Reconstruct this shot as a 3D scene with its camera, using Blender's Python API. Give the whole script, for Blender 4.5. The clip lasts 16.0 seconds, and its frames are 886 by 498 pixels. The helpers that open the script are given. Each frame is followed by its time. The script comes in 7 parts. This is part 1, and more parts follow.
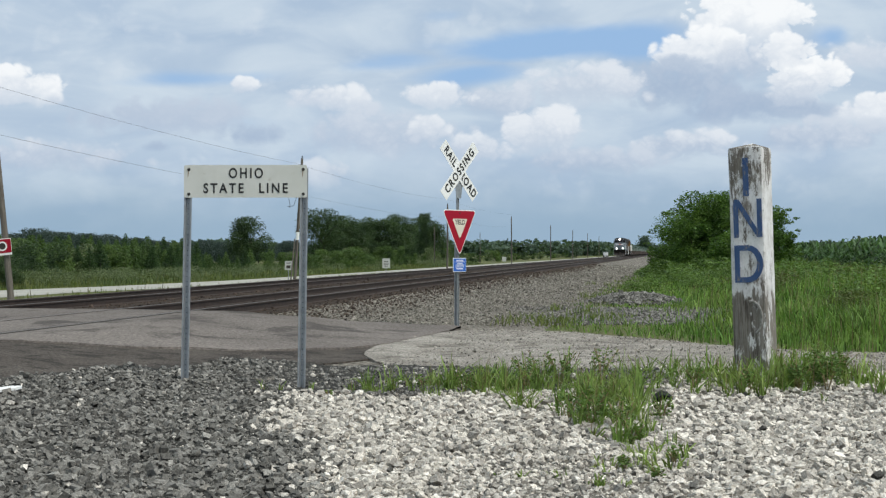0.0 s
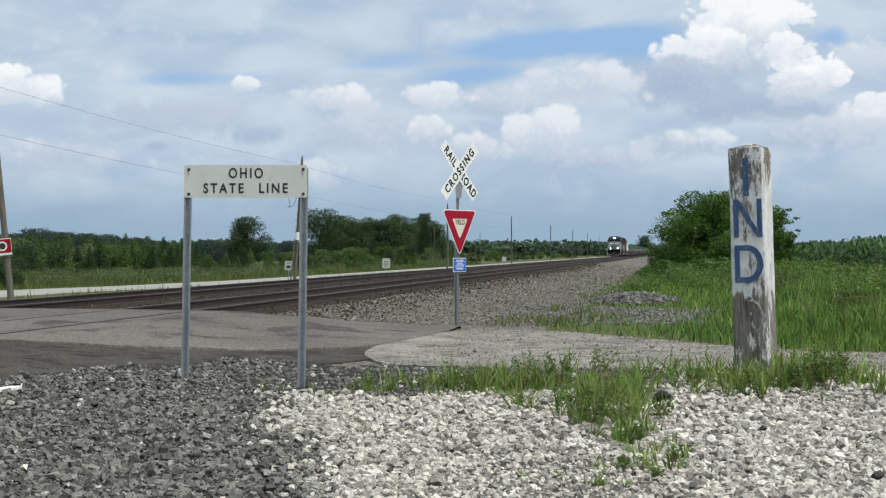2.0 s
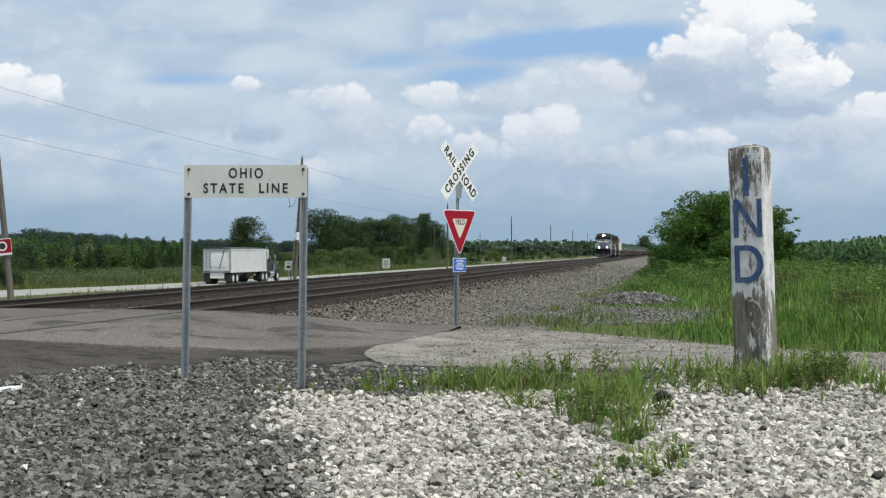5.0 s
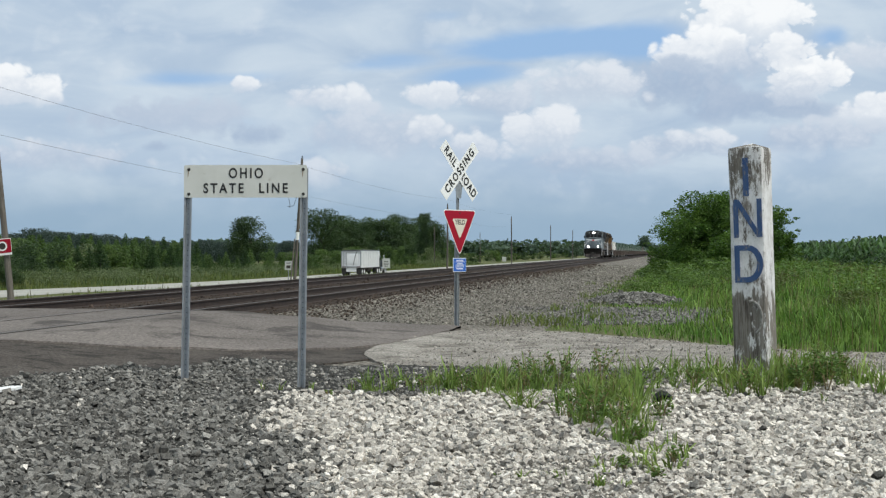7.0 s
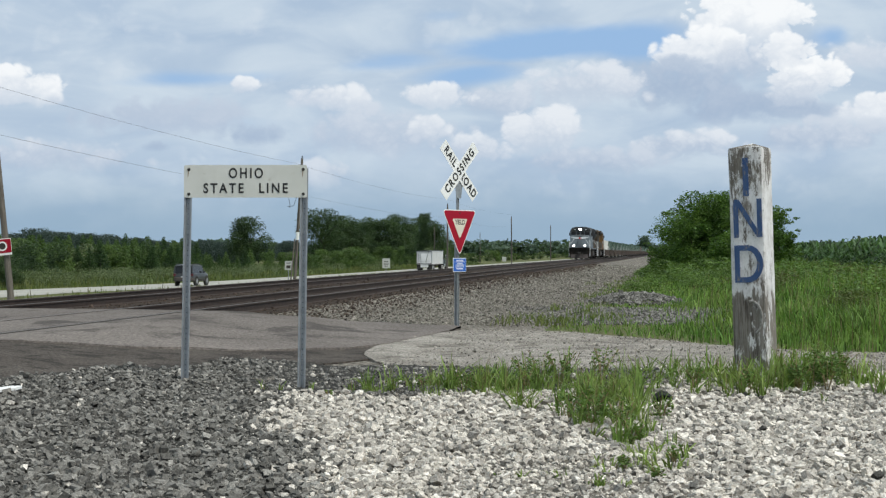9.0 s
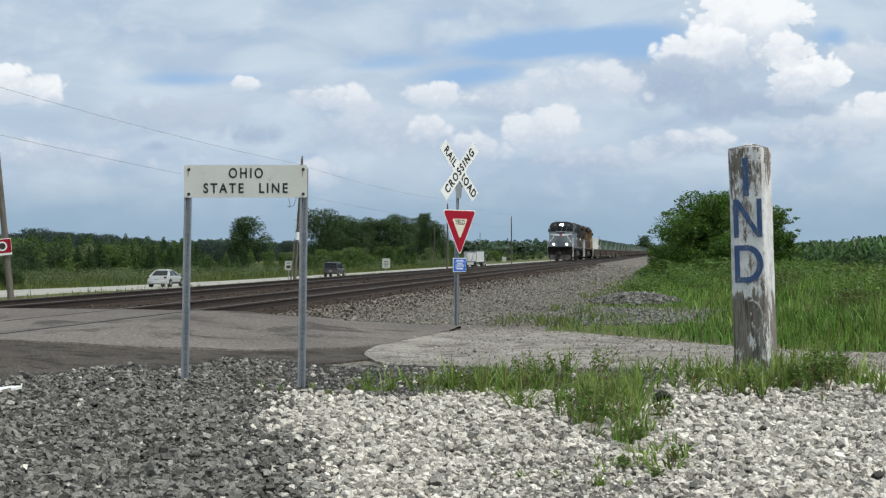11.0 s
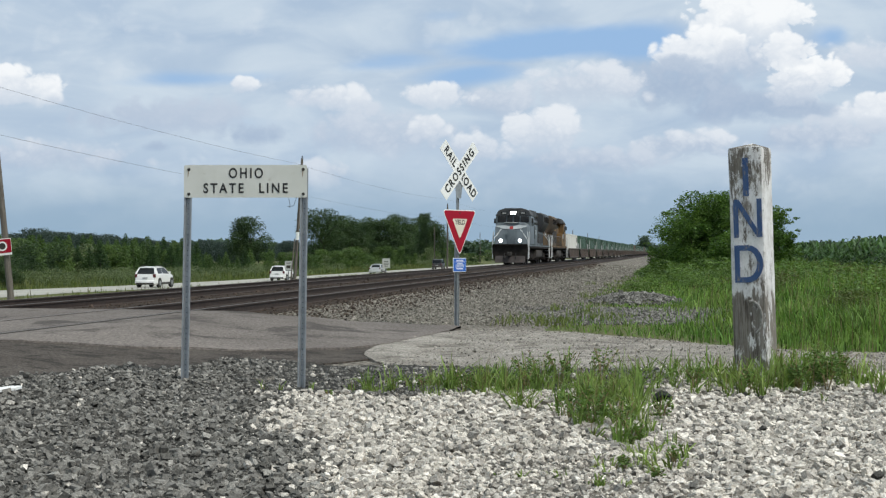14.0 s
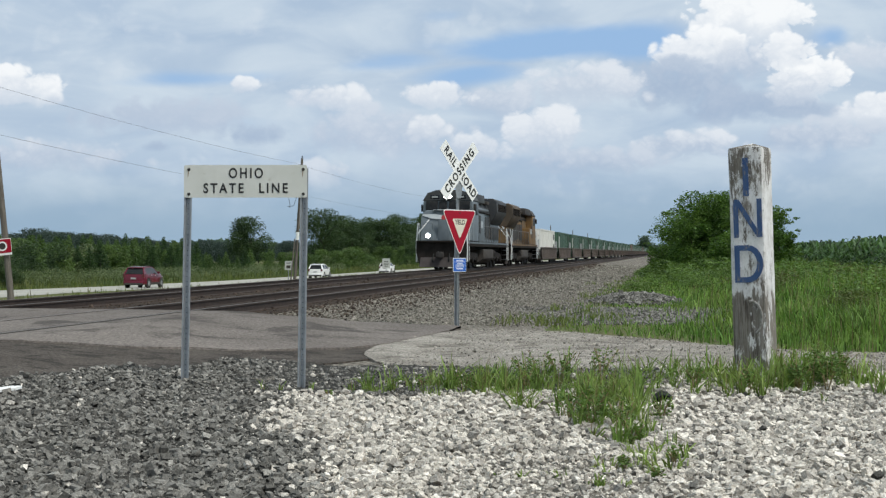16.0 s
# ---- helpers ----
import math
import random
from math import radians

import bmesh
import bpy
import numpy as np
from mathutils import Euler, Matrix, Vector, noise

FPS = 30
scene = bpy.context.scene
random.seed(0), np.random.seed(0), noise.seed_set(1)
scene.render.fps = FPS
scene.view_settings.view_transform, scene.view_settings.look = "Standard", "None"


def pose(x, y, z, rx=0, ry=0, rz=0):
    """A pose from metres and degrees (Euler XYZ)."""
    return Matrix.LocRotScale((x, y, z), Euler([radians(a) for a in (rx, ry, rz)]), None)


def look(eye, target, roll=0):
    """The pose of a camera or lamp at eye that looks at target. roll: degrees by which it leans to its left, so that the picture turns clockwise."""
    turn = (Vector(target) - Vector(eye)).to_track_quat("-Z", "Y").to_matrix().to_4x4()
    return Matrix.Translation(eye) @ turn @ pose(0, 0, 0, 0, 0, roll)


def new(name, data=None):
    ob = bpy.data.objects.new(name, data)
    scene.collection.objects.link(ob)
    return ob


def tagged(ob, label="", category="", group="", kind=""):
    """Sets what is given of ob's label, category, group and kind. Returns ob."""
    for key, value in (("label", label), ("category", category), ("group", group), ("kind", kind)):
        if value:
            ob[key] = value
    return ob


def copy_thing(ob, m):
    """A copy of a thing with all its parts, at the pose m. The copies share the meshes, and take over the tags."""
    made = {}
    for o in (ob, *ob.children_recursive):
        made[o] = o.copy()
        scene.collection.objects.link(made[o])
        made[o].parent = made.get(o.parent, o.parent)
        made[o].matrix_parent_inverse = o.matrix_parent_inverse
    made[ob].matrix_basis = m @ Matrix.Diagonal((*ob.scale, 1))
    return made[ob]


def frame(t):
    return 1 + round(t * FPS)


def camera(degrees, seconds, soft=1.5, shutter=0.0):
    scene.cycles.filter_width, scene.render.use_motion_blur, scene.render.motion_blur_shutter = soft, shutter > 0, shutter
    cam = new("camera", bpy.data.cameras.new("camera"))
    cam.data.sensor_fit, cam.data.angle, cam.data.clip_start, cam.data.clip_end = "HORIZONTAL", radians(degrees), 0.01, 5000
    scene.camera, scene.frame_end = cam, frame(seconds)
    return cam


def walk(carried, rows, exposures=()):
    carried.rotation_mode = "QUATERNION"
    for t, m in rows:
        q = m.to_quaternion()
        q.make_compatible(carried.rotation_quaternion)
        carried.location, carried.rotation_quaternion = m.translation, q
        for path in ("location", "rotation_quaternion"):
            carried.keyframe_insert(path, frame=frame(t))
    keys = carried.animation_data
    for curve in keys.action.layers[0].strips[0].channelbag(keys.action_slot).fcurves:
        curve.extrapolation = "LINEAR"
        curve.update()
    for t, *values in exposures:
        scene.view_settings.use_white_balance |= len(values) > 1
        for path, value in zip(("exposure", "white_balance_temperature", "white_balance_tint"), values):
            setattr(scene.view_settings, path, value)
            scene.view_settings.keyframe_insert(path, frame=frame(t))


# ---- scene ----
# The camera stands still on a tripod beside a level crossing.
cam = camera(34.05, 16.0, soft=1.3)
STAND = pose(0, 0, 1.35, 90.134, 0, 0)
walk(cam, [(0.0, STAND), (16.0, STAND)])

K = 0.1586            # the tracks run at this slope of x against y
TURN = -math.degrees(math.atan(K))
NEAR_TRACK, FAR_TRACK, RAIL_TOP = -9.25, -13.5, 0.33


# ---- world, sun ----
SUN_ELEV, SUN_AZ = 52.0, 128.0     # azimuth clockwise from the view direction


class Nodes:
    """A small helper for node trees."""
    def __init__(self, tree):
        self.t = tree
        self.t.nodes.clear()

    def n(self, kind, props=None, **ins):
        node = self.t.nodes.new(kind)
        for k, v in (props or {}).items():
            setattr(node, k, v)
        for k, v in ins.items():
            key = int(k[1:]) if k[0] == "i" and k[1:].isdigit() else k.replace("_", " ")
            self.put(node.inputs[key], v)
        return node

    def put(self, socket, v):
        if isinstance(v, bpy.types.NodeSocket):
            self.t.links.new(v, socket)
        elif isinstance(v, bpy.types.Node):
            self.t.links.new(v.outputs[0], socket)
        else:
            if socket.type == "RGBA" and len(v) == 3:
                v = (*v, 1)
            socket.default_value = v

    def m(self, op, a, b=0.0, c=0.0, clamp=False):
        node = self.t.nodes.new("ShaderNodeMath")
        node.operation, node.use_clamp = op, clamp
        for i, v in enumerate((a, b, c)):
            self.put(node.inputs[i], v)
        return node.outputs[0]

    def mix(self, f, a, b, blend="MIX"):
        node = self.t.nodes.new("ShaderNodeMix")
        node.data_type, node.blend_type = "RGBA", blend
        self.put(node.inputs[0], f), self.put(node.inputs[6], a), self.put(node.inputs[7], b)
        return node.outputs[2]

    def noise(self, vec, scale, detail=4, rough=0.5, dist=0.0):
        node = self.n("ShaderNodeTexNoise", None, Scale=scale, Detail=detail, Roughness=rough, Distortion=dist)
        if vec is not None:
            self.put(node.inputs["Vector"], vec)
        return node.outputs["Fac"]

    def step(self, v, lo, hi):
        node = self.t.nodes.new("ShaderNodeMapRange")
        node.interpolation_type = "SMOOTHSTEP"
        self.put(node.inputs[0], v), self.put(node.inputs[1], lo), self.put(node.inputs[2], hi)
        return node.outputs[0]


def build_sky():
    world = bpy.data.worlds.new("sky")
    scene.world = world
    world.use_nodes = True
    N = Nodes(world.node_tree)
    sky = N.n("ShaderNodeTexSky", {"sky_type": "NISHITA", "sun_disc": False, "sun_elevation": radians(SUN_ELEV),
                                   "sun_rotation": radians(SUN_AZ), "air_density": 1.0, "dust_density": 2.0, "ozone_density": 1.5})
    co = N.n("ShaderNodeTexCoord").outputs["Generated"]
    x, y, z = N.n("ShaderNodeSeparateXYZ", None, Vector=co).outputs
    az = N.m("MULTIPLY", N.m("ARCTAN2", x, y), 57.2958)
    el = N.m("MULTIPLY", N.m("ARCSINE", z), 57.2958)
    ang = N.n("ShaderNodeCombineXYZ", None, X=az, Y=N.m("MULTIPLY", el, 1.25), Z=0.0).outputs[0]

    def billow(scale, detail):
        """Rounded bumps with creases between them."""
        return N.m("ABSOLUTE", N.m("SUBTRACT", N.m("MULTIPLY", N.noise(ang, scale, detail, 0.5, 0.2), 2.0), 1.0))

    bumps = N.m("ADD", N.m("ADD", N.m("MULTIPLY", billow(0.50, 1), 1.25), N.m("MULTIPLY", billow(1.3, 1), 0.62)), N.m("MULTIPLY", billow(3.6, 2), 0.20))
    soft = N.noise(ang, 0.45, 5, 0.52, 0.2)
    fluff = N.m("ADD", N.m("MULTIPLY", N.m("SUBTRACT", bumps, 0.42), 1.1), N.m("MULTIPLY", N.m("SUBTRACT", soft, 0.5), 0.9))
    crease = billow(2.3, 3)
    # high veil with blue gaps
    lay = N.n("ShaderNodeMapping", None, Vector=ang, Rotation=(0, 0, radians(-9)), Scale=(0.45, 1.0, 1.0)).outputs[0]
    wisp = N.noise(lay, 0.40, 5, 0.5, 0.6)
    gap = None
    for a, e, w, h, k in ((4.6, 8.2, 4.6, 0.70, 1.0), (7.6, 8.3, 2.0, 0.8, 0.85), (-10.2, 6.7, 3.8, 0.40, 0.66), (1.4, 7.0, 2.8, 0.5, 0.75), (15.0, 8.2, 0.9, 0.5, 0.6), (-2.2, 7.5, 2.6, 0.45, 0.6), (0.2, 9.3, 1.2, 0.35, 0.4), (-9.0, 5.0, 5.0, 0.5, 0.35)):
        da = N.m("DIVIDE", N.m("SUBTRACT", az, a), w)
        de = N.m("DIVIDE", N.m("SUBTRACT", N.m("SUBTRACT", el, e), N.m("MULTIPLY", N.m("SUBTRACT", az, a), 0.06)), h)
        g = N.m("MULTIPLY", N.m("POWER", 2.718, N.m("MULTIPLY", N.m("ADD", N.m("MULTIPLY", da, da), N.m("MULTIPLY", de, de)), -1.0)), k)
        gap = g if gap is None else N.m("MAXIMUM", gap, g)
    blue = N.mix(1.0, sky.outputs[0], (SKY_K, SKY_K, SKY_K), "MULTIPLY")
    blue = N.mix(0.8, blue, (0.33, 0.53, 0.83))
    veil = N.mix(N.step(N.noise(lay, 0.42, 5, 0.5, 0.5), 0.3, 0.7), (0.43, 0.545, 0.69), (0.615, 0.71, 0.80))
    veil = N.mix(N.m("MULTIPLY", N.step(fluff, -0.15, 0.55), 0.42), veil, (0.70, 0.77, 0.84))
    cover = N.step(N.m("SUBTRACT", N.m("ADD", wisp, 0.40), gap), 0.12, 0.72)
    col = N.mix(N.m("MULTIPLY", cover, 0.95), blue, veil)
    # heaps of cumulus from back to front: azimuth, elevation, half width, half height, brightness of top and base
    heaps = ((16.6, 7.4, 2.2, 0.9, 0.66, 0.40, 0.5), (12.0, 9.3, 2.7, 2.1, 1.15, 0.75, 0.22), (10.2, 7.7, 2.6, 1.2, 1.0, 0.62, 0.35), (11.8, 7.3, 2.2, 1.1, 0.62, 0.25, 0.6), (14.1, 6.6, 2.1, 1.35, 1.12, 0.62, 0.22), (16.6, 5.4, 1.8, 0.95, 0.95, 0.50, 0.35),
             (13.3, 7.7, 1.35, 1.05, 1.0, 0.60, 0.3), (9.2, 6.5, 3.2, 1.5, 0.26, 0.06, 0.6), (12.4, 5.6, 3.8, 1.0, 0.22, 0.06, 0.6), (13.8, 6.4, 1.9, 0.9, 1.05, 0.40, 0.35), (5.6, 6.5, 3.6, 1.15, 0.68, 0.32, 0.5), (2.2, 6.0, 2.2, 0.9, 0.56, 0.26, 0.5), (-0.2, 6.15, 1.8, 0.75, 0.82, 0.5, 0.4),
             (-4.4, 6.1, 2.6, 0.75, 0.80, 0.42, 0.5), (-7.85, 6.55, 0.75, 0.48, 0.88, 0.50, 0.45), (-16.6, 6.2, 2.3, 0.95, 0.98, 0.55, 0.35), (-11.0, 5.2, 5.2, 1.2, 0.34, 0.20, 0.7), (-2.4, 4.7, 4.6, 1.5, 0.50, 0.22, 0.7),
             (-7.4, 4.6, 2.0, 0.7, 0.20, 0.08, 0.8), (-11.3, 4.1, 0.8, 0.35, 0.16, 0.10, 0.8), (-0.6, 4.9, 1.2, 0.8, 0.80, 0.42, 0.4), (4.0, 4.7, 2.2, 1.2, 0.78, 0.36, 0.4), (1.2, 4.1, 1.9, 0.8, 0.72, 0.32, 0.45),
             (9.6, 4.2, 2.6, 0.85, 0.70, 0.16, 0.45), (14.6, 4.5, 3.4, 0.8, 0.48, 0.14, 0.6), (6.0, 3.6, 3.6, 0.8, 0.46, 0.16, 0.6), (-15.2, 3.7, 4.6, 0.9, 0.56, 0.22, 0.6), (-5.0, 3.2, 1.6, 0.8, 0.62, 0.34, 0.5))
    for a, e, w, h, top, base, edge in heaps:
        da = N.m("DIVIDE", N.m("SUBTRACT", az, a), w)
        de = N.m("DIVIDE", N.m("SUBTRACT", el, e), h)
        q = N.m("SUBTRACT", N.m("ADD", N.m("MULTIPLY", fluff, 0.90), 0.84), N.m("ADD", N.m("MULTIPLY", da, da), N.m("MULTIPLY", de, de)))
        mask = N.m("MULTIPLY", N.step(q, 0.0, edge), N.step(N.m("ADD", de, N.m("MULTIPLY", soft, 0.8)), -0.85, 0.45))
        up = N.m("ADD", N.m("MULTIPLY", de, 0.55), N.m("ADD", N.m("MULTIPLY", N.m("SUBTRACT", bumps, 0.42), 0.50), N.m("ADD", N.m("MULTIPLY", da, 0.10), N.m("ADD", N.m("MULTIPLY", N.m("SUBTRACT", soft, 0.5), 0.9), N.m("MULTIPLY", N.m("SUBTRACT", crease, 0.22), 0.45)))))
        t = N.m("ADD", N.m("MULTIPLY", N.step(up, -0.60, 0.50), top - base), base)
        c = N.mix(t, (0.32, 0.432, 0.60), (0.945, 0.968, 0.985))
        col = N.mix(N.m("MULTIPLY", mask, 0.95), col, c)
    # haze at the horizon, and the high overcast that goes on overhead
    col = N.mix(N.m("MULTIPLY", N.step(N.m("ADD", el, N.m("MULTIPLY", N.m("SUBTRACT", soft, 0.5), 1.6)), 4.0, 0.8), 0.92), col, (0.302, 0.432, 0.567))
    col = N.mix(N.step(el, 12.0, 30.0), col, (0.53, 0.62, 0.66))
    bg = N.n("ShaderNodeBackground", None, Color=col, Strength=1.0)
    N.t.links.new(bg.outputs[0], N.n("ShaderNodeOutputWorld").inputs[0])


SKY_K = 0.10
build_sky()
sun = bpy.data.lights.new("sun", "SUN")
sun.energy, sun.angle, sun.color = 2.65, radians(9), (1.0, 0.97, 0.90)
a, e = radians(SUN_AZ), radians(SUN_ELEV)
sun_at = Vector((math.sin(a) * math.cos(e), math.cos(a) * math.cos(e), math.sin(e)))
new("sun", sun).matrix_world = look(sun_at * 100, (0, 0, 0))
scene.view_settings.exposure = 0.0


# ---- materials ----
def mat(name, c1, c2=None, scale=8.0, rough=0.7, metal=0.0, bump=0.0, fine=60.0, speck=0.0, island=0.0, per_object=0.0, rust=None, stretch=(1, 1, 1), spec=0.5, c3=None, thr=0.6):
    """Two tones mixed by coarse noise, fine grain over them, optional random tone by island or object, stains and bump."""
    m = bpy.data.materials.new(name)
    m.use_nodes = True
    N = Nodes(m.node_tree)
    co = N.n("ShaderNodeTexCoord").outputs["Object"]
    co = N.n("ShaderNodeMapping", None, Vector=co, Scale=stretch).outputs[0]
    c2 = c2 or tuple(v * 0.78 for v in c1)
    coarse = N.noise(co, scale, 5, 0.6)
    grain = N.noise(co, fine, 3, 0.6)
    col = N.mix(N.step(coarse, 0.32, 0.68), c1, c2)
    if c3:
        col = N.mix(N.step(N.noise(co, scale * 2.3, 6, 0.65, 0.5), thr - 0.06, thr + 0.06), col, c3)
    col = N.mix(speck, col, N.mix(N.step(grain, 0.3, 0.7), (0, 0, 0), (1, 1, 1)), "OVERLAY") if speck else col
    if island or per_object:
        geo = N.n("ShaderNodeNewGeometry").outputs["Random Per Island"] if island else N.n("ShaderNodeObjectInfo").outputs["Random"]
        k = island or per_object
        val = N.m("ADD", N.m("MULTIPLY", geo, 2 * k), 1.0 - k)
        comb = N.n("ShaderNodeCombineColor", None, Red=val, Green=val, Blue=val)
        col = N.mix(1.0, col, comb.outputs[0], "MULTIPLY")
    if rust:
        col = N.mix(N.m("MULTIPLY", N.step(N.noise(co, scale * 1.7, 8, 0.7), 0.55, 0.72), 0.7), col, rust)
    b = N.n("ShaderNodeBsdfPrincipled", None, Base_Color=col, Roughness=rough, Metallic=metal)
    b.inputs["Specular IOR Level"].default_value = spec
    if bump:
        h = N.m("ADD", N.m("MULTIPLY", coarse, 0.5), grain)
        N.put(b.inputs["Normal"], N.n("ShaderNodeBump", None, Strength=bump, Distance=0.02, Height=h).outputs[0])
    N.t.links.new(b.outputs[0], N.n("ShaderNodeOutputMaterial").inputs[0])
    return m


def leaf_mat(name, c1, c2, scale=1.0, island=0.35, trans=0.35):
    m = bpy.data.materials.new(name)
    m.use_nodes = True
    N = Nodes(m.node_tree)
    geo = N.n("ShaderNodeNewGeometry")
    coarse = N.noise(geo.outputs["Position"], scale, 3, 0.6)
    col = N.mix(N.step(coarse, 0.3, 0.7), c1, c2)
    val = N.m("ADD", N.m("MULTIPLY", geo.outputs["Random Per Island"], 2 * island), 1.0 - island)
    comb = N.n("ShaderNodeCombineColor", None, Red=val, Green=val, Blue=val)
    col = N.mix(1.0, col, comb.outputs[0], "MULTIPLY")
    d = N.n("ShaderNodeBsdfPrincipled", None, Base_Color=col, Roughness=0.55)
    d.inputs["Specular IOR Level"].default_value = 0.3
    t = N.n("ShaderNodeBsdfTranslucent", None, Color=N.mix(1.0, col, (1.2, 1.25, 0.6), "MULTIPLY"))
    mx = N.n("ShaderNodeMixShader", None, Fac=trans)
    N.t.links.new(d.outputs[0], mx.inputs[1]), N.t.links.new(t.outputs[0], mx.inputs[2])
    N.t.links.new(mx.outputs[0], N.n("ShaderNodeOutputMaterial").inputs[0])
    return m


def glow(name, colour, strength):
    m = bpy.data.materials.new(name)
    m.use_nodes = True
    N = Nodes(m.node_tree)
    e = N.n("ShaderNodeEmission", None, Color=colour, Strength=strength)
    N.t.links.new(e.outputs[0], N.n("ShaderNodeOutputMaterial").inputs[0])
    return m


M_EARTH = mat("earth_grass", (0.085, 0.115, 0.034), (0.130, 0.125, 0.060), 1.3, 0.95, bump=0.6, fine=24, speck=0.55, c3=(0.07, 0.062, 0.04), thr=0.62, spec=0.12)
# Bed colours are darkened to stand for shade in the gaps between stones.
M_GREYBED_SHADED = mat("grey_gravel_bed", (0.032, 0.031, 0.029), (0.055, 0.053, 0.05), 6, 0.95, bump=0.8, fine=45, speck=0.5, spec=0.12)
M_WHITEBED_SHADED = mat("white_gravel_bed", (0.13, 0.118, 0.10), (0.21, 0.19, 0.165), 5, 0.95, bump=0.8, fine=45, speck=0.5, spec=0.12)
M_BALLAST = mat("ballast_bed", (0.150, 0.136, 0.116), (0.212, 0.193, 0.166), 2.0, 0.95, bump=1.0, fine=16, speck=0.85, c3=(0.075, 0.062, 0.05), spec=0.12)
M_BALLAST_RUST = mat("rusty_ballast", (0.058, 0.042, 0.033), (0.035, 0.027, 0.022), 2.5, 0.95, bump=1.0, fine=24, speck=0.6, spec=0.12)
M_ASPHALT = mat("dark_asphalt", (0.072, 0.061, 0.053), (0.100, 0.086, 0.075), 1.1, 0.85, bump=0.5, fine=40, speck=0.6, c3=(0.042, 0.036, 0.032), thr=0.54, spec=0.12)
M_SLAB = mat("worn_asphalt", (0.202, 0.178, 0.162), (0.140, 0.122, 0.111), 0.6, 0.85, bump=0.3, fine=45, speck=0.4, c3=(0.085, 0.074, 0.068), thr=0.575, stretch=(0.55, 0.42, 1), spec=0.12)
M_DRIVE = mat("pale_gravel_lane", (0.348, 0.321, 0.287), (0.235, 0.216, 0.192), 0.9, 0.95, bump=0.7, fine=38, speck=0.7, c3=(0.14, 0.127, 0.11), thr=0.58, spec=0.12)
M_CONCRETE = mat("pale_concrete_road", (0.43, 0.42, 0.38), (0.35, 0.34, 0.305), 0.5, 0.85, bump=0.1, fine=20, speck=0.12, spec=0.12)
M_STONE_G = mat("grey_stone", (0.225, 0.216, 0.198), (0.15, 0.145, 0.134), 4, 0.9, bump=0.5, fine=70, speck=0.3, island=0.6, spec=0.12)
M_STONE_W = mat("white_limestone", (0.62, 0.58, 0.525), (0.44, 0.408, 0.362), 4, 0.9, bump=0.5, fine=70, speck=0.3, island=0.48, spec=0.12)
M_STONE_B = mat("ballast_stone", (0.275, 0.258, 0.224), (0.160, 0.148, 0.126), 3, 0.9, bump=0.4, fine=60, speck=0.2, island=0.65, spec=0.12)
M_RAIL = mat("rusty_rail", (0.060, 0.040, 0.032), (0.035, 0.025, 0.021), 8, 0.7, metal=0.3, bump=0.2)
M_RAILTOP = mat("polished_rail", (0.21, 0.185, 0.17), (0.15, 0.13, 0.12), 8, 0.5, metal=0.5)
M_TIE = mat("creosoted_tie", (0.045, 0.034, 0.029), (0.075, 0.062, 0.054), 4, 0.9, bump=0.6, stretch=(1, 8, 8), per_object=0.3, spec=0.12)
M_GALV = mat("galvanised_steel", (0.40, 0.42, 0.44), (0.31, 0.33, 0.35), 14, 0.45, metal=0.55, bump=0.08, c3=(0.26, 0.26, 0.26), thr=0.68)
M_SIGNWHITE = mat("sign_white", (0.66, 0.665, 0.62), (0.60, 0.61, 0.56), 3.0, 0.45, bump=0.02, c3=(0.52, 0.51, 0.46), thr=0.7)
M_REFLWHITE = mat("reflective_white", (0.88, 0.89, 0.88), (0.83, 0.84, 0.83), 6, 0.5, spec=0.3)
M_CREAM = mat("aged_white_sheeting", (0.74, 0.70, 0.60), (0.68, 0.64, 0.54), 6, 0.5, spec=0.3)
M_BLACKPAINT = mat("black_letters", (0.012, 0.012, 0.013), (0.03, 0.03, 0.03), 12, 0.5)
M_SIGNRED = mat("sign_red", (0.36, 0.006, 0.026), (0.31, 0.008, 0.024), 6, 0.55, spec=0.2)
M_SIGNBLUE = mat("sign_blue", (0.030, 0.125, 0.50), (0.040, 0.14, 0.52), 6, 0.5, spec=0.25)
M_WOOD = mat("weathered_pole", (0.19, 0.172, 0.15), (0.12, 0.105, 0.092), 3, 0.9, bump=0.5, stretch=(8, 8, 0.6), spec=0.12)
M_STEEL = mat("dark_steel", (0.035, 0.034, 0.033), (0.055, 0.048, 0.042), 3, 0.65, metal=0.3, bump=0.1)
M_RUBBER = mat("tyre_rubber", (0.018, 0.018, 0.018), (0.03, 0.03, 0.028), 8, 0.85)
M_GLASS = mat("dark_glass", (0.010, 0.012, 0.014), (0.016, 0.018, 0.02), 4, 0.08, spec=0.35)
M_CHROME = mat("bright_metal", (0.70, 0.71, 0.72), (0.62, 0.63, 0.64), 8, 0.22, metal=1.0)
M_BARK = mat("bark", (0.09, 0.075, 0.06), (0.05, 0.042, 0.035), 6, 0.95, bump=0.8, stretch=(4, 4, 1))
M_LEAF = leaf_mat("bush_leaves", (0.050, 0.110, 0.020), (0.110, 0.190, 0.040), 1.1, 0.55)
M_LEAF_DARK = leaf_mat("tree_leaves", (0.034, 0.063, 0.031), (0.072, 0.116, 0.048), 0.30, 0.34)
# Distance haze is mixed into these two leaf colours as a blue-grey cast.
M_LEAF_RIDGE_HAZE = leaf_mat("hazed_ridge_leaves", (0.042, 0.066, 0.068), (0.060, 0.090, 0.082), 0.08, 0.3)
M_LEAF_FAR_HAZE = leaf_mat("hazed_far_leaves", (0.066, 0.106, 0.080), (0.090, 0.134, 0.092), 0.06)
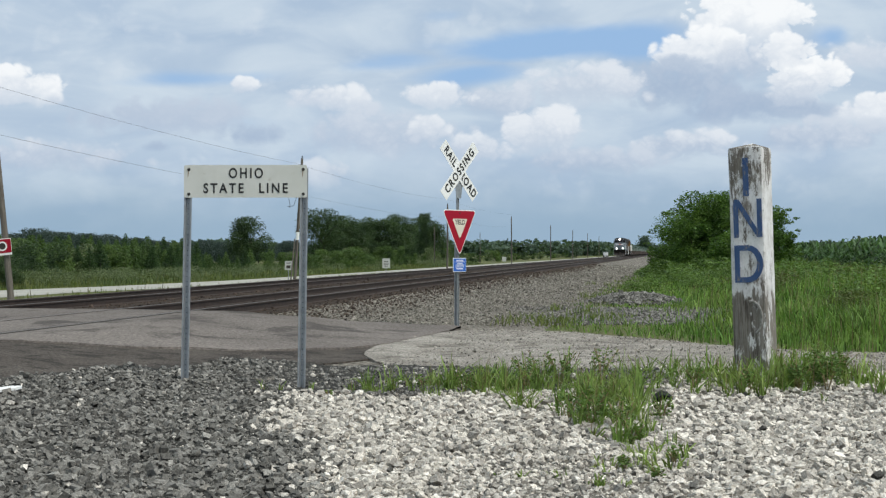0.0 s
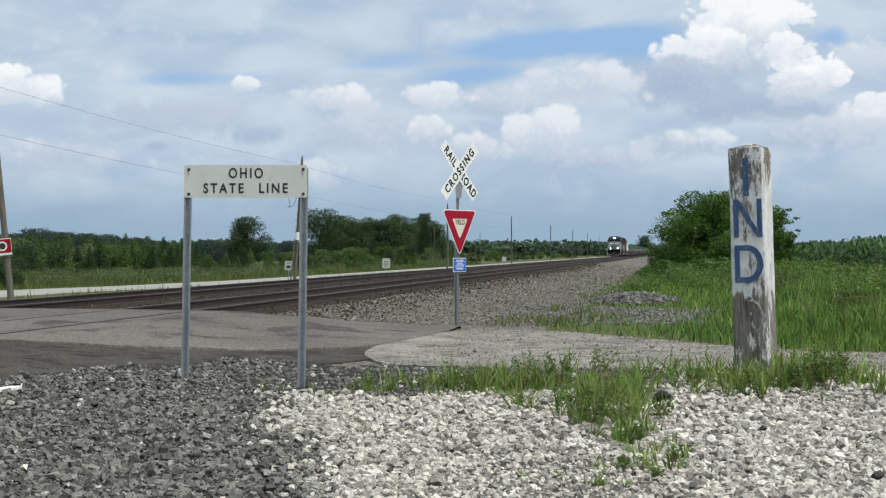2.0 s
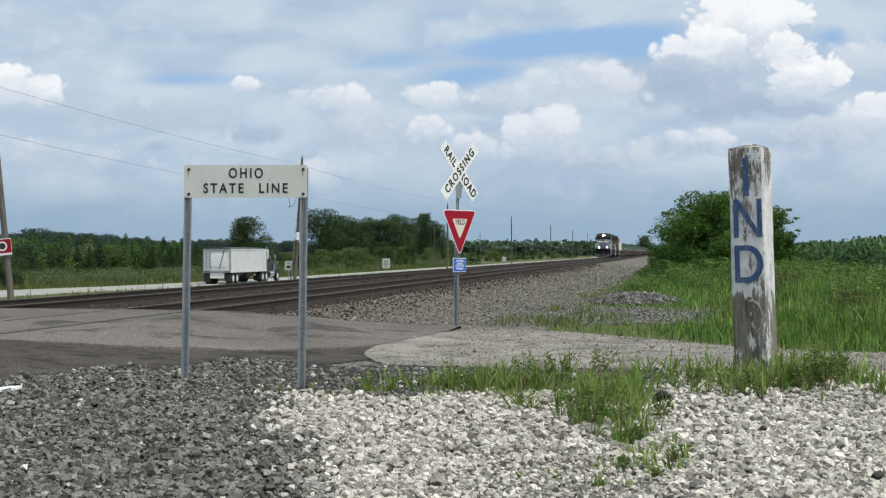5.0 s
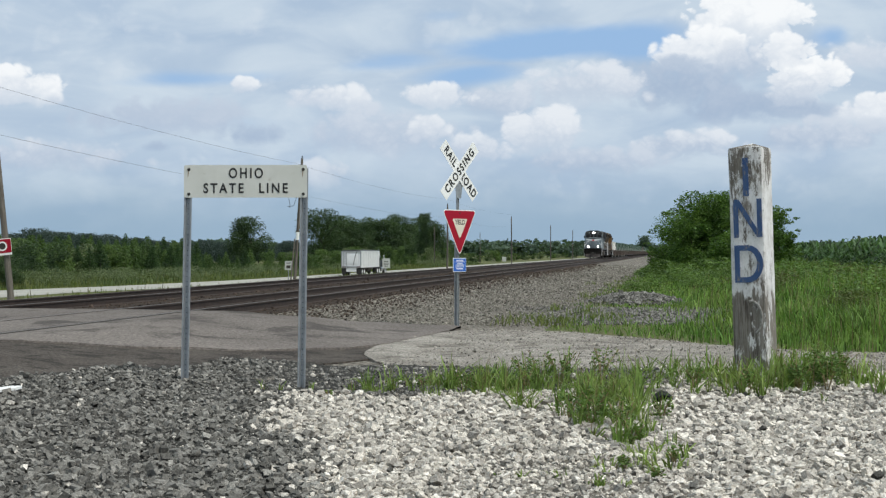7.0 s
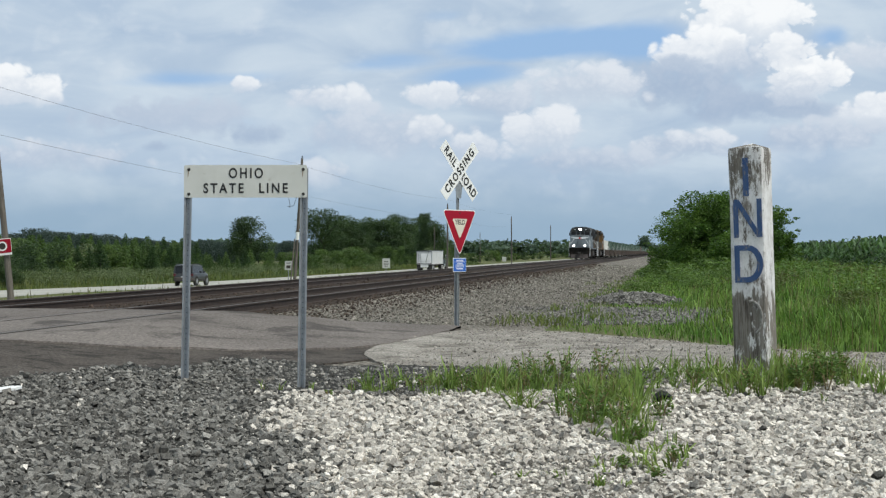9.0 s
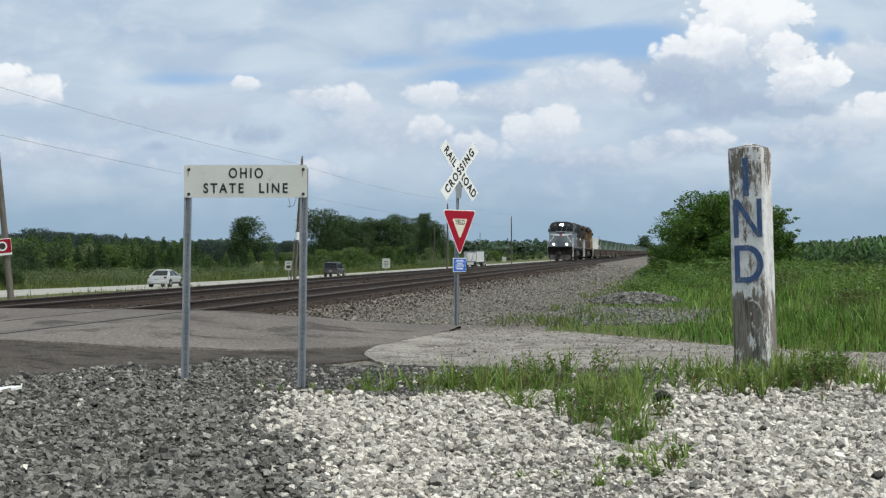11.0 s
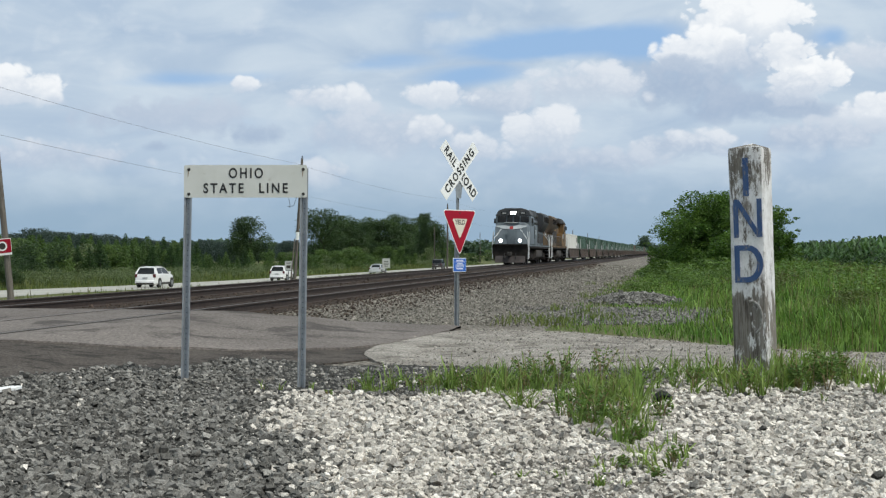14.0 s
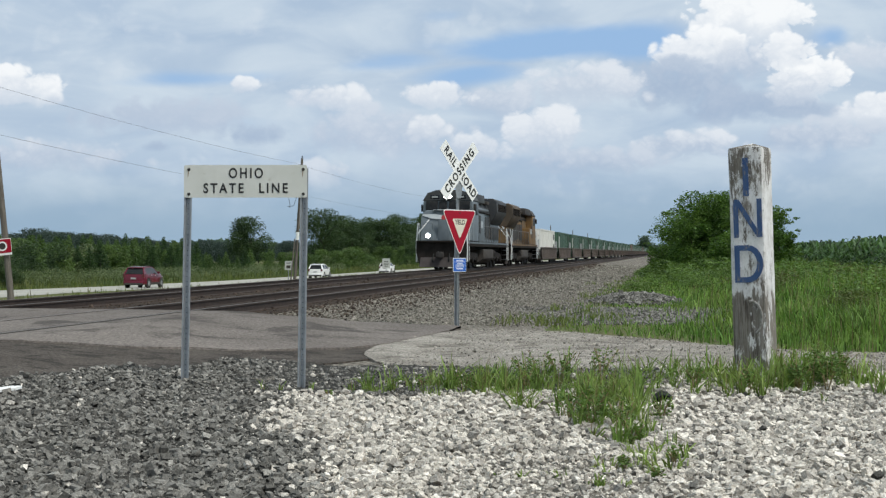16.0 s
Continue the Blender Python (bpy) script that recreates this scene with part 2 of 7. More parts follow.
M_LEAF_PALE = leaf_mat("pale_leaves", (0.185, 0.225, 0.130), (0.115, 0.160, 0.068), 0.35)
M_GRASS = leaf_mat("grass_blades", (0.130, 0.215, 0.050), (0.245, 0.315, 0.105), 2.2, 0.5)
M_MEADOW = leaf_mat("meadow_blades", (0.072, 0.168, 0.030), (0.190, 0.275, 0.074), 0.45, 0.65)
M_GRASS_DRY = leaf_mat("verge_grass", (0.115, 0.165, 0.045), (0.165, 0.18, 0.07), 0.15, 0.35)
M_CORN = leaf_mat("corn_leaves", (0.048, 0.105, 0.040), (0.105, 0.180, 0.080), 0.8, 0.7)


# ---- mesh helpers ----
def bm_new():
    return bmesh.new()


def box(bm, c, s, rot=None, bevel=0.0):
    """A box of size s centred at c, with rot a matrix about its centre."""
    m = Matrix.Translation(c) @ (rot.to_4x4() if rot else Matrix.Identity(4)) @ Matrix.Diagonal((*s, 1))
    g = bmesh.ops.create_cube(bm, size=1.0, matrix=m)
    if bevel:
        edges = list({e for v in g["verts"] for e in v.link_edges})
        bmesh.ops.bevel(bm, geom=edges, offset=bevel, segments=2, profile=0.6, affect="EDGES")
    return bm


def cyl(bm, p, q, r1, r2=None, seg=12, caps=True):
    """A cylinder or cone from p to q."""
    p, q = Vector(p), Vector(q)
    d = q - p
    m = Matrix.Translation((p + q) / 2) @ d.to_track_quat("Z", "Y").to_matrix().to_4x4()
    bmesh.ops.create_cone(bm, cap_ends=caps, segments=seg, radius1=r1, radius2=r1 if r2 is None else r2, depth=d.length, matrix=m)
    return bm


def prism(bm, pts, axis, lo, hi, bevel=0.0):
    """A closed outline of (u, v) pushed along axis (0: x, 1: y, 2: z) from lo to hi."""
    def at(u, v, w):
        return (w, u, v) if axis == 0 else (u, w, v) if axis == 1 else (u, v, w)
    a = [bm.verts.new(at(u, v, lo)) for u, v in pts]
    b = [bm.verts.new(at(u, v, hi)) for u, v in pts]
    n = len(pts)
    faces = [bm.faces.new(a[::-1]), bm.faces.new(b)]
    for i in range(n):
        faces.append(bm.faces.new((a[i], a[(i + 1) % n], b[(i + 1) % n], b[i])))
    if bevel:
        edges = list({e for f in faces for e in f.edges})
        bmesh.ops.bevel(bm, geom=edges, offset=bevel, segments=1, affect="EDGES")
    return bm


def tube(bm, pts, r, seg=8):
    for p, q in zip(pts, pts[1:]):
        cyl(bm, p, q, r, seg=seg)
    return bm


def finish(bm, smooth=False):
    bmesh.ops.recalc_face_normals(bm, faces=bm.faces)
    me = bpy.data.meshes.new("mesh")
    bm.to_mesh(me)
    bm.free()
    if smooth:
        me.polygons.foreach_set("use_smooth", [True] * len(me.polygons))
        me.set_sharp_from_angle(angle=radians(35))
    return me


def part(name, bm, material, parent=None, label="", smooth=True):
    """Links a bmesh or mesh as one object under its thing."""
    me = bm if isinstance(bm, bpy.types.Mesh) else finish(bm, smooth)
    if not me.materials:
        me.materials.append(material)
    ob = new(name, me)
    ob.parent = parent
    if label:
        ob["label"] = label
    return ob


def thing(name, label, category, m=None, group="", kind=""):
    ob = new(name)
    ob.empty_display_size = 0.1
    if m is not None:
        ob.matrix_world = m
    return tagged(ob, label, category, group, kind)


def soup(verts, faces, material, name, smooth=False):
    me = bpy.data.meshes.new(name)
    me.from_pydata(verts, [], faces)
    me.materials.append(material)
    if smooth:
        me.polygons.foreach_set("use_smooth", [True] * len(me.polygons))
    return me


def flat_mesh(verts, quads_or_tris, material, name):
    """A mesh from numpy arrays, all faces with the same number of corners."""
    v, f = np.asarray(verts, np.float32), np.asarray(quads_or_tris, np.int32)
    me = bpy.data.meshes.new(name)
    me.vertices.add(len(v))
    me.vertices.foreach_set("co", v.ravel())
    k = f.shape[1]
    me.loops.add(f.size)
    me.loops.foreach_set("vertex_index", f.ravel())
    me.polygons.add(len(f))
    me.polygons.foreach_set("loop_start", np.arange(0, f.size, k, dtype=np.int32))
    me.polygons.foreach_set("loop_total", np.full(len(f), k, np.int32))
    me.update(calc_edges=True)
    me.shade_flat()
    me.materials.append(material)
    return me


def lettering(text, size, material, parent, m, name="lettering", spacing=1.0, wide=1.0, bold=0.0, label=""):
    """Flat raised letters; the text stands in the xz plane of m, facing -y, centred."""
    cu = bpy.data.curves.new("text", "FONT")
    cu.body, cu.size, cu.align_x, cu.align_y = text, size, "CENTER", "CENTER"
    cu.extrude, cu.space_character, cu.offset = 0.0015, spacing, bold
    cu.resolution_u = 4
    tmp = bpy.data.objects.new("text", cu)
    scene.collection.objects.link(tmp)
    me = bpy.data.meshes.new_from_object(tmp.evaluated_get(bpy.context.evaluated_depsgraph_get()))
    bpy.data.objects.remove(tmp)
    me.transform(m @ Matrix.Rotation(radians(90), 4, "X") @ Matrix.Diagonal((wide, 1, 1, 1)))
    me.materials.clear()
    me.materials.append(material)
    return part(name, me, material, parent, label)


# ---- terrain ----
PROFILE = ((-4000, -1.3), (-52, -1.3), (-50.5, -1.6), (-48.0, -1.30), (-38.8, -1.30), (-36, -1.45), (-26, -1.15), (-20, -0.6), (-16.6, 0.0), (-15.4, 0.15), (-7.6, 0.15),
           (-6.6, 0.06), (-5.0, 0.02), (-3.0, 0.0), (4000, 0.0))
PP, PZ = np.array([a for a, _ in PROFILE], float), np.array([b for _, b in PROFILE], float)


def gz(x, y):
    """Height of the ground."""
    p = x - K * y
    z = np.interp(p, PP, PZ)
    fall = np.interp(y, [95, 124, 158, 210], [0.0, -0.25, -0.40, -0.43]) * np.interp(p, [-30, -20], [1.0, 0.0])
    mound = 0.16 * np.exp(-((x - 2.95) / 1.6) ** 2 - ((y - 14.2) / 1.6) ** 2) + 0.08 * np.exp(-((x + 3.9) / 0.9) ** 2 - ((y - 13.6) / 1.0) ** 2)
    berm = 0.62 * np.interp(y, [96, 122, 205, 255], [0.0, 1.0, 1.0, 0.0]) * np.interp(p, [-34, -30, -26, -20], [0.0, 1.0, 1.0, 0.0])
    return z + fall + mound + berm


def sheet(name, ps, ys, material, lift, label, category, kind="structure", zfun=None):
    """A sheet over the ground along the tracks, from offsets ps and distances ys."""
    P, Y = np.meshgrid(np.array(ps, float), np.array(ys, float), indexing="ij")
    X = P + K * Y
    Z = (zfun or gz)(X, Y) + lift
    v = np.stack([X, Y, Z], -1).reshape(-1, 3)
    i, j = np.meshgrid(np.arange(len(ps) - 1), np.arange(len(ys) - 1), indexing="ij")
    a = (i * len(ys) + j).ravel()
    f = np.stack([a, a + len(ys), a + len(ys) + 1, a + 1], -1)
    me = flat_mesh(v, f, material, name)
    return tagged(part(name, me, material), label, category, kind=kind)


def lines(*spans):
    out = []
    for lo, hi, n in spans:
        out += list(np.linspace(lo, hi, n, endpoint=False))
    return out + [spans[-1][1]]


FAR_Y = 4300.0
G_PS = lines((-3000, -200, 8), (-200, -52, 8), (-52, -48, 4), (-48, -38.8, 2), (-38.8, -26, 13), (-26, -16.6, 8), (-16.6, -15.4, 2), (-15.4, -7.6, 2), (-7.6, -3, 8), (-3, 8, 40), (8, 20, 12), (20, 200, 8), (200, 3000, 8))
G_PS = sorted(set(G_PS) | {float(a) for a, _ in PROFILE if abs(a) < 3000})
G_YS = lines((-600, 0, 6), (0, 6, 4), (6, 30, 80), (30, 95, 20), (95, 124, 6), (124, 158, 5), (158, 210, 6), (210, 255, 5), (255, 600, 7), (600, FAR_Y, 10))

sheet("ground", G_PS, G_YS, M_EARTH, 0.0, "flat green farmland with rough grass and soil", "ground")

# ---- roads and track bed ----
T_YS = lines((-300, 0, 6), (0, 60, 24), (60, 210, 15), (210, 1500, 20))
sheet("ballast_bed", [-16.6, -15.4, -7.6, -6.6, -5.0, -3.0, -2.2], sorted(set(T_YS + [95.0])), M_BALLAST, 0.012, "grey-brown crushed stone ballast bed under the tracks", "ballast")
sheet("track_bed", [-15.3, -12.0, -11.0, -7.7], T_YS, M_BALLAST_RUST, 0.02, "rust-stained ballast between the rails", "ballast")
sheet("highway", [-47.6, -43.4, -39.2], lines((-600, 95, 8), (95, 124, 3), (124, 158, 3), (158, 210, 3), (210, 1500, 16)), M_CONCRETE, 0.02, "pale concrete two-lane highway beside the railway", "road")


def crossing_z(x, y):
    p = x - K * y
    return np.interp(p, [-38, -30, -16, -7.7, -6.6, -5.5, -4.2, -3.0, 3.0], [-1.2, -0.8, 0.29, 0.298, 0.21, 0.11, 0.04, 0.03, 0.0])


def slab(name, ps, near, far, material, lift, label, zfun):
    """A paved strip across the tracks; near and far give its edges by offset."""
    ys = np.linspace(0, 1, 13)
    P, S = np.meshgrid(np.array(ps, float), ys, indexing="ij")
    lo = np.interp(P, *zip(*near))
    hi = np.interp(P, *zip(*far))
    Y = lo + (hi - lo) * S + 0.12 * np.sin(P * 5.1 + 2 * S) * (np.abs(S - 0.5) * 2)
    X = P + K * Y
    Z = zfun(X, Y) + lift
    v = np.stack([X, Y, Z], -1).reshape(-1, 3)
    n = len(ys)
    i, j = np.meshgrid(np.arange(len(ps) - 1), np.arange(n - 1), indexing="ij")
    a = (i * n + j).ravel()
    f = [tuple(q) for q in np.stack([a, a + n, a + n + 1, a + 1], -1)]
    # a skirt down to the ground on both edges
    v = [tuple(q) for q in v]
    for s, flip in ((0, 0), (n - 1, 1)):
        base = len(v)
        for k in range(len(ps)):
            q = v[k * n + s]
            v.append((q[0], q[1], q[2] - 0.4))
        for k in range(len(ps) - 1):
            quad = (k * n + s, base + k, base + k + 1, (k + 1) * n + s)
            f.append(quad if flip else quad[::-1])
    me = soup(v, f, material, name)
    return tagged(part(name, me, material), label, "road", kind="structure")


C_PS = lines((-38, -16, 8), (-16, -7.7, 4), (-7.7, -3.7, 24))
slab("crossing_road", C_PS, [(-38, 16.5), (-7, 17.1), (-5.5, 18.1), (-4.4, 19.2), (-4.0, 20.8), (-3.7, 24.0)], [(-38, 28), (-16, 27.2), (-11, 26.6), (-8, 25.2), (-4, 25.6), (-3.7, 25.2)], M_SLAB, 0.028,
     "worn grey asphalt of the level crossing with dark streaks", crossing_z)
slab("asphalt_apron", lines((-12, -7.7, 3), (-7.7, -3.7, 17)), [(-12, 10.0), (-6.6, 12.2), (-5.7, 14.2), (-4.6, 16.2), (-3.9, 17.5), (-3.7, 17.9)], [(-12, 16.7), (-7, 17.2), (-5.5, 18.2), (-4.4, 19.3), (-4.0, 20.9), (-3.7, 22.0)], M_ASPHALT, 0.004,
     "dark damp asphalt apron beside the crossing", crossing_z)
slab("gravel_lane", lines((-4.1, -3.1, 10), (-3.1, 30, 46)), [(-4.1, 20.0), (-4.05, 19.2), (-3.9, 18.4), (-3.6, 17.4), (-3.2, 16.7), (-1, 15.7), (30, 11.5)], [(-4.1, 20.3), (-4.05, 21.2), (-3.9, 22.3), (-3.6, 24.0), (-3.2, 25.0), (-1.8, 24.4), (0.6, 20.9), (2.0, 19.3), (30, 14.8)], M_DRIVE, 0.02,
     "pale compacted gravel lane leading to the crossing", lambda x, y: np.maximum(gz(x, y), crossing_z(x, y) * np.clip((-3.2 - (x - K * y)) / 0.5, 0, 1)))


# ---- railway track ----
def rail_bm(x0, y0, y1):
    bm = bm_new()
    prof = [(-0.07, -0.17), (0.07, -0.17), (0.07, -0.155), (0.012, -0.135), (0.012, -0.04), (0.036, -0.03), (0.036, -0.002), (-0.036, -0.002), (-0.036, -0.03), (-0.012, -0.04), (-0.012, -0.135), (-0.07, -0.155)]
    prism(bm, [(x0 + u, v) for u, v in prof], 1, y0, y1)
    return bm


def build_track(p, label):
    tr = thing("railway_track", label, "railway track", pose(p, 0, RAIL_TOP, 0, 0, TURN), group="two parallel tracks")
    for side in (-0.755, 0.755):
        r = part("rail", rail_bm(side, -200, 1500), M_RAIL, tr, "brown rusty steel rail", smooth=False)
        bm = bm_new()
        box(bm, (side, 650, -0.0005), (0.05, 1700, 0.006))
        part("running_surface", bm, M_RAILTOP, r, "polished top of the rail", smooth=False)
    bm = bm_new()
    box(bm, (0, 0, 0), (2.6, 0.23, 0.18), bevel=0.012)
    tie = finish(bm)
    tie.materials.append(M_TIE)
    rng = random.Random(3)
    y = 26.2
    for i in range(110):
        o = part("tie", tie, M_TIE, tr)
        o.location = (rng.uniform(-0.03, 0.03), y, -0.262 + rng.uniform(-0.008, 0.008))
        o.rotation_euler = (0, 0, rng.uniform(-0.012, 0.012))
        y += 0.5
    v, f = [], []
    while y < 500:
        k = len(v)
        for sx, sy in ((-1.3, -0.11), (1.3, -0.11), (1.3, 0.11), (-1.3, 0.11)):
            v += [(sx, y + sy, -0.172), (sx, y + sy, -0.34)]
        f += [(k, k + 2, k + 4, k + 6), (k, k + 1, k + 3, k + 2), (k + 2, k + 3, k + 5, k + 4), (k + 6, k + 7, k + 1, k)]
        y += 0.5
    tagged(part("distant_ties", soup(v, f, M_TIE, "ties"), M_TIE, tr), kind="stuff")
    return tr


build_track(NEAR_TRACK, "empty near track with rusty rails on dark wooden ties")
build_track(FAR_TRACK, "far track with steel rails carrying a freight train")


# ---- signs ----
def u_post(bm, h, lean=0.0, w=0.077):
    """A U-channel sign post with flanges, standing on z = -0.3."""
    prof = [(-w / 2, 0.0), (-w / 2 + 0.016, 0.0), (-w / 2 + 0.022, 0.030), (w / 2 - 0.022, 0.030), (w / 2 - 0.016, 0.0), (w / 2, 0.0), (w / 2, 0.004), (w / 2 - 0.013, 0.004),
            (w / 2 - 0.018, 0.036), (-w / 2 + 0.018, 0.036), (-w / 2 + 0.013, 0.004), (-w / 2, 0.004)]
    prism(bm, prof, 2, -0.3, h)
    bmesh.ops.transform(bm, matrix=Matrix.Shear("XY", 4, (lean, 0.0)), verts=bm.verts)
    return bm


def hole_strip(h, lo=0.15, lean=0.0):
    bm = bm_new()
    z = lo
    while z < h:
        bmesh.ops.create_circle(bm, cap_ends=True, segments=8, radius=0.0042, matrix=Matrix.Translation((lean * z, 0.0275, z)) @ Matrix.Rotation(radians(90), 4, "X"))
        z += 0.0508
    return bm


def rounded_plate(w, h, r, thick, n=4):
    bm = bm_new()
    pts = []
    for cx, cz, a0 in ((w / 2 - r, h / 2 - r, 0), (-w / 2 + r, h / 2 - r, 90), (-w / 2 + r, -h / 2 + r, 180), (w / 2 - r, -h / 2 + r, 270)):
        for i in range(n + 1):
            a = radians(a0 + 90 * i / n)
            pts.append((cx + r * math.cos(a), cz + r * math.sin(a)))
    prism(bm, pts, 1, -thick / 2, thick / 2)
    return bm


def build_state_sign():
    s = thing("state_line_sign", "white OHIO STATE LINE sign on two galvanised posts in gravel", "sign", pose(-1.925, 14.1, 0, 0, 0, -1.5))
    panel = part("panel", rounded_plate(1.205, 0.318, 0.02, 0.004), M_SIGNWHITE, s, "off-white metal panel with black letters")
    panel.location = (0, 0, 2.043)
    lettering("OHIO", 0.138, M_BLACKPAINT, panel, Matrix.Translation((0.004, -0.004, 0.074)), spacing=1.36, wide=0.78, bold=0.0024)
    lettering("STATE", 0.133, M_BLACKPAINT, panel, Matrix.Translation((-0.215, -0.004, -0.072)), spacing=1.36, wide=0.84, bold=0.0024)
    lettering("LINE", 0.133, M_BLACKPAINT, panel, Matrix.Translation((0.272, -0.004, -0.072)), spacing=1.36, wide=0.84, bold=0.0024)
    for x, lean in ((-0.563, 0.018), (0.573, 0.014)):
        post = part("post", u_post(bm_new(), 2.17 if x > 0 else 2.12, lean), M_GALV, s, "galvanised steel U-channel post", smooth=False)
        post.location = (x - lean * 2.0, 0.008, 0)
        h = part("hole_strip", hole_strip(1.85, lean=lean), M_STEEL, post, smooth=False)
    for x in (-0.563, 0.573):
        for z in (0.115, -0.125):
            bm = bm_new()
            cyl(bm, (x * 0.985, -0.003, z), (x * 0.985, -0.011, z), 0.012, seg=6)
            cyl(bm, (x * 0.985, -0.002, z), (x * 0.985, -0.004, z), 0.016, seg=10)
            part("bolt", bm, M_STEEL, panel, "rusty hexagon bolt")
    bm = bm_new()
    tube(bm, [(0.40 + 0.035 * math.sin(a * 1.3), 0.012, -0.15 - 0.055 * a + 0.03 * math.cos(a * 2.6)) for a in [i * 0.28 for i in range(9)]] + [(0.47, 0.012, -0.24), (0.50, 0.012, -0.15)], 0.0022, 5)
    part("loose_wire", bm, M_STEEL, panel, "curl of loose wire")
    for x, z, d in ((-0.556, 0.115, -0.008), (0.563, 0.112, -0.007)):
        bm = bm_new()
        prism(bm, [(x - 0.006, z), (x + 0.005, z), (x + d + 0.002, z - 0.075), (x + d - 0.002, z - 0.07)], 1, -0.0032, -0.002)
        part("rust_streak", bm, M_RUSTMARK, panel, "brown rust streak")
    return s


M_RUSTMARK = mat("rust_mark", (0.25, 0.16, 0.09), (0.32, 0.24, 0.16), 30, 0.8)
build_state_sign()


def blade_bm():
    bm = bm_new()
    box(bm, (0, 0, 0), (1.28, 0.004, 0.235))
    return bm


def build_crossbuck():
    s = thing("railroad_crossing_sign", "white crossbuck with red yield sign on a steel post", "sign", pose(0.29, 25.6, float(gz(0.265, 25.6)), 0, 0, 50))
    bm = bm_new()
    u_post(bm, 2.72, 0.0, 0.062)
    part("post", bm, M_GALV, s, "galvanised steel U-channel post", smooth=False).location = (0, 0.03, 0)
    part("rear_post", u_post(bm_new(), 1.9, 0.0, 0.062), M_GALV, s, "galvanised steel backing post", smooth=False).location = (0.0, 0.068, 0)
    for ang, y, words in ((45, 0.004, (("RAIL", -0.345), ("ROAD", 0.345))), (-45, -0.008, (("CROSSING", 0.0),))):
        b = part("blade", blade_bm(), M_REFLWHITE, s, "white crossbuck board with black letters", smooth=False)
        b.matrix_local = Matrix.Translation((0, y, 2.785)) @ Matrix.Rotation(radians(ang), 4, "Y")
        for w, x in words:
            lettering(w, 0.205, M_BLACKPAINT, b, Matrix.Translation((x, -0.004, 0)), spacing=1.18 if len(w) == 4 else 1.34, wide=0.86, bold=0.006)
    y = part("yield_sign", yield_bm(0.945, 0.045, 0.004), M_REFLWHITE, s, "red and white triangular yield sign")
    y.location = (0, -0.004, 1.80)
    part("red_border", yield_bm(0.895, 0.035, 0.004), M_SIGNRED, y, "red border").location = (0, -0.0035, -0.0)
    part("white_centre", yield_bm(0.42, 0.02, 0.004), M_CREAM, y, "cream-white triangle").location = (0, -0.007, 0.005)
    lettering("YIELD", 0.125, M_BLACKPAINT, y, Matrix.Translation((0, -0.010, 0.072)), wide=0.85, bold=0.002)
    bl = part("notification_plate", rounded_plate(0.365, 0.245, 0.02, 0.004), M_REFLWHITE, s, "blue notice plate with white border and lines")
    bl.location = (0, -0.004, 1.12)
    part("blue_field", rounded_plate(0.345, 0.225, 0.018, 0.004), M_SIGNBLUE, bl, "blue field").location = (0, -0.003, 0)
    for z, w, h in ((0.082, 0.20, 0.012), (0.055, 0.25, 0.010), (0.030, 0.16, 0.010), (-0.002, 0.22, 0.014), (-0.035, 0.24, 0.010), (-0.068, 0.19, 0.016)):
        bm = bm_new()
        box(bm, (0.0, -0.0065, z), (w, 0.003, h))
        part("text_bar", bm, M_REFLWHITE, bl, smooth=False)
    bm = bm_new()
    prism(bm, [(-0.06, 2.30), (0.06, 2.30), (0.11, 2.55), (0.09, 2.68), (-0.09, 2.68), (-0.11, 2.55)], 1, 0.012, 0.016)
    part("bracket_plate", bm, M_GALV, s, "grey metal bracket plate", smooth=False)
    for x, z in ((0, 2.79), (0, 2.04), (0, 1.60)):
        bm = bm_new()
        cyl(bm, (x, -0.02, z), (x, 0.03, z), 0.014, seg=6)
        part("bolt", bm, M_STEEL, s)
    return s


def yield_bm(side, r, thick):
    """A rounded triangle, point down, centred on its upper part."""
    bm = bm_new()
    h = side * 0.866
    corners = [(-side / 2, h * 0.36), (side / 2, h * 0.36), (0.0, -h * 0.64)]
    pts = []
    c = Vector((0, h * 0.36 - side * 0.2887))
    for i, q in enumerate(corners):
        q = Vector(q)
        d = (c - q).normalized()
        o = q + d * r * 2
        base = math.atan2(-d.y, -d.x)
        for k in range(-2, 3):
            a = base - radians(30 * k)
            pts.append((o.x + r * math.cos(a), o.y + r * math.sin(a)))
    prism(bm, pts[::-1], 1, -thick / 2, thick / 2)
    return bm


build_crossbuck()


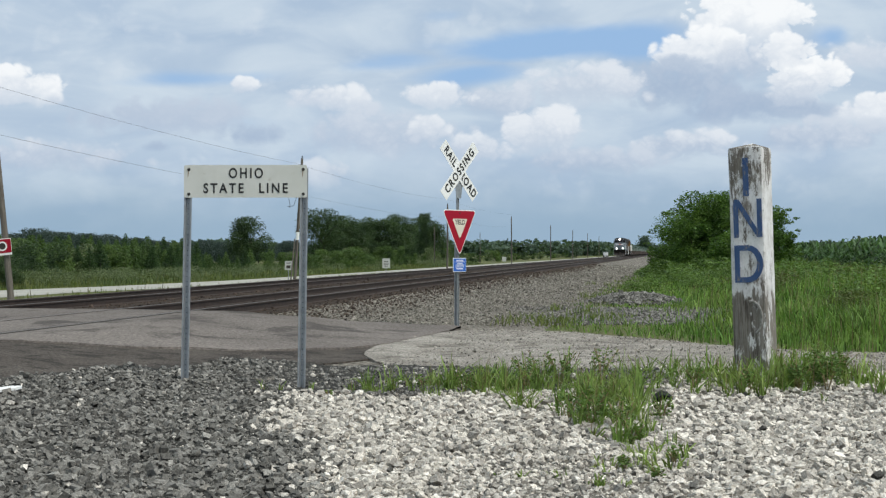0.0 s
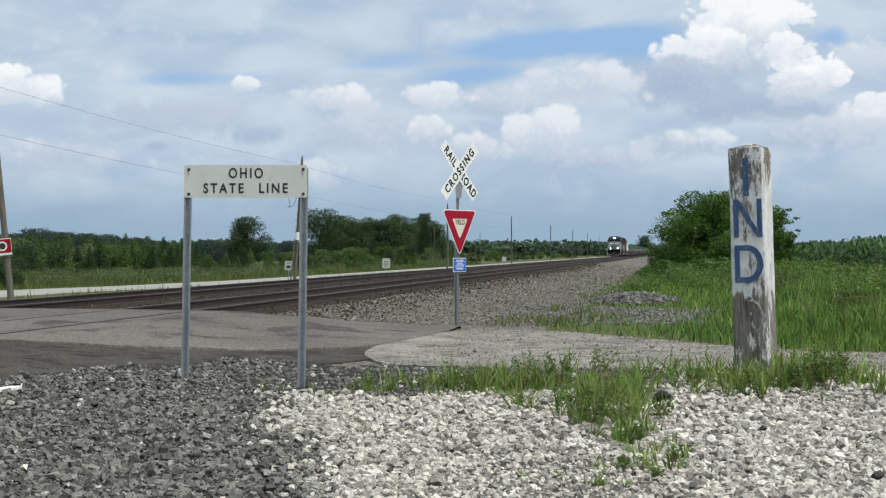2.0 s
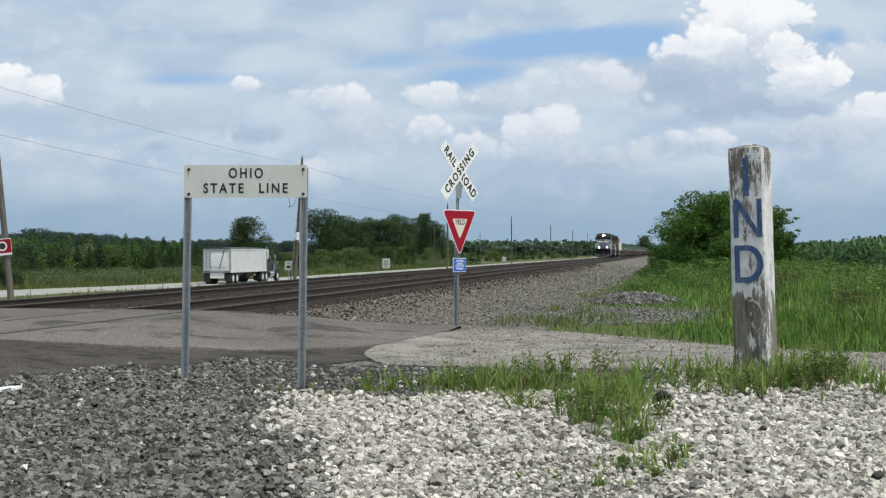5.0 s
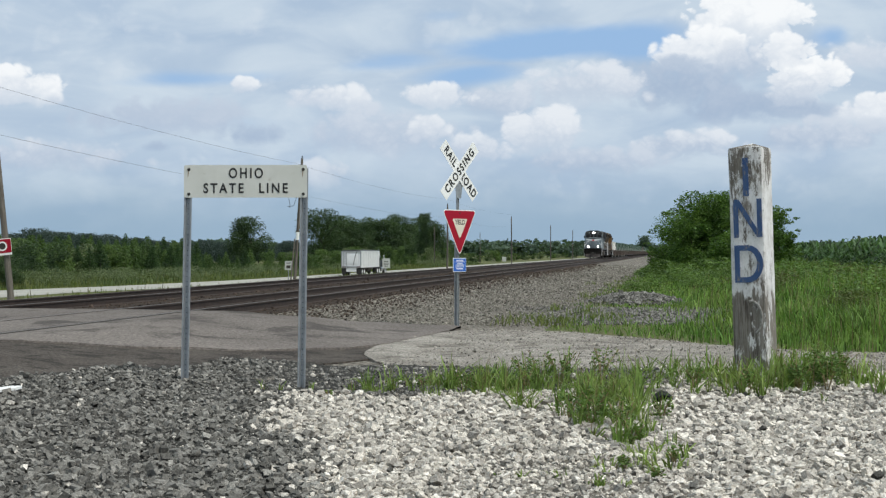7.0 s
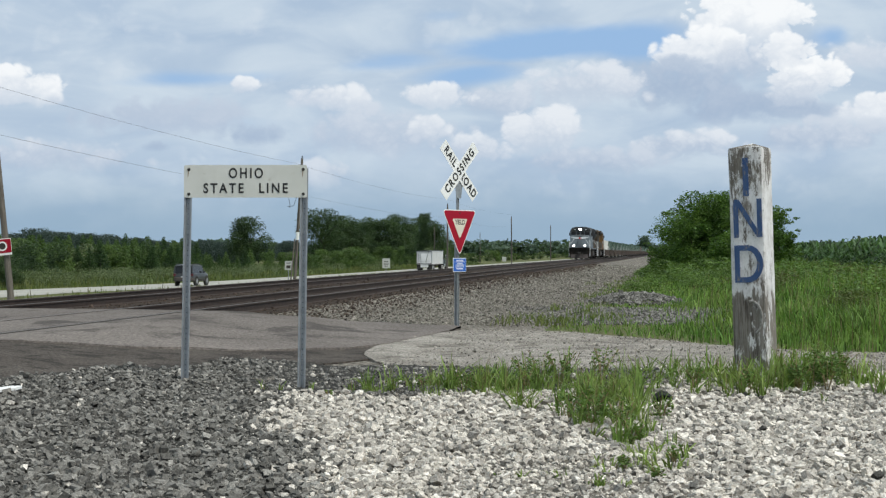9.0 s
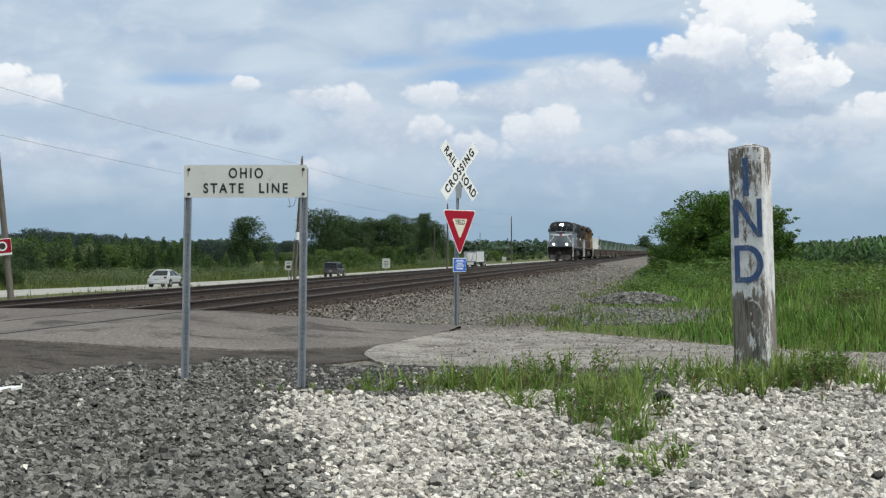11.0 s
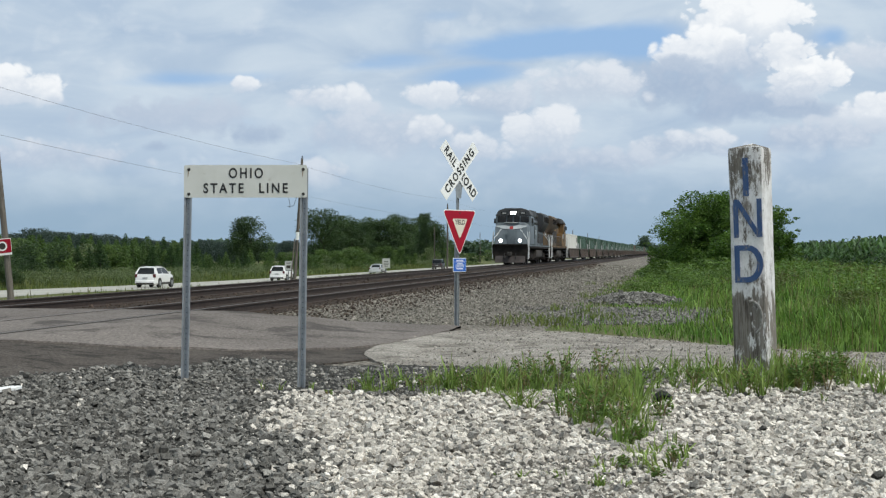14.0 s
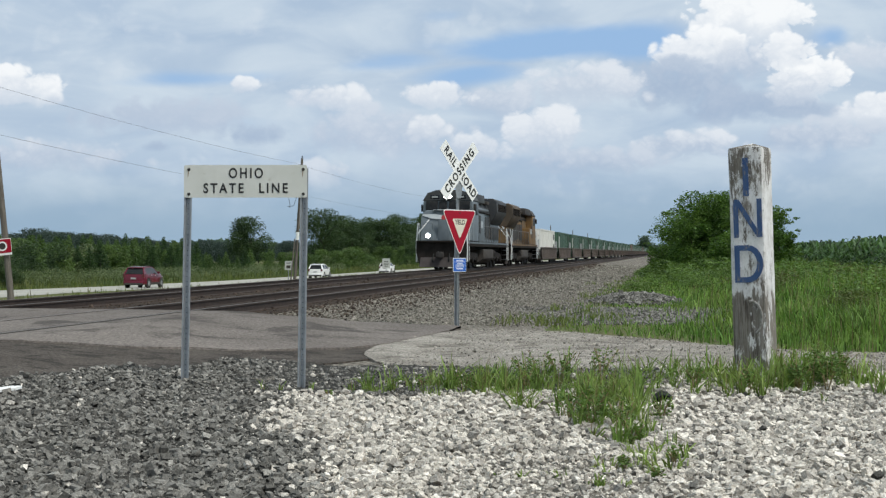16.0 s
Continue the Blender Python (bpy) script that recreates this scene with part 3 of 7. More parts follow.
# ---- the state line post ----
def post_material():
    """Grey weathered timber with flaking white paint."""
    m = bpy.data.materials.new("flaking_painted_wood")
    m.use_nodes = True
    N = Nodes(m.node_tree)
    co = N.n("ShaderNodeTexCoord").outputs["Object"]
    z = N.n("ShaderNodeSeparateXYZ", None, Vector=co).outputs[2]
    st = N.n("ShaderNodeMapping", None, Vector=co, Scale=(1, 1, 0.30)).outputs[0]
    grain = N.noise(N.n("ShaderNodeMapping", None, Vector=co, Scale=(1, 1, 0.06)).outputs[0], 80, 4, 0.6)
    wood = N.mix(N.step(N.noise(st, 8, 5, 0.65), 0.35, 0.7), (0.185, 0.165, 0.140), (0.065, 0.052, 0.042))
    wood = N.mix(N.m("MULTIPLY", N.step(grain, 0.42, 0.62), 0.55), wood, (0.30, 0.28, 0.25))
    paint = N.mix(N.step(N.noise(co, 6, 4, 0.6), 0.35, 0.7), (0.76, 0.76, 0.76), (0.55, 0.54, 0.53))
    paint = N.mix(N.m("MULTIPLY", N.step(N.noise(st, 30, 6, 0.7), 0.52, 0.68), 0.40), paint, (0.27, 0.24, 0.205))
    big = N.noise(st, 5.0, 4, 0.55, 0.3)
    flakes = N.m("ADD", N.m("MULTIPLY", N.noise(st, 24, 9, 0.74, 0.4), 0.62), N.m("MULTIPLY", big, 0.55))
    # paint has held best at mid height and worn off the foot and the crown
    keep = N.m("SUBTRACT", N.m("MULTIPLY", N.step(N.m("ADD", z, N.m("MULTIPLY", big, 0.25)), 0.90, 1.10), 0.122), N.m("MULTIPLY", N.step(z, 1.75, 2.25), 0.115))
    # and more white is put on the side face towards +x
    x = N.n("ShaderNodeSeparateXYZ", None, Vector=co).outputs[0]
    keep = N.m("ADD", keep, N.m("MULTIPLY", N.step(x, 0.155, 0.165), 0.03))
    mask = N.step(N.m("ADD", flakes, keep), 0.615, 0.685)
    col = N.mix(mask, wood, paint)
    b = N.n("ShaderNodeBsdfPrincipled", None, Base_Color=col, Roughness=0.85)
    h = N.m("ADD", N.m("MULTIPLY", grain, 0.6), N.m("MULTIPLY", mask, 0.5))
    N.put(b.inputs["Normal"], N.n("ShaderNodeBump", None, Strength=0.6, Distance=0.008, Height=h).outputs[0])
    N.t.links.new(b.outputs[0], N.n("ShaderNodeOutputMaterial").inputs[0])
    return m


def worn_blue():
    m = bpy.data.materials.new("worn_blue_paint")
    m.use_nodes = True
    N = Nodes(m.node_tree)
    co = N.n("ShaderNodeTexCoord").outputs["Object"]
    st = N.n("ShaderNodeMapping", None, Vector=co, Scale=(1, 1, 0.25)).outputs[0]
    col = N.mix(N.step(N.noise(st, 20, 6, 0.7), 0.3, 0.75), (0.030, 0.075, 0.20), (0.055, 0.105, 0.22))
    col = N.mix(N.m("MULTIPLY", N.step(N.noise(st, 38, 8, 0.72), 0.545, 0.60), 0.85), col, (0.20, 0.19, 0.18))
    b = N.n("ShaderNodeBsdfPrincipled", None, Base_Color=col, Roughness=0.75)
    N.t.links.new(b.outputs[0], N.n("ShaderNodeOutputMaterial").inputs[0])
    return m


def build_line_post():
    """A square timber with chamfered corners, a worn crown and painted letters."""
    base = (3.056, 14.1)
    z0 = 0.02
    s = thing("state_line_post", "weathered square timber post, flaking white paint, blue letters IND", "post", pose(base[0], base[1], z0, 0, -1.7, -29))
    wood, blue = post_material(), worn_blue()
    bm = bm_new()
    levels = [-0.5, 0.0] + [i * 0.1 for i in range(1, 23)] + [2.26, 2.30, 2.325, 2.345]
    rings = []
    half, cut = 0.168, 0.020
    side = (-0.146, -0.09, -0.03, 0.03, 0.09, 0.146)
    outline = []
    for k in range(4):
        q = Matrix.Rotation(k * math.pi / 2, 2)
        outline += [q @ Vector((v, -half)) for v in side] + [q @ Vector((half - cut * 0.32, -half + cut * 0.32))]
    for z in levels:
        shrink = 1.0 - 4.0 * max(0.0, z - 2.30) ** 1.6
        ring = []
        for v in outline:
            d = 1.0 + 0.022 * noise.noise((v.x * 9, v.y * 9, z * 2.2)) + 0.012 * noise.noise((v.x * 40, v.y * 40, z * 6))
            ring.append(bm.verts.new((v.x * shrink * d, v.y * shrink * d, z + (0.012 * noise.noise((v.x * 12, v.y * 12, 3.0)) if z > 2.3 else 0.0))))
        rings.append(ring)
    N = len(outline)
    for r0, r1 in zip(rings, rings[1:]):
        for i in range(N):
            bm.faces.new((r0[i], r0[(i + 1) % N], r1[(i + 1) % N], r1[i]))
    peak = bm.verts.new((0.03, 0.01, 2.395))
    for i in range(N):
        bm.faces.new((rings[-1][i], rings[-1][(i + 1) % N], peak))
    part("timber", bm, wood, s, "square weathered timber, white paint flaking off")
    y = -0.1765
    bm = bm_new()
    box(bm, (0.022, y + 0.004, 2.01), (0.055, 0.006, 0.37))
    part("letter_i", bm, blue, s, "blue painted letter I", smooth=False).location = (-0.018, 0, 0.05)
    bm = bm_new()
    for x in (-0.085, 0.148):
        box(bm, (x, y + 0.004, 1.61), (0.048, 0.006, 0.37))
    prism(bm, [(-0.109, 1.795), (-0.055, 1.795), (0.172, 1.425), (0.12, 1.425)], 1, y + 0.0005, y + 0.006)
    part("letter_n", bm, blue, s, "blue painted letter N", smooth=False).location = (-0.018, 0, 0.05)
    bm = bm_new()
    outer, inner = [], []
    for i in range(13):
        a = radians(90 - 15 * i)
        outer.append((0.025 + 0.147 * math.cos(a), 1.17 + 0.18 * math.sin(a)))
        inner.append((0.015 + 0.098 * math.cos(a), 1.17 + 0.128 * math.sin(a)))
    outer = [(-0.109, 1.35)] + outer + [(-0.109, 0.99)]
    inner = [(-0.058, 1.298)] + inner + [(-0.058, 1.042)]
    n = len(outer)
    for lo, hi in ((y + 0.001, y + 0.007),):
        ring = [[bm.verts.new((u, d, v)) for u, v in pts] for pts in (outer, inner) for d in (lo, hi)]
        of, ob_, inf, inb = ring
        for i in range(n):
            j = (i + 1) % n
            bm.faces.new((of[i], of[j], inf[j], inf[i]))
            bm.faces.new((of[i], of[j], ob_[j], ob_[i]))
            bm.faces.new((inf[i], inf[j], inb[j], inb[i]))
    part("letter_d", bm, blue, s, "blue painted letter D", smooth=False).location = (-0.018, 0, 0.05)
    bm = bm_new()
    pts = [(0.04 + 0.105 * math.cos(radians(a)), 0.70 + 0.16 * math.sin(radians(a))) for a in range(100, -70, -14)]
    tube(bm, [(u, y + 0.011, v) for u, v in pts], 0.013, 6)
    part("worn_ring", bm, M_OLDPAINT, s, "faint pale arc of old paint").location = (-0.018, 0, 0)
    return s


M_OLDPAINT = mat("old_paint", (0.36, 0.35, 0.33), (0.17, 0.16, 0.145), 30, 0.9)
build_line_post()


# ---- poles, wires, roadside signs ----
def build_pole(p, y, h, lean=0.0, r=0.15, label="tall weathered wooden utility pole beside the highway"):
    x = p + K * y
    z = float(gz(x, y))
    s = thing("utility_pole", label, "utility pole", pose(x, y, z, 0, lean, 0), group="line of poles beside the highway")
    bm = bm_new()
    cyl(bm, (0, 0, -0.5), (0, 0, h), r, r * 0.68, 12)
    part("shaft", bm, M_WOOD, s)
    bm = bm_new()
    cyl(bm, (0, 0, h), (0, 0, h + 0.22), 0.03, 0.02, 8)
    cyl(bm, (0, 0, h + 0.10), (0, 0, h + 0.18), 0.06, 0.06, 8)
    part("insulator", bm, M_STEEL, s, "pin insulator on the pole top")
    bm = bm_new()
    box(bm, (0.0, -r * 0.8, h * 0.45), (0.05, 0.03, h * 0.8))
    part("ground_wire_cover", bm, M_STEEL, s)
    return s


POLES = (42.0, 126.3, 212.0, 297.0, 392.0, 478.0, 563.0, 650.0)
for i, y in enumerate(POLES[1:]):
    pole = build_pole(-33.0, y, 11.05 if i == 0 else 10.4 if i != 1 else 10.0, lean=3.5 if i == 0 else 0.4 * math.sin(i * 2.1))
    if i == 0:
        bm = bm_new()
        cyl(bm, (0, 0, 3.9), (0, 0, 4.6), 0.158, 0.156, 14)
        part("white_band", bm, M_REFLWHITE, pole, "white reflective band")
        bm = bm_new()
        cyl(bm, (-0.35, -0.1, -0.3), (-0.22, 0, 4.0), 0.07, 0.06, 8)
        part("brace", bm, M_WOOD, pole, "short stub pole beside the shaft")
for p, y, h in ((-52.0, 316.0, 8.6), (-50.0, 376.0, 8.3)):
    build_pole(p, y, h, r=0.11, label="thin distant wooden pole at the field edge")

lp = thing("leaning_pole", "leaning weathered wooden pole with a red notice", "utility pole", pose(-26.0 + K * 57.0, 57.0, -1.1, 0, -5.5, 0))
bm = bm_new()
cyl(bm, (0, 0, -0.6), (0, 0, 9.0), 0.14, 0.10, 12)
part("shaft", bm, M_WOOD, lp)
pl = part("notice", rounded_plate(0.70, 0.66, 0.03, 0.01), M_REFLWHITE, lp, "red square notice with white border and ring")
pl.location = (-0.08, -0.19, 2.68)
part("red_field", rounded_plate(0.68, 0.54, 0.03, 0.01), M_SIGNRED, pl).location = (0, -0.006, 0.03)
bm = bm_new()
cyl(bm, (0, -0.012, 0.03), (0, -0.018, 0.03), 0.19, seg=20)
part("white_ring", bm, M_REFLWHITE, pl)
bm = bm_new()
cyl(bm, (0, -0.0185, 0.03), (0, -0.022, 0.03), 0.13, seg=20)
part("dark_mark", bm, M_STEEL, pl)


def build_wires():
    tops = [(float(-33.0 + K * y), y) for y in (-44.0,) + POLES]
    for z, near, name in ((9.15, 10.3, "upper wire"), (6.55, 8.1, "lower wire")):
        bm = bm_new()
        ends = [near, near] + [z] * 8
        for k in range(4):
            (x0, y0), (x1, y1) = tops[k], tops[k + 1]
            pts = []
            for i in range(13):
                t = i / 12
                pts.append((x0 + (x1 - x0) * t, y0 + (y1 - y0) * t, ends[k] + (ends[k + 1] - ends[k]) * t - 0.5 * 4 * t * (1 - t)))
            tube(bm, pts, 0.007, 5)
        tagged(part("power_line", bm, M_STEEL), "thin black overhead " + name + " between poles", "cable")


build_wires()


def road_sign(p, y, w, h, z, label, bars=()):
    x = p + K * y
    g = float(gz(x, y))
    s = thing("road_sign", label, "sign", pose(x, y, g, 0, 0, 4), group="roadside signs")
    part("post", u_post(bm_new(), z + h / 2), M_GALV, s, smooth=False)
    plate = part("plate", rounded_plate(w, h, 0.05, 0.01), M_SIGNPALE, s)
    plate.location = (0, -0.02, z)
    for zz, ww, hh in bars:
        bm = bm_new()
        box(bm, (0, -0.008, zz), (ww, 0.006, hh))
        part("text_bar", bm, M_STEEL, plate, smooth=False)


M_SIGNPALE = mat("grey_white_sign", (0.50, 0.51, 0.48), (0.42, 0.43, 0.41), 4, 0.5)
road_sign(-34.5, 130.0, 0.66, 0.80, 1.85, "small white road sign with dark figures beside the highway", ((-0.12, 0.36, 0.26), (0.22, 0.4, 0.07)))
road_sign(-37.0, 187.0, 1.0, 1.25, 1.75, "grey-white road sign plate seen beside the highway", ((0.2, 0.5, 0.10), (-0.1, 0.6, 0.10), (-0.35, 0.5, 0.08)))
road_sign(-37.0, 318.0, 0.9, 1.0, 1.7, "small distant white road sign", ())

# ---- the freight train ----
M_LOCO_GREY = mat("blue_grey_paint", (0.150, 0.178, 0.200), (0.11, 0.132, 0.148), 1.2, 0.5, bump=0.03, fine=30, rust=(0.10, 0.085, 0.07))
M_LOCO_DARK = mat("dark_roof_paint", (0.030, 0.034, 0.040), (0.05, 0.05, 0.05), 1.5, 0.6, bump=0.05)
M_LOCO_YELLOW = mat("dirty_yellow_paint", (0.22, 0.122, 0.036), (0.105, 0.066, 0.034), 0.8, 0.65, bump=0.03, rust=(0.07, 0.05, 0.035))
M_LOCO_TOP2 = mat("grey_brown_roof", (0.045, 0.038, 0.034), (0.03, 0.026, 0.024), 1.2, 0.7)
M_LOCO_TAN = mat("sooty_tan_paint", (0.115, 0.075, 0.042), (0.055, 0.042, 0.03), 0.9, 0.7, bump=0.05, rust=(0.05, 0.038, 0.03))
M_UNDER = mat("grimy_underframe", (0.015, 0.013, 0.012), (0.030, 0.025, 0.022), 2.0, 0.9, bump=0.2, spec=0.2)
M_PLOW = mat("dark_plow", (0.030, 0.024, 0.023), (0.05, 0.042, 0.04), 2, 0.8, rust=(0.08, 0.05, 0.04))
M_SIDERAIL = mat("grey_side_rail", (0.16, 0.16, 0.155), (0.10, 0.10, 0.095), 4, 0.6)
M_TANK = mat("dusty_tank", (0.075, 0.064, 0.056), (0.05, 0.043, 0.038), 1.5, 0.8)
M_RAILING = mat("pale_handrail", (0.42, 0.43, 0.43), (0.30, 0.30, 0.30), 6, 0.5)
M_RAILWHITE = mat("white_handrail", (0.74, 0.75, 0.75), (0.62, 0.63, 0.63), 6, 0.5)
M_CABGLASS = mat("dusty_cab_glass", (0.010, 0.011, 0.013), (0.03, 0.03, 0.03), 3, 0.35, spec=0.15)
M_GRIME = mat("sooty_panel", (0.030, 0.026, 0.023), (0.055, 0.045, 0.038), 1.5, 0.8, rust=(0.09, 0.06, 0.04))
M_WING = mat("silver_emblem", (0.52, 0.55, 0.56), (0.42, 0.45, 0.47), 3, 0.4)
M_EMBLEM = mat("red_emblem", (0.38, 0.03, 0.03), (0.30, 0.03, 0.03), 5, 0.5)
M_LAMP = glow("headlight_glow", (1.0, 0.95, 0.88), 30.0)
M_WELL = mat("grey_brown_well_car", (0.150, 0.118, 0.098), (0.10, 0.078, 0.066), 0.8, 0.75, rust=(0.10, 0.055, 0.035), per_object=0.25)
M_BOX_GREEN = mat("green_container_paint", (0.052, 0.112, 0.070), (0.040, 0.088, 0.056), 0.7, 0.55, rust=(0.10, 0.08, 0.06), per_object=0.18)
M_BOX_WHITE = mat("white_container_paint", (0.80, 0.79, 0.74), (0.72, 0.71, 0.66), 0.7, 0.55, rust=(0.25, 0.19, 0.14))
M_BOX_BROWN = mat("brown_container_paint", (0.20, 0.115, 0.085), (0.15, 0.09, 0.07), 0.7, 0.6)
M_BOX_MARK = mat("pale_panel", (0.42, 0.43, 0.39), (0.36, 0.37, 0.33), 1, 0.6)


def wheelset_mesh(r=0.53):
    bm = bm_new()
    cyl(bm, (-0.8, 0, 0), (0.8, 0, 0), 0.09, seg=10)
    for s in (-1, 1):
        cyl(bm, (s * 0.70, 0, 0), (s * 0.83, 0, 0), r, seg=24)
        cyl(bm, (s * 0.66, 0, 0), (s * 0.70, 0, 0), r + 0.025, seg=24)
        cyl(bm, (s * 0.83, 0, 0), (s * 0.87, 0, 0), 0.16, seg=12)
        for k in range(4):
            a = radians(90 * k + 45)
            cyl(bm, (s * 0.825, 0.3 * math.cos(a), 0.3 * math.sin(a)), (s * 0.836, 0.3 * math.cos(a), 0.3 * math.sin(a)), 0.07, seg=8)
    return finish(bm, True)


SPINNING = []


def build_loco(name, body, roof, flare, label, m, emblem, lamps):
    """A six-axle road diesel. Its nose is at y = 0 and faces -y; the rail is z = 0."""
    s = thing(name, label, "locomotive", m, group="locomotives of the freight train")
    # main frame and deck
    bm = bm_new()
    box(bm, (0, 11.2, 1.52), (3.02, 20.9, 0.30), bevel=0.02)
    part("sill", bm, M_UNDER, s)
    for k in (-1, 1):
        bm = bm_new()
        box(bm, (k * 1.515, 11.2, 1.60), (0.012, 20.6, 0.10))
        part("sill_stripe", bm, body, s, smooth=False)
    bm = bm_new()
    box(bm, (0, 11.2, 1.32), (1.9, 20.0, 0.34), bevel=0.03)
    part("underframe", bm, M_UNDER, s)
    # pilot with plow, at both ends
    for y, d in ((0.62, -1), (21.8, 1)):
        bm = bm_new()
        prism(bm, [(-1.5, 1.64), (1.5, 1.64), (1.5, 1.0), (1.28, 0.16), (-1.28, 0.16), (-1.5, 1.0)], 1, y - 0.12, y + 0.12, bevel=0.03)
        part("pilot", bm, M_UNDER, s, "black pilot plate with snow plow")
        bm = bm_new()
        prism(bm, [(y + d * 0.12, 0.75), (y + d * 0.55, 0.16), (y + d * 0.12, 0.16)], 0, -1.25, 1.25, bevel=0.02)
        part("plow", bm, M_PLOW, s, "dark worn plow blade")
        bm = bm_new()
        box(bm, (0, y + d * 0.34, 0.88), (0.30, 0.66, 0.30), bevel=0.05)
        box(bm, (0, y + d * 0.62, 0.88), (0.42, 0.22, 0.36), bevel=0.06)
        part("coupler", bm, M_STEEL, s)
        bm = bm_new()
        box(bm, (0, y + d * 0.20, 1.66), (2.9, 0.34, 0.10), bevel=0.02)
        part("anticlimber", bm, M_UNDER, s)
        for k in (-1, 1):
            bm = bm_new()
            for i in range(4):
                box(bm, (k * 1.30, y - d * 0.55, 0.42 + i * 0.34), (0.5, 0.62, 0.04))
            box(bm, (k * 1.06, y - d * 0.55, 0.95), (0.03, 0.62, 1.3))
            part("step_well", bm, M_UNDER, s, "corner step well", smooth=False)
            bm = bm_new()
            tube(bm, [(k * 1.50, y - d * 0.18, 0.55), (k * 1.50, y - d * 0.18, 2.1), (k * 1.42, y - d * 0.1, 2.75)], 0.034, 6)
            tube(bm, [(k * 1.50, y - d * 0.95, 0.55), (k * 1.50, y - d * 0.95, 2.75)], 0.024, 6)
            part("stair_handrail", bm, M_RAILWHITE, s, "pale corner handrail")
            bm = bm_new()
            tube(bm, [(k * 1.42, y + d * 0.05, 1.7), (k * 1.40, y + d * 0.05, 2.35), (k * 0.95, y + d * 0.05, 2.75), (k * 0.55, y + d * 0.05, 2.75), (k * 0.5, y + d * 0.05, 1.7)], 0.022, 6)
            part("end_handrail", bm, body, s)
            bm = bm_new()
            tube(bm, [(k * 1.50, y + d * 0.02, 0.45), (k * 1.50, y + d * 0.02, 1.75), (k * 1.40, y + d * 0.02, 2.15), (k * 0.80, y - d * 0.35, 2.95)], 0.036, 6)
            part("corner_grab_iron", bm, M_RAILWHITE, s, "white corner grab iron")
            for z in (0.5, 0.84, 1.18):
                bm = bm_new()
                box(bm, (k * 1.30, y - d * 0.22, z), (0.46, 0.03, 0.05))
                part("step_edge", bm, M_RAILING, s, "worn pale step edge", smooth=False)
            bm = bm_new()
            tube(bm, [(k * 0.45, y + d * 0.13, 0.95), (k * 0.50, y + d * 0.34, 0.55), (k * 0.38, y + d * 0.30, 0.30)], 0.035, 6)
            part("air_hose", bm, M_RUBBER, s, "black air hose")
    # nose: wide, raked, with chamfered upper edges
    bm = bm_new()
    pts = [(-1.46, 1.67), (1.46, 1.67), (1.46, 3.15), (1.20, 3.52), (-1.20, 3.52), (-1.46, 3.15)]
    prism(bm, pts, 1, 1.15, 3.0, bevel=0.06)
    for v in bm.verts:
        if v.co.y < 1.3:
            v.co.y += max(0.0, (v.co.z - 2.2)) * 0.38
            v.co.x *= 0.95
    part("nose", bm, body, s)
    bm = bm_new()
    box(bm, (0.0, 1.17, 2.35), (0.62, 0.06, 1.2), bevel=0.02)
    part("nose_door", bm, body, s)
    # cab
    bm = bm_new()
    cab = [(-1.52, 1.67), (1.52, 1.67), (1.52, 4.05), (1.22, 4.55), (0.7, 4.72), (-0.7, 4.72), (-1.22, 4.55), (-1.52, 4.05)]
    prism(bm, cab, 1, 2.9, 5.5, bevel=0.05)
    for v in bm.verts:
        if v.co.y < 3.1 and v.co.z > 3.4:
            v.co.y += (v.co.z - 3.4) * 0.22
    part("cab", bm, body, s)
    bm = bm_new()
    prism(bm, [(-1.56, 4.12), (1.56, 4.12), (1.26, 4.60), (0.72, 4.78), (-0.72, 4.78), (-1.26, 4.60)], 1, 3.02, 5.58, bevel=0.03)
    part("cab_roof", bm, roof, s, "dark cab roof")
    for x, w in ((-0.98, 0.72), (0.98, 0.72), (-0.30, 0.46), (0.30, 0.46)):
        bm = bm_new()
        box(bm, (x, 2.97, 3.84), (w, 0.06, 0.54), rot=Matrix.Rotation(radians(-12), 3, "X"), bevel=0.03)
        part("windscreen", bm, M_CABGLASS, s, "dark windscreen pane")
    for k in (-1, 1):
        for y, w in ((3.75, 0.75), (4.65, 0.75)):
            bm = bm_new()
            box(bm, (k * 1.525, y, 3.62), (0.04, w, 0.66), bevel=0.02)
            part("cab_window", bm, M_CABGLASS, s, "dark side window")
        bm = bm_new()
        box(bm, (k * 1.60, 3.25, 3.7), (0.16, 0.05, 0.42), bevel=0.015)
        part("mirror", bm, M_STEEL, s)
        bm = bm_new()
        box(bm, (k * 0.80, 3.06, 4.36), (0.56, 0.10, 0.24), bevel=0.02)
        part("number_board", bm, M_GLASS, s, "dark number board")
        bm = bm_new()
        box(bm, (k * 0.80, 3.0, 4.36), (0.36, 0.02, 0.09))
        part("number_bar", bm, M_RAILING, s, smooth=False)
    bm = bm_new()
    box(bm, (0, 2.98, 4.38), (0.52, 0.26, 0.36), bevel=0.05)
    part("headlight_housing", bm, roof, s)
    for x in (-0.115, 0.115):
        bm = bm_new()
        cyl(bm, (x, 2.84, 4.38), (x, 2.87, 4.38), 0.125, seg=16)
        part("headlight", bm, M_LAMP if lamps else M_GLASS, s, "lit headlight" if lamps else "unlit headlight")
    for x in (-0.80, 0.80):
        bm = bm_new()
        box(bm, (x, 0.62, 1.98), (0.30, 0.24, 0.36), bevel=0.05)
        h = part("ditch_light_housing", bm, body, s)
        bm = bm_new()
        cyl(bm, (x, 0.475, 2.0), (x, 0.505, 2.0), 0.125, seg=16)
        part("ditch_light", bm, M_LAMP if lamps else M_GLASS, h, "lit ditch light" if lamps else "unlit ditch light")
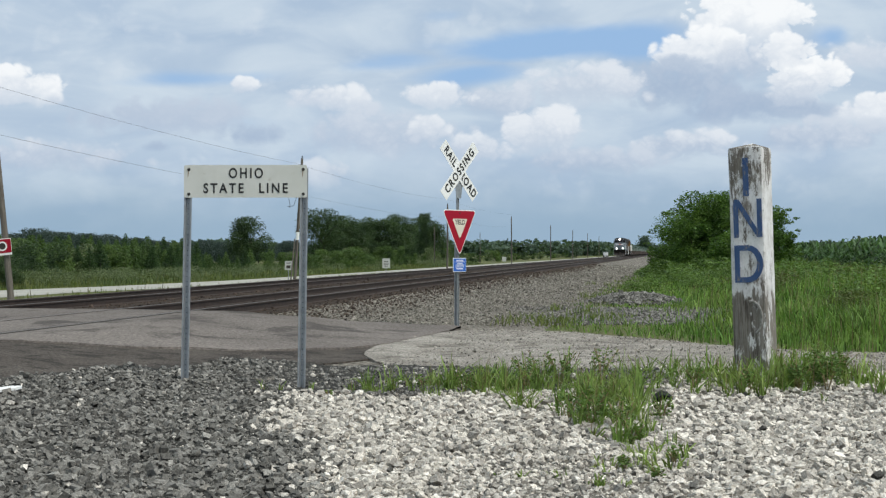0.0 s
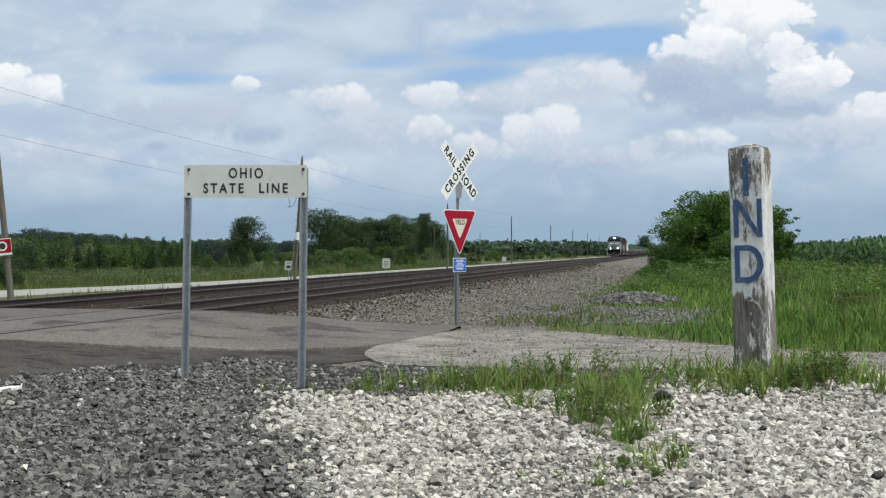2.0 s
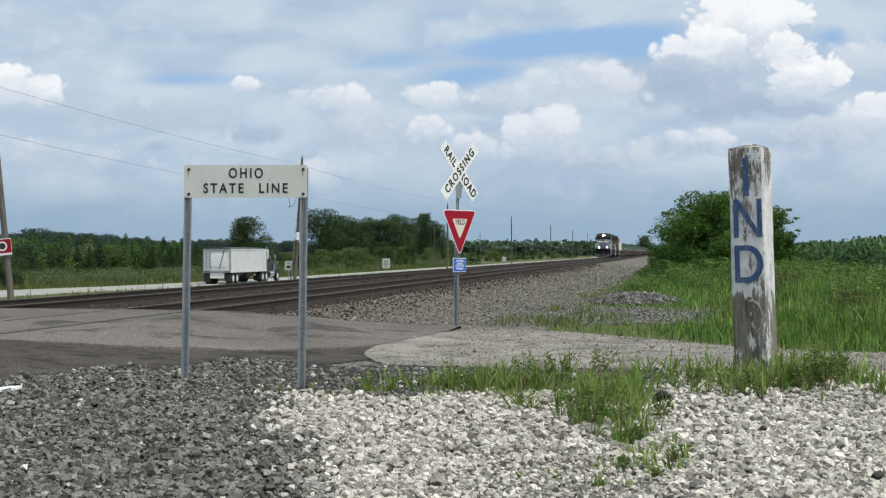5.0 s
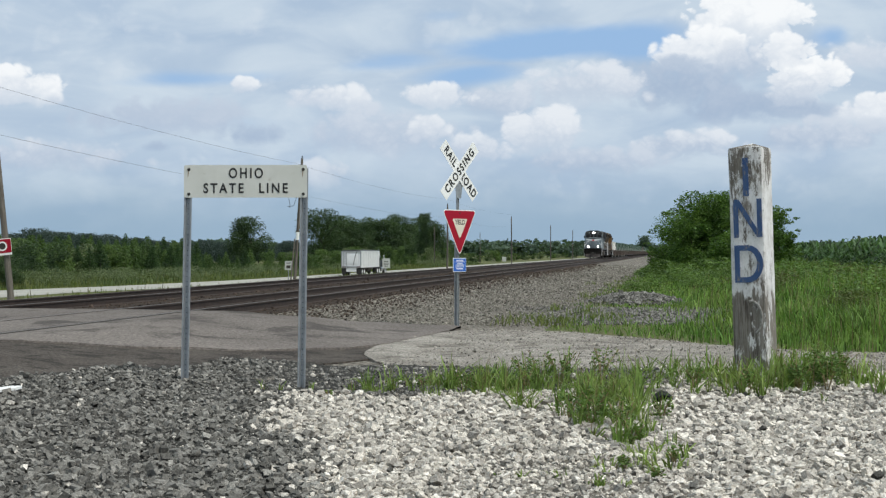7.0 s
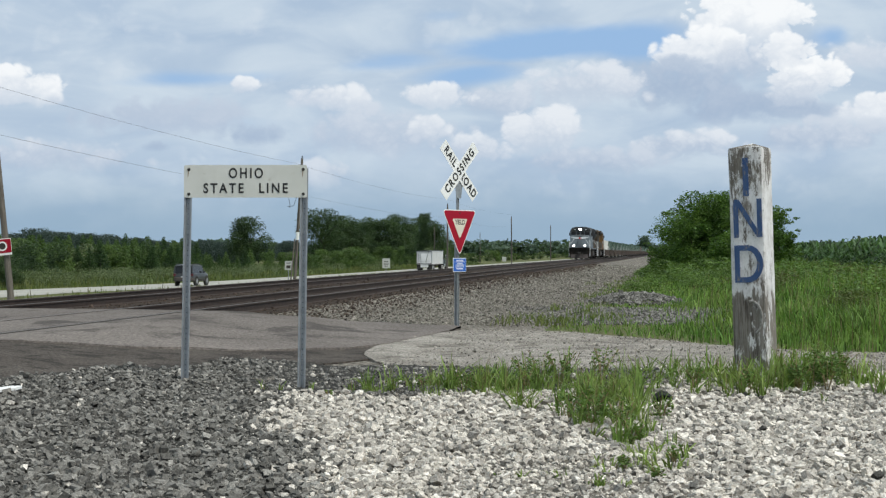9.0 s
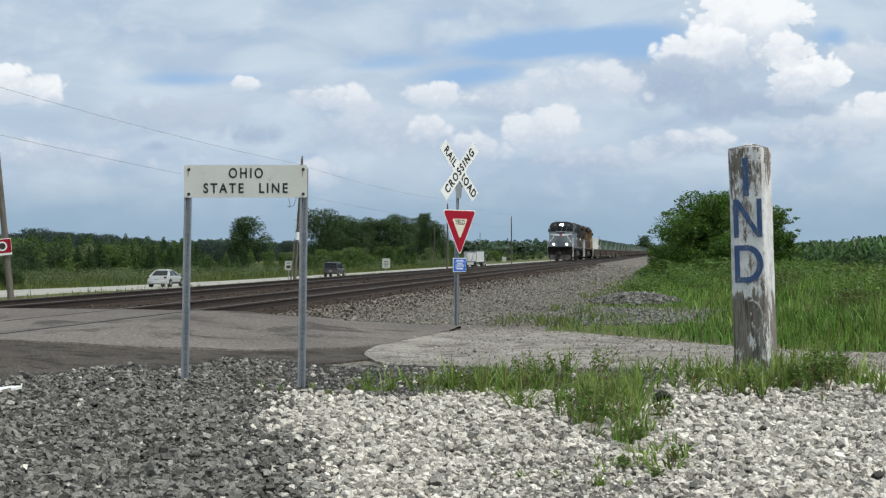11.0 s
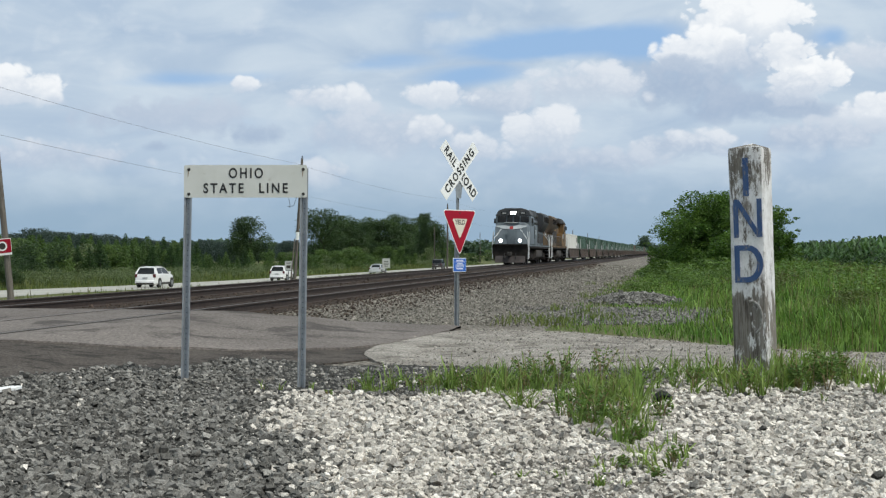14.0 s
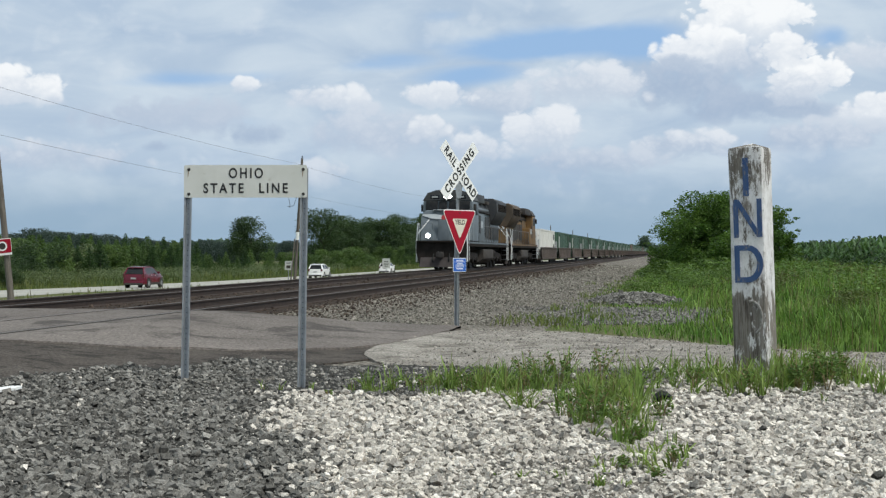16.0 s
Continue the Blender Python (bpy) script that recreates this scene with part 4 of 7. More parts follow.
    if emblem:
        for k in (-1, 1):
            bm = bm_new()
            prism(bm, [(k * 0.14, 3.22), (k * 0.55, 3.30), (k * 1.34, 3.26), (k * 1.22, 3.16), (k * 0.95, 3.10), (k * 0.90, 3.04), (k * 0.5, 3.0), (k * 0.14, 2.98)], 1, 0, 0.02)
            for v in bm.verts:
                v.co.y += 1.115 + max(0.0, v.co.z - 2.2) * 0.38
            part("wing_emblem", bm, M_WING, s, "silver outspread wing", smooth=False)
        bm = bm_new()
        cyl(bm, (0, 0, 3.08), (0, 0.03, 3.08), 0.155, seg=16)
        for v in bm.verts:
            v.co.y += 1.09 + max(0.0, v.co.z - 2.2) * 0.38
        part("round_emblem", bm, M_EMBLEM, s, "red round emblem", smooth=False)
    bm = bm_new()
    box(bm, (0, 1.63, 3.535), (1.3, 0.35, 0.05), bevel=0.01)
    part("nose_top_plate", bm, M_WING, s, "pale anti-slip plate")
    # long hood
    bm = bm_new()
    prism(bm, [(-0.95, 1.67), (0.95, 1.67), (0.95, 3.85), (0.70, 4.25), (-0.70, 4.25), (-0.95, 3.85)], 1, 5.5, 20.6, bevel=0.04)
    part("long_hood", bm, body, s)
    bm = bm_new()
    prism(bm, [(-1.0, 3.70), (1.0, 3.70), (0.74, 4.30), (-0.74, 4.30)], 1, 5.45, 20.65, bevel=0.03)
    part("hood_roof", bm, roof, s, "dark hood roof")
    bm = bm_new()
    prism(bm, [(-1.05, 2.95), (1.05, 2.95), (1.50, 3.75), (1.50, 4.50), (1.2, 4.70), (-1.2, 4.70), (-1.50, 4.50), (-1.50, 3.75)], 1, 15.2, 20.7, bevel=0.04)
    part("radiator_flare", bm, flare, s, "flared radiator housing")
    bm = bm_new()
    box(bm, (0, 7.6, 4.40), (2.7, 4.2, 0.56), bevel=0.10)
    part("dynamic_brake_hatch", bm, roof, s)
    for y in (11.4, 13.1):
        bm = bm_new()
        cyl(bm, (0, y, 4.2), (0, y, 4.55), 0.62, 0.58, 18)
        part("roof_fan", bm, roof, s)
    bm = bm_new()
    box(bm, (0, 14.4, 4.45), (0.8, 0.7, 0.3), bevel=0.04)
    part("exhaust_stack", bm, roof, s)
    bm = bm_new()
    box(bm, (1.1, 7.0, 2.55), (0.85, 2.6, 1.75), bevel=0.04)
    part("equipment_cabinet", bm, body, s)
    bm = bm_new()
    box(bm, (-1.1, 7.0, 2.35), (0.85, 2.6, 1.35), bevel=0.04)
    part("equipment_cabinet", bm, body, s)
    door = bm_new()
    box(door, (0, 0, 0), (0.03, 0.82, 1.45), bevel=0.01)
    door = finish(door, True)
    door.materials.append(body)
    for k in (-1, 1):
        for i in range(8):
            part("hood_door", door, body, s).location = (k * 0.958, 8.95 + i * 0.9, 2.65)
        for y0, y1, z0, z1 in ((5.75, 6.4, 2.2, 3.3), (9.2, 11.0, 2.0, 3.3), (12.9, 14.6, 2.0, 3.4), (15.8, 20.2, 1.9, 2.8)):
            bm = bm_new()
            box(bm, (k * (1.53 if y0 < 6 else 0.985), (y0 + y1) / 2, (z0 + z1) / 2), (0.03, y1 - y0, z1 - z0))
            n = int((z1 - z0) / 0.12)
            for i in range(n):
                box(bm, (k * (1.55 if y0 < 6 else 1.005), (y0 + y1) / 2, z0 + 0.06 + i * 0.12), (0.03, y1 - y0 - 0.08, 0.05))
            part("louvre_panel", bm, roof, s, "dark louvred panel", smooth=False)
        for y0, y1, z0, z1 in ((8.75, 9.15, 1.72, 3.6), (11.2, 12.6, 2.1, 3.3), (14.7, 15.5, 1.9, 3.4)):
            bm = bm_new()
            box(bm, (k * 0.975, (y0 + y1) / 2, (z0 + z1) / 2), (0.03, y1 - y0, z1 - z0))
            part("sooty_panel", bm, M_GRIME, s, "soot-stained access panel", smooth=False)
        bm = bm_new()
        box(bm, (k * 1.535, 6.95, 2.75), (0.02, 0.9, 0.42))
        part("pale_panel", bm, M_WING, s, "pale data panel", smooth=False)
        for i in range(3):
            bm = bm_new()
            box(bm, (k * 0.80, 9.6 + i * 2.1, 4.33), (0.5, 1.5, 0.22), bevel=0.03)
            part("roof_hatch", bm, M_GRIME, s, "sooty roof hatch")
        bm = bm_new()
        tube(bm, [(k * 0.98, 9.0, 3.62), (k * 1.02, 12.0, 3.62), (k * 1.0, 15.4, 3.58)], 0.05, 6)
        part("side_pipe", bm, M_UNDER, s)
        bm = bm_new()
        box(bm, (k * 1.515, 18.2, 4.08), (0.03, 4.6, 0.5))
        for i in range(22):
            box(bm, (k * 1.53, 16.0 + i * 0.2, 4.08), (0.03, 0.05, 0.5))
        part("radiator_grille", bm, M_UNDER, s, smooth=False)
        bm = bm_new()
        for i in range(12):
            y = 5.7 + i * 1.33
            cyl(bm, (k * 1.46, y, 1.66), (k * 1.46, y, 2.68), 0.02, seg=6)
        tube(bm, [(k * 1.46, 5.6, 2.68), (k * 1.46, 20.6, 2.68)], 0.022, 6)
        part("side_handrail", bm, M_SIDERAIL, s, "grey side handrail with stanchions")
    # fuel tank, trucks
    bm = bm_new()
    prism(bm, [(-1.45, 1.22), (1.45, 1.22), (1.45, 0.62), (1.1, 0.34), (-1.1, 0.34), (-1.45, 0.62)], 1, 8.6, 13.6, bevel=0.06)
    part("fuel_tank", bm, M_TANK, s, "dusty grey fuel tank")
    for k in (-1, 1):
        bm = bm_new()
        cyl(bm, (k * 1.2, 13.9, 0.98), (k * 1.2, 15.0, 0.98), 0.24, seg=12)
        part("air_reservoir", bm, M_UNDER, s)
    ws = wheelset_mesh()
    ws.materials.append(M_STEEL)
    for yc in (5.0, 17.3):
        bm = bm_new()
        for k in (-1, 1):
            prism(bm, [(yc - 2.6, 0.55), (yc - 2.3, 0.95), (yc - 0.5, 1.02), (yc + 0.5, 1.02), (yc + 2.3, 0.95), (yc + 2.6, 0.55), (yc + 2.0, 0.42), (yc + 1.2, 0.62), (yc - 1.2, 0.62), (yc - 2.0, 0.42)], 0, k * 1.12 - 0.09, k * 1.12 + 0.09, bevel=0.02)
        box(bm, (0, yc, 0.85), (2.1, 1.3, 0.3), bevel=0.03)
        truck = part("truck_frame", bm, M_UNDER, s, "three-axle truck side frames")
        for dy in (-1.85, 0, 1.85):
            w = part("wheelset", ws, M_STEEL, truck)
            w.location = (0, yc + dy, 0.53)
            SPINNING.append((w, (0, yc + dy, 0.53), 0.53))
            for k in (-1, 1):
                bm = bm_new()
                box(bm, (k * 1.18, yc + dy, 0.55), (0.16, 0.36, 0.34), bevel=0.05)
                part("axle_box", bm, M_UNDER, truck)
    return s


def build_well_car(m):
    """One articulated well unit, 20.6 m long; y = 0 is its front end."""
    s = thing("well_car", "grey-brown steel well car of an intermodal train", "rail car", m, group="well cars of the freight train")
    L = 20.6
    for k in (-1, 1):
        bm = bm_new()
        prism(bm, [(2.2, 0.42), (L - 2.2, 0.42), (L - 1.6, 1.05), (L - 1.3, 1.5), (1.3, 1.5), (1.6, 1.05)], 0, k * 1.42 - 0.05, k * 1.42 + 0.05, bevel=0.02)
        side = part("well_side", bm, M_WELL, s, "deep riveted side of the well")
        bm = bm_new()
        for i in range(14):
            box(bm, (k * 1.49, 2.6 + i * 1.19, 0.96), (0.05, 0.09, 1.0))
        box(bm, (k * 1.49, L / 2, 1.47), (0.10, L - 2.8, 0.10))
        box(bm, (k * 1.48, L / 2, 0.46), (0.08, L - 4.4, 0.09))
        part("side_stiffener", bm, M_WELL, side, smooth=False)
    bm = bm_new()
    box(bm, (0, L / 2, 0.36), (2.7, L - 4.4, 0.10))
    part("well_floor", bm, M_WELL, s, smooth=False)
    for y in (0.95, L - 0.95):
        bm = bm_new()
        box(bm, (0, y, 1.18), (2.5, 1.7, 0.22), bevel=0.03)
        part("end_platform", bm, M_WELL, s)
        bm = bm_new()
        for k in (-1, 1):
            box(bm, (k * 1.1, y, 0.6), (0.14, 2.1, 0.34), bevel=0.06)
        box(bm, (0, y, 0.66), (2.1, 0.4, 0.3), bevel=0.03)
        tr = part("truck_frame", bm, M_UNDER, s)
        for dy in (-0.85, 0.85):
            w = part("wheelset", CAR_WHEELS, M_STEEL, tr)
            w.location = (0, y + dy, 0.46)
    for k, y in ((1, 0.5), (-1, L - 0.5), (1, L - 0.5)):
        bm = bm_new()
        for z in (1.4, 1.75, 2.1):
            tube(bm, [(k * 1.25, y - 0.25, z), (k * 1.25, y + 0.25, z)], 0.025, 5)
        for d in (-0.25, 0.25):
            tube(bm, [(k * 1.25, y + d, 0.9), (k * 1.25, y + d, 2.2)], 0.03, 5)
        part("ladder", bm, M_RAILING, s, "pale end ladder")
    return s


CAR_WHEELS = wheelset_mesh(0.46)
CAR_WHEELS.materials.append(M_STEEL)


def build_container(m, paint, label, panel=False):
    """A 16 m box with corrugated sides; y = 0 is its front end."""
    s = thing("container", label, "shipping container", m, group="containers of the freight train")
    L, W, H = 16.15, 2.56, 2.78
    bm = bm_new()
    box(bm, (0, L / 2, H / 2), (W - 0.10, L - 0.1, H - 0.06))
    n = 48
    for k in (-1, 1):
        for i in range(n):
            y = 0.25 + (L - 0.5) * (i + 0.5) / n
            box(bm, (k * (W / 2 - 0.035), y, H / 2), (0.045, 0.18, H - 0.34))
    part("shell", bm, paint, s, smooth=False)
    bm = bm_new()
    for x in (-W / 2 + 0.05, W / 2 - 0.05):
        for z in (0.07, H - 0.06):
            box(bm, (x, L / 2, z), (0.12, L, 0.13))
        for y in (0.07, L - 0.07, 2.0, L - 2.0):
            box(bm, (x, y, H / 2), (0.13, 0.15, H))
    for y in (0.07, L - 0.07):
        for z in (0.07, H - 0.06):
            box(bm, (0, y, z), (W - 0.12, 0.13, 0.13))
    part("corner_frame", bm, paint, s, smooth=False)
    for i, x in enumerate((-0.6, 0.6)):
        bm = bm_new()
        box(bm, (x, -0.0, H / 2), (1.12, 0.05, H - 0.3), bevel=0.01)
        part("door", bm, paint, s)
    for x in (-0.85, -0.35, 0.35, 0.85):
        bm = bm_new()
        cyl(bm, (x, -0.05, 0.2), (x, -0.05, H - 0.2), 0.022, seg=6)
        part("locking_bar", bm, M_RAILING, s)
    for z in (0.9, 1.9):
        bm = bm_new()
        box(bm, (W / 2 + 0.006, L - 1.1, z + 0.25), (0.03, 0.9, 0.55))
        part("dark_marking", bm, M_STEEL, s, "dark marking panel", smooth=False)
    if panel:
        bm = bm_new()
        box(bm, (W / 2 + 0.006, 1.5, H * 0.62), (0.03, 1.1, 1.2))
        part("marking_panel", bm, M_BOX_MARK, s, "pale marking panel", smooth=False)
    return s


ALONG = Vector((K, 1, 0)).normalized()
HEAD_16, RATE = 86.85, 17.9         # distance of the headlight at the clip's end and its approach, along y


def train_pose(t, back, z=0.0, flip=False):
    """Pose on the far track at t seconds of a point that lies back metres behind the nose of the train."""
    y = HEAD_16 + RATE * (16.0 - t) - 2.8 + back * ALONG.y
    return pose(FAR_TRACK + K * y, y, RAIL_TOP + z, 0, 0, TURN + (180 if flip else 0))


MOVING = []       # thing, function of t that gives its pose
lead = build_loco("lead_locomotive", M_LOCO_GREY, M_LOCO_DARK, M_LOCO_DARK, "blue-grey diesel locomotive, silver wings on its nose, lights on", train_pose(0, 0), True, True)
MOVING.append((lead, lambda t: train_pose(t, 0)))
second = build_loco("trailing_locomotive", M_LOCO_YELLOW, M_LOCO_TOP2, M_LOCO_TAN, "dirty yellow diesel locomotive, coupled back to front", train_pose(0, 45.8, 0, True), False, False)
MOVING.append((second, lambda t: train_pose(t, 45.8, 0, True)))

car0 = build_well_car(train_pose(0, 48.2))
boxes = {"white": build_container(train_pose(0, 50.4, 0.42), M_BOX_WHITE, "dirty white shipping container low in a well car"),
         "green": build_container(train_pose(0, 71.4, 0.42), M_BOX_GREEN, "dull green shipping container with pale panel in a well car", True),
         "brown": build_container(train_pose(0, 344.4, 0.42), M_BOX_BROWN, "faded brown shipping container in a well car")}
CARS = 30
for i in range(CARS):
    back = 48.2 + i * 21.0
    car = car0 if i == 0 else copy_thing(car0, train_pose(0, back))
    MOVING.append((car, lambda t, b=back: train_pose(t, b)))
    kind = "white" if i == 0 else "brown" if i in (14, 22) else "green"
    first = (kind == "white") or (kind == "green" and i == 1) or (kind == "brown" and i == 14)
    con = boxes[kind] if first else copy_thing(boxes[kind], train_pose(0, back + 2.2, 0.42))
    MOVING.append((con, lambda t, b=back: train_pose(t, b + 2.2, 0.42)))


# ---- road vehicles ----
M_TRUCK_WHITE = mat("trailer_white", (0.74, 0.75, 0.76), (0.66, 0.67, 0.68), 0.8, 0.4, rust=(0.5, 0.49, 0.46))
M_TRUCK_DARK = mat("dark_truck_paint", (0.022, 0.026, 0.034), (0.03, 0.034, 0.04), 2, 0.35)
M_TARP = mat("black_tarp", (0.045, 0.05, 0.05), (0.07, 0.075, 0.075), 2, 0.7, bump=0.1)
M_ALU = mat("dull_aluminium", (0.40, 0.41, 0.42), (0.30, 0.31, 0.32), 3, 0.45, metal=0.6)
M_CAR_WHITE = mat("white_car_paint", (0.80, 0.80, 0.79), (0.76, 0.76, 0.75), 2, 0.25)
M_CAR_SILVER = mat("silver_car_paint", (0.55, 0.56, 0.55), (0.50, 0.51, 0.50), 2, 0.3, metal=0.4)
M_CAR_RED = mat("red_car_paint", (0.125, 0.006, 0.022), (0.10, 0.006, 0.018), 2, 0.25)
M_CAR_DARK = mat("dark_car_paint", (0.028, 0.032, 0.034), (0.04, 0.044, 0.046), 2, 0.3)
M_RIM = mat("bright_alloy_rim", (0.74, 0.75, 0.76), (0.62, 0.63, 0.64), 6, 0.4, metal=0.2)
M_TAIL = mat("tail_lamp_red", (0.11, 0.012, 0.014), (0.08, 0.010, 0.010), 10, 0.3)


def wheel(parent, x, y, r, w, rim=M_ALU, name="wheel"):
    bm = bm_new()
    cyl(bm, (x - w / 2, y, r), (x + w / 2, y, r), r, seg=20)
    bmesh.ops.bevel(bm, geom=[e for e in bm.edges if abs(e.verts[0].co.x - e.verts[1].co.x) < 1e-4], offset=0.03, segments=2, affect="EDGES")
    t = part(name, bm, M_RUBBER, parent, "black tyre")
    bm = bm_new()
    s = 1 if x > 0 else -1
    cyl(bm, (x + s * (w / 2 - 0.06), y, r), (x + s * (w / 2 + 0.006), y, r), r * 0.60, r * 0.56, seg=16)
    cyl(bm, (x + s * w / 2, y, r), (x + s * (w / 2 + 0.03), y, r), r * 0.2, seg=10)
    part("rim", bm, rim, t, "metal rim")
    return t


def lane_pose(y, p=-41.8, z=0.02):
    x = p + K * y
    return pose(x, y, float(np.interp(y, [95, 124, 158, 210], [-1.30, -1.55, -1.70, -1.73])) + z, 0, 0, TURN)


def build_semi(label):
    """Tractor with a hopper trailer; y = 0 is the trailer's rear, z = 0 the road."""
    s = thing("semi_truck", label, "truck", lane_pose(0), group="road vehicles")
    L = 11.8
    bm = bm_new()
    prism(bm, [(0.0, 1.05), (0.0, 3.22), (L, 3.22), (L, 1.15), (8.6, 1.15), (7.4, 1.15), (3.2, 1.05)], 0, -1.29, 1.29, bevel=0.03)
    body = part("trailer_body", bm, M_TRUCK_WHITE, s, "white ribless hopper trailer body")
    bm = bm_new()
    for i in range(11):
        for k in (-1, 1):
            box(bm, (k * 1.30, 0.08 + i * (L - 0.16) / 10, 2.18), (0.02, 0.05, 2.05))
    box(bm, (1.30, L / 2, 1.12), (0.05, L, 0.14)), box(bm, (-1.30, L / 2, 1.12), (0.05, L, 0.14))
    box(bm, (1.30, L / 2, 3.17), (0.06, L, 0.12)), box(bm, (-1.30, L / 2, 3.17), (0.06, L, 0.12))
    part("side_rail", bm, M_TRUCK_WHITE, body, smooth=False)
    bm = bm_new()
    prism(bm, [(-1.30, 3.23), (1.30, 3.23), (1.1, 3.33), (0.4, 3.40), (-0.4, 3.40), (-1.1, 3.33)], 1, -0.05, L + 0.05)
    part("tarp", bm, M_TARP, s, "black roll tarp over the trailer")
    for yc in (3.9, 8.2):
        bm = bm_new()
        top = [bm.verts.new(q) for q in ((-1.2, yc - 2.0, 1.2), (1.2, yc - 2.0, 1.2), (1.2, yc + 2.0, 1.2), (-1.2, yc + 2.0, 1.2))]
        bot = [bm.verts.new(q) for q in ((-0.4, yc - 0.4, 0.45), (0.4, yc - 0.4, 0.45), (0.4, yc + 0.4, 0.45), (-0.4, yc + 0.4, 0.45))]
        bm.faces.new(bot)
        for i in range(4):
            bm.faces.new((top[i], top[(i + 1) % 4], bot[(i + 1) % 4], bot[i]))
        part("hopper", bm, M_STEEL, s, "dark discharge hopper", smooth=False)
    bm = bm_new()
    for x in (-1.0, -0.62):
        box(bm, (x, -0.06, 2.1), (0.05, 0.05, 2.1))
    for i in range(7):
        box(bm, (-0.81, -0.06, 1.25 + i * 0.32), (0.38, 0.04, 0.04))
    part("rear_ladder", bm, M_ALU, s, smooth=False)
    bm = bm_new()
    cyl(bm, (0.75, -0.1, 3.25), (0.25, -0.1, 1.35), 0.03, seg=6)
    part("crank_handle", bm, M_STEEL, s)
    bm = bm_new()
    box(bm, (0, -0.03, 3.15), (2.56, 0.10, 0.14), bevel=0.02)
    part("rear_top_rail", bm, M_ALU, s)
    bm = bm_new()
    box(bm, (0.1, -0.03, 2.15), (1.5, 0.05, 1.2), bevel=0.02)
    part("rear_door", bm, M_TRUCK_WHITE, s, "white rear hatch")
    bm = bm_new()
    box(bm, (0, -0.03, 1.16), (2.56, 0.10, 0.20), bevel=0.02)
    bar = part("rear_bar", bm, M_ALU, s)
    for x in (-1.1, -0.95, -0.8, 0.8, 0.95, 1.1):
        bm = bm_new()
        cyl(bm, (x, -0.09, 1.16), (x, -0.075, 1.16), 0.055, seg=10)
        part("tail_lamp", bm, M_TAIL, bar)
    bm = bm_new()
    box(bm, (0, 0.05, 0.78), (1.35, 0.02, 0.5))
    part("mud_flap", bm, M_TRUCK_WHITE, s, "white centre mud flap", smooth=False)
    for x in (-1.0, 1.0):
        bm = bm_new()
        box(bm, (x, 0.1, 0.62), (0.6, 0.02, 0.75))
        part("mud_flap", bm, M_RUBBER, s, "black mud flap", smooth=False)
    bm = bm_new()
    box(bm, (0, 8.0, 0.98), (0.9, 15.0, 0.22), bevel=0.02)
    part("chassis", bm, M_STEEL, s)
    for y in (0.85, 2.1, 10.6, 11.9):
        for k in (-1, 1):
            wheel(s, k * 1.0, y, 0.52, 0.58, M_RIM)
    for k in (-1, 1):
        wheel(s, k * 1.08, 16.2, 0.52, 0.32, M_RIM)
    # tractor
    bm = bm_new()
    prism(bm, [(12.7, 1.0), (12.7, 2.72), (13.4, 2.78), (14.3, 2.55), (14.65, 1.98), (16.6, 1.75), (17.0, 1.6), (17.0, 0.75), (14.9, 0.7)], 0, -1.02, 1.02, bevel=0.06)
    part("cab", bm, M_TRUCK_DARK, s, "dark conventional tractor cab and bonnet")
    bm = bm_new()
    box(bm, (0, 13.0, 2.72), (2.1, 1.3, 1.0), bevel=0.14)
    part("roof_fairing", bm, M_TRUCK_WHITE, s, "white roof fairing")
    bm = bm_new()
    box(bm, (0, 12.15, 1.9), (2.0, 0.08, 1.7), bevel=0.03)
    part("cab_back_panel", bm, M_TRUCK_WHITE, s, "white panel behind the cab")
    bm = bm_new()
    prism(bm, [(14.28, 2.50), (14.34, 2.52), (14.72, 2.02), (14.66, 1.98)], 0, -0.88, 0.88)
    part("windscreen", bm, M_GLASS, s, "dark windscreen", smooth=False)
    for k in (-1, 1):
        bm = bm_new()
        cyl(bm, (k * 1.12, 15.1, 0.95), (k * 1.12, 15.1, 1.75), 0.20, seg=14)
        part("air_cleaner", bm, M_CHROME, s, "bright air cleaner canister")
        bm = bm_new()
        box(bm, (k * 1.27, 0.0, 2.25), (0.12, 0.12, 1.98), bevel=0.02)
        part("rear_corner_post", bm, M_ALU, s)
        for i in range(9):
            bm = bm_new()
            box(bm, (k * 1.325, 1.0 + i * 1.2, 1.12), (0.02, 0.10, 0.06))
            part("side_marker", bm, M_TAIL, s, "small red side marker", smooth=False)
    for k in (-1, 1):
        bm = bm_new()
        box(bm, (k * 1.03, 13.9, 2.25), (0.03, 0.8, 0.6), bevel=0.01)
        part("side_window", bm, M_GLASS, s)
        bm = bm_new()
        cyl(bm, (k * 1.1, 12.55, 0.9), (k * 1.1, 12.55, 3.5), 0.08, seg=10)
        part("exhaust_stack", bm, M_CHROME, s, "bright exhaust stack")
        bm = bm_new()
        prism(bm, [(15.4, 0.85), (15.6, 1.25), (16.2, 1.4), (16.8, 1.25), (17.0, 0.85), (16.75, 0.8), (16.2, 1.15), (15.7, 0.8)], 0, k * 1.1 - 0.2, k * 1.1 + 0.2)
        part("fender", bm, M_TRUCK_DARK, s)
        bm = bm_new()
        cyl(bm, (k * 1.0, 13.3, 0.75), (k * 1.0, 14.8, 0.75), 0.32, seg=16)
        part("fuel_tank", bm, M_CHROME, s, "polished fuel tank")
        bm = bm_new()
        box(bm, (k * 1.38, 14.6, 2.35), (0.2, 0.06, 0.6), bevel=0.02)
        part("mirror", bm, M_CHROME, s)
    return s


